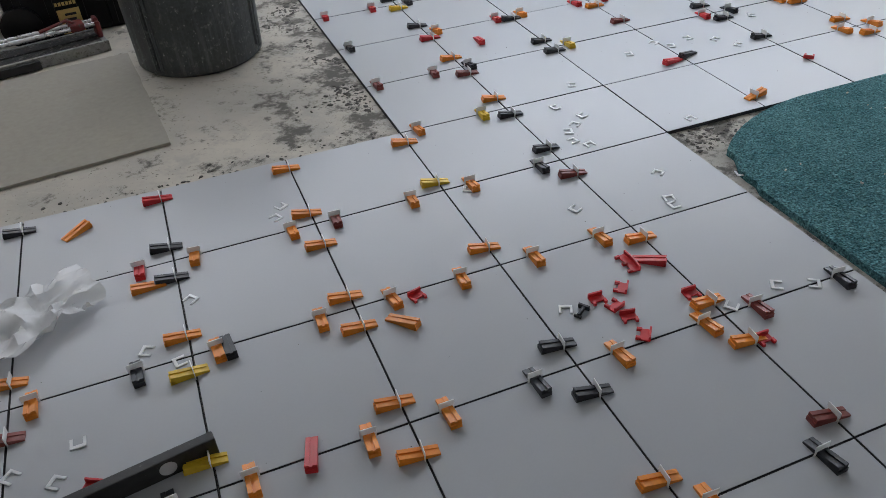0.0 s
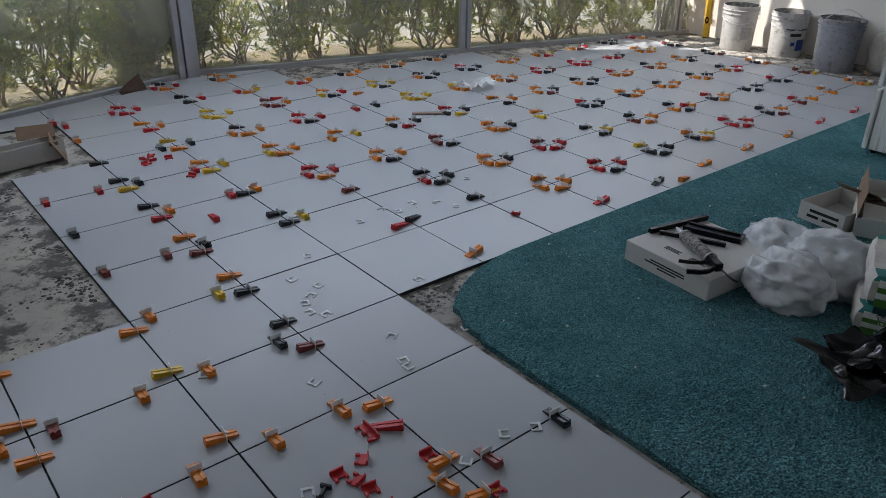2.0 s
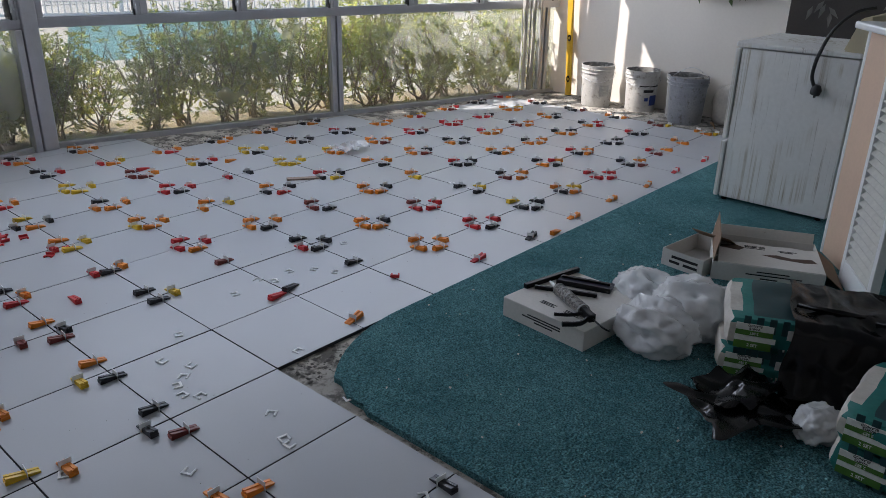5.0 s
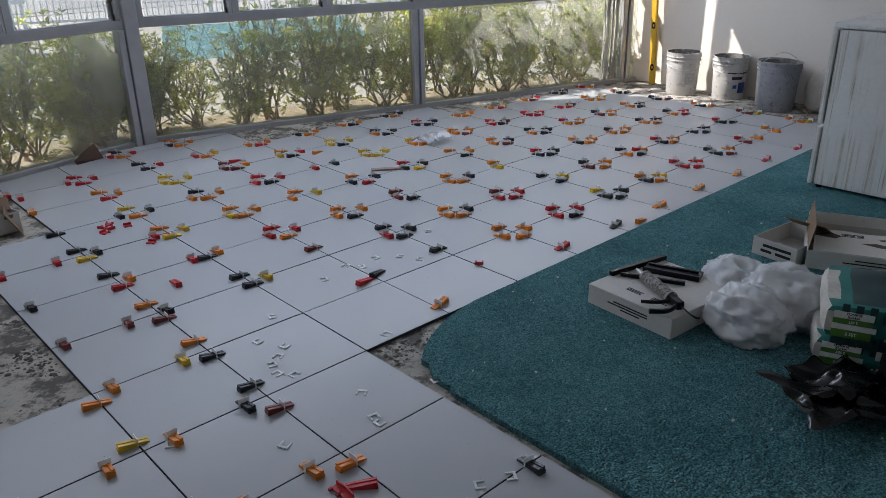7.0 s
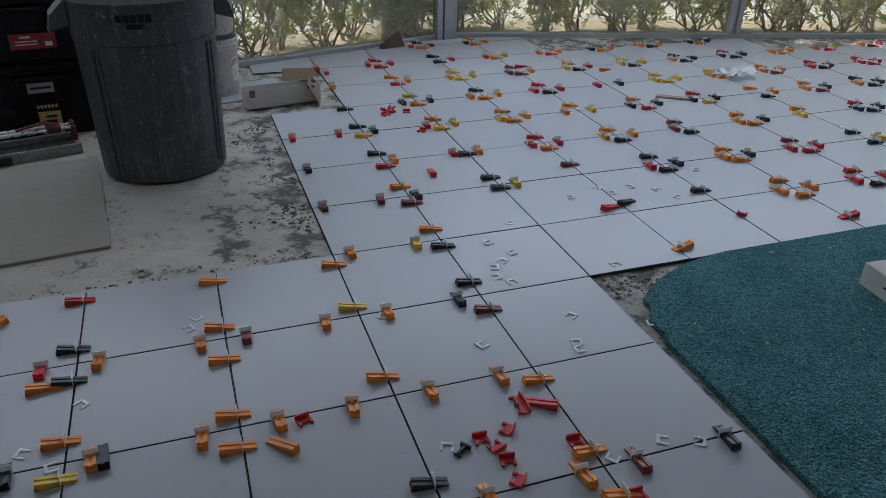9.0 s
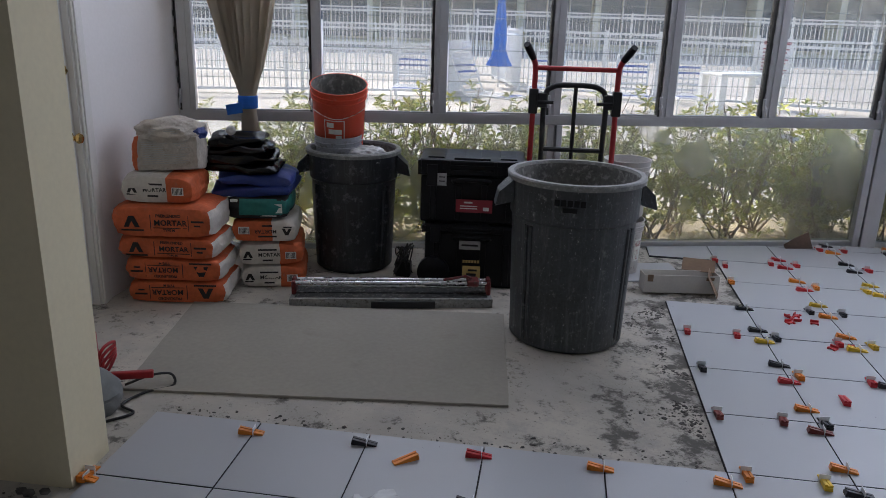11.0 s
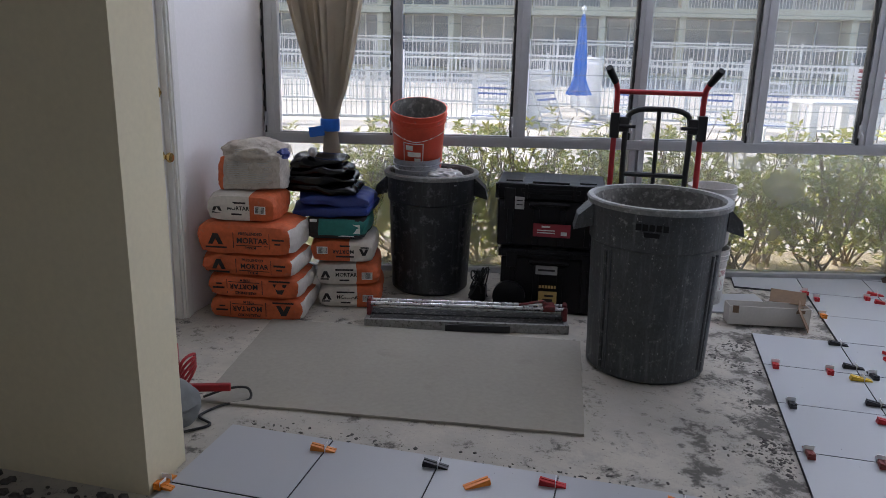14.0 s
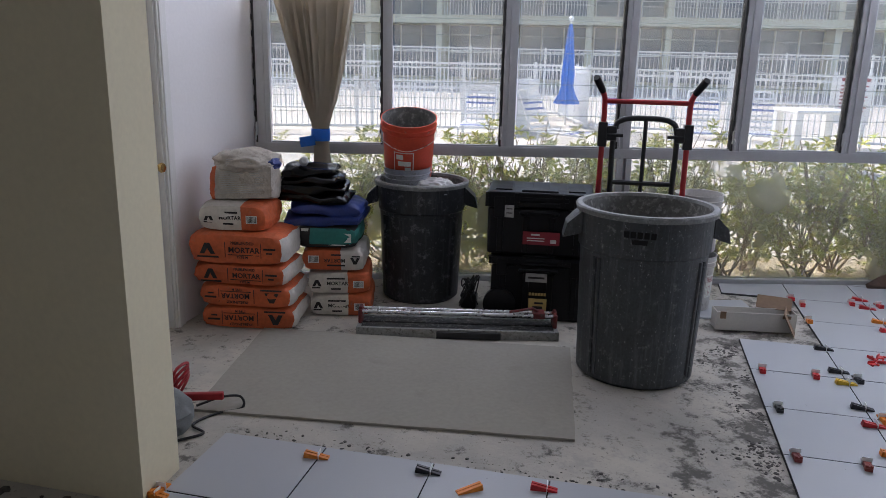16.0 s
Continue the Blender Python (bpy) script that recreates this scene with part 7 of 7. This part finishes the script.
def plant(x, y, turn, scale):
    k = hr.randrange(4)
    at = pose(x, y, -0.09, 0, 0, turn) @ Matrix.Diagonal((scale, scale, scale, 1))
    if not used[k]:
        used[k] = True
        kinds[k].matrix_basis = at
    else:
        c = copy_thing(kinds[k], at)
        c.matrix_basis = at


for origin, way, length, first, dense in ((A_END, DIR_A, LEN_A, 0.5, 0.31), (CORNER, DIR_B, LEN_B, 0.12, 0.36)):
    ang = math.degrees(math.atan2(way.y, way.x))
    s = first
    row = 0
    while s < length + 0.25:
        out = 0.40 + 0.24 * (row % 2) + hr.uniform(-0.04, 0.04)
        plant(origin.x + way.x * s - way.y * out, origin.y + way.y * s + way.x * out, ang + hr.choice((0, 180)) + hr.uniform(-12, 12), hr.uniform(1.0, 1.12) if way is DIR_A else hr.uniform(1.0, 1.22) if s > 0.9 else 0.88)
        s += dense + hr.uniform(-0.04, 0.04)
        row += 1

for k in range(4):
    plant(CORNER.x - 0.25 + 0.17 * k, CORNER.y + 0.42 + 0.2 * (k % 2), hr.uniform(0, 360), 0.85)

# ---- pool, fences, furniture ----
M_WATER = mat("pool_water", (0.20, 0.46, 0.47), 0.08, vary=0.08, scale=2, fine=14, bump=0.35, depth=0.03)
M_WHITE = mat("white_powder_coat", (0.78, 0.78, 0.76), 0.5, vary=0.05, scale=5)
bm = bmesh.new()
slab(bm, [(3.0, 8.6), (6.2, 7.7), (8.4, 11.6), (4.9, 12.9)], -0.13, -0.112)
fixed(part("water", bm, M_WATER), "turquoise swimming pool water", "water")


def fence(name, line, z0, z1, label, gap=0.115, posts=2.0):
    ob = thing(name, label, "fence")
    for (ax, ay), (bx, by) in zip(line, line[1:]):
        a, b = Vector((ax, ay, 0)), Vector((bx, by, 0))
        m = Matrix.Translation(a) @ Matrix.Rotation(math.atan2(by - ay, bx - ax), 4, "Z")
        size = (b - a).length
        for z in (z0 + 0.10, z1 - 0.12, z1):
            bm = bmesh.new()
            box(bm, (0, -0.02, z - 0.025), (size, 0.02, z + 0.025), m)
            part("fence_rail", bm, M_WHITE, ob)
        bm = bmesh.new()
        x = gap
        while x < size:
            box(bm, (x - 0.011, -0.011, z0 + 0.10), (x + 0.011, 0.011, z1), m)
            x += gap
        pk = part("pickets", bm, M_WHITE, ob)
        tagged(pk, kind="stuff")
        x = 0.0
        while x < size:
            bm = bmesh.new()
            box(bm, (x - 0.035, -0.035, z0), (x + 0.035, 0.035, z1 + 0.08), m, bevel=0.006)
            part("fence_post", bm, M_WHITE, ob)
            x += posts
    return ob


fence("pool_fence", [(-13, 11.6), (-7.1, 13.9), (-4.3, 14.6), (-3.9, 17.5)], -0.12, 0.95, "white metal picket fence beside the deck")
fence("pool_fence", [(-14, 17.4), (-3.5, 19.7), (-2.6, 16.4), (0.5, 15.7), (3.0, 14.9), (6.4, 13.7), (13, 11.2)], -0.12, 1.28, "white metal picket fence round the pool")
fence("dock_railing", [(-30, 25), (-8, 29), (18, 30)], -0.12, 1.75, "far white metal railing along the dock", gap=0.16, posts=3)

# privacy panels on the fence
for x, y, turn, w, h in ((-4.1, 15.1, 80, 1.6, 1.15),):
    ob = thing("fence_panel", "solid white panel on the pool fence", "panel", pose(x, y, -0.12, 0, 0, turn))
    bm = bmesh.new()
    box(bm, (-w / 2, -0.02, 0), (w / 2, 0.02, h), bevel=0.005)
    part("panel", bm, M_WHITE, ob)

# closed umbrella
ob = thing("pool_umbrella", "closed bright blue umbrella beside the fence", "umbrella", pose(-3.15, 17.2, -0.12))
bm = bmesh.new()
prof = [(0.03, 2.42), (0.06, 2.2), (0.10, 1.7), (0.13, 1.2), (0.12, 0.95), (0.17, 0.75), (0.27, 0.52), (0.02, 0.55)]
seg = 24
rings = [[bm.verts.new((r * (1 + 0.25 * math.cos(8 * t)) * math.cos(t), r * (1 + 0.25 * math.cos(8 * t)) * math.sin(t), z)) for t in (2 * math.pi * k / seg for k in range(seg))] for r, z in prof]
for a, b in zip(rings, rings[1:]):
    for k in range(seg):
        bm.faces.new([a[k], b[k], b[(k + 1) % seg], a[(k + 1) % seg]])
part("canopy", bm, mat("blue_canvas", (0.01, 0.16, 0.62), 0.8, vary=0.2, scale=6), ob, smooth=True)
bm = bmesh.new()
tube(bm, [(0, 0, 0), (0, 0, 2.5)], 0.025, 8)
lathe(bm, [(0, 2.5), (0.06, 2.5), (0.07, 2.56), (0, 2.63)], 10)
part("pole", bm, M_WHITE, ob)


def lounger(at, up, label="white slatted pool lounger with blue bands"):
    ob = thing("pool_lounger", label, "lounger", at, "pool loungers")
    blue = bpy.data.materials.get("blue_strap") or mat("blue_strap", (0.04, 0.12, 0.45), 0.5)
    bm = bmesh.new()
    for y in (-0.3, 0.3):
        tube(bm, [(-0.9, y, 0.30), (0.25, y, 0.32)], 0.018, 6)
        for x in (-0.8, 0.1):
            tube(bm, [(x, y, 0.0), (x, y, 0.31)], 0.016, 6)
    part("frame", bm, M_WHITE, ob)
    back = Matrix.Translation((0.25, 0, 0.32)) @ Matrix.Rotation(radians(-up), 4, "Y")
    bm = bmesh.new()
    tube(bm, arc([(0, -0.3, 0), (0.70, -0.3, 0), (0.80, -0.2, 0), (0.80, 0.2, 0), (0.70, 0.3, 0), (0, 0.3, 0)], 4), 0.018, 6)
    bk = part("backrest", bm, M_WHITE, ob, at=back)
    for k in range(16):
        bm = bmesh.new()
        box(bm, (-0.02, -0.30, -0.003), (0.02, 0.30, 0.003))
        if k < 10:
            part("strap", bm, blue if k in (2, 3) else M_WHITE, ob, at=Matrix.Translation((-0.84 + 0.11 * k, 0, 0.325)))
        else:
            part("strap", bm, blue if k in (13, 14) else M_WHITE, ob, at=back @ Matrix.Translation((0.06 + 0.12 * (k - 10), 0, 0.012)))
    return ob


lounger(pose(-4.6, 13.2, -0.12, 0, 0, 95), 62)
lounger(pose(-3.0, 12.2, -0.12, 0, 0, 150), 64)
lounger(pose(-0.2, 13.6, -0.12, 0, 0, 90), 66)
lounger(pose(-1.9, 14.6, -0.12, 0, 0, 85), 60)
lounger(pose(0.9, 13.9, -0.12, 0, 0, 92), 66)

# moulded plastic side table
ob = thing("plastic_table", "white moulded plastic table on the pool deck", "table", pose(1.25, 11.2, -0.12, 0, 0, 20) @ Matrix.Diagonal((1.2, 1.2, 1.2, 1)))
bm = bmesh.new()
box(bm, (-0.42, -0.30, 0.74), (0.42, 0.30, 0.79), bevel=0.02)
part("tabletop", bm, M_WHITE, ob)
for x in (-0.36, 0.36):
    for y in (-0.24, 0.24):
        bm = bmesh.new()
        v = box(bm, (-0.05, -0.05, 0.0), (0.05, 0.05, 0.75), bevel=0.012)
        part("leg", bm, M_WHITE, ob, at=Matrix.Translation((x, y, 0)))
# notice on the fence
ob = thing("pool_notice", "white pool notice with red lines on the fence", "sign", pose(2.75, 14.9, 0.35, 0, 0, -15))
bm = bmesh.new()
box(bm, (-0.32, -0.01, 0), (0.32, 0.01, 0.95), bevel=0.003)
part("board", bm, M_WHITE, ob)
bars("notice_lines", [(-0.26, 0.26, 0.40, 0.07)] + [(-0.26, 0.24 - 0.04 * (q % 3), 0.28 - 0.07 * q, 0.03) for q in range(9)], M_LABEL_RED, ob, Matrix.Translation((0, -0.012, 0.47)) @ FRONT)
# life ring
ob = thing("life_ring", "white life ring hung on the pool fence", "life ring", pose(6.1, 13.72, 0.85, 90, 0, -20))
bm = bmesh.new()
tube(bm, [(0.30 * math.cos(2 * math.pi * k / 24), 0.30 * math.sin(2 * math.pi * k / 24), 0) for k in range(24)], 0.075, 10, closed=True)
part("ring", bm, M_WHITE, ob, smooth=True)

# ---- apartment building across the water ----
M_FACADE = mat("cream_facade", (0.60, 0.57, 0.42), 0.85, vary=0.08, scale=0.6)
M_PANE = mat("dark_window_glass", (0.10, 0.13, 0.17), 0.12, vary=0.2, scale=1.0, bump=0)
M_LAWN = mat("dock_paving", (0.42, 0.39, 0.36), 0.9, vary=0.2, scale=1.2)
bm = bmesh.new()
slab(bm, [(-60, 20.6), (-3.5, 20.6), (2, 17.5), (40, 15), (60, 40), (-60, 40)], -0.121, -0.105)
fixed(part("pavement", bm, M_LAWN), "pale paved dock behind the fence", "pavement")
bld = thing("apartment_building", "cream four-storey apartment building with long balconies", "building", pose(-46, 40.5, -0.1, 0, 0, 1.5))
W, D, ST = 84.0, 12.0, 2.95
bm = bmesh.new()
box(bm, (0, 2.0, 0), (W, D, ST * 4 + 0.4))
part("wall", bm, M_FACADE, bld)
for s in range(5):
    bm = bmesh.new()
    box(bm, (-0.3, 0.0, ST * s + (0.30 if s else -0.2)), (W + 0.3, 2.1, ST * s + (0.75 if s else 0.12)))
    part("overhang_slab" if s < 4 else "roof", bm, M_FACADE, bld)
bay = 4.2
pane_mesh = None
for s in range(4):
    for k in range(int(W / bay)):
        x = k * bay
        bm = bmesh.new()
        box(bm, (x - 0.16, 0.05, ST * s + 0.1), (x + 0.16, 2.05, ST * (s + 1) + 0.32))
        part("pier", bm, M_FACADE, bld)
        if not 5 < k < 16 and s > 1:
            continue
        for q in range(3):
            x0 = x + 0.22 + q * 1.26
            bm = bmesh.new()
            box(bm, (x0 + 0.04, 1.86, ST * s + (0.85 if s else 0.25)), (x0 + 1.20, 1.92, ST * (s + 1) + 0.22))
            pane = part("window", bm, M_PANE, bld)
            bm = bmesh.new()
            box(bm, (x0, 1.80, ST * s + 0.75), (x0 + 0.05, 1.90, ST * (s + 1) + 0.28))
            box(bm, (x0, 1.80, ST * s + 1.65), (x0 + 1.24, 1.88, ST * s + 1.70))
            part("window_frame", bm, M_WHITE, pane)
    if s:
        bm = bmesh.new()
        x = 0.3
        while x < W:
            if int(x / bay) % 3 != 1:
                box(bm, (x - 0.015, 0.05, ST * s + 0.75), (x + 0.015, 0.08, ST * s + 1.65))
            x += 0.16
        box(bm, (0, 0.03, ST * s + 1.65), (W, 0.10, ST * s + 1.72))
        rl = part("balcony_railing", bm, M_WHITE, bld)
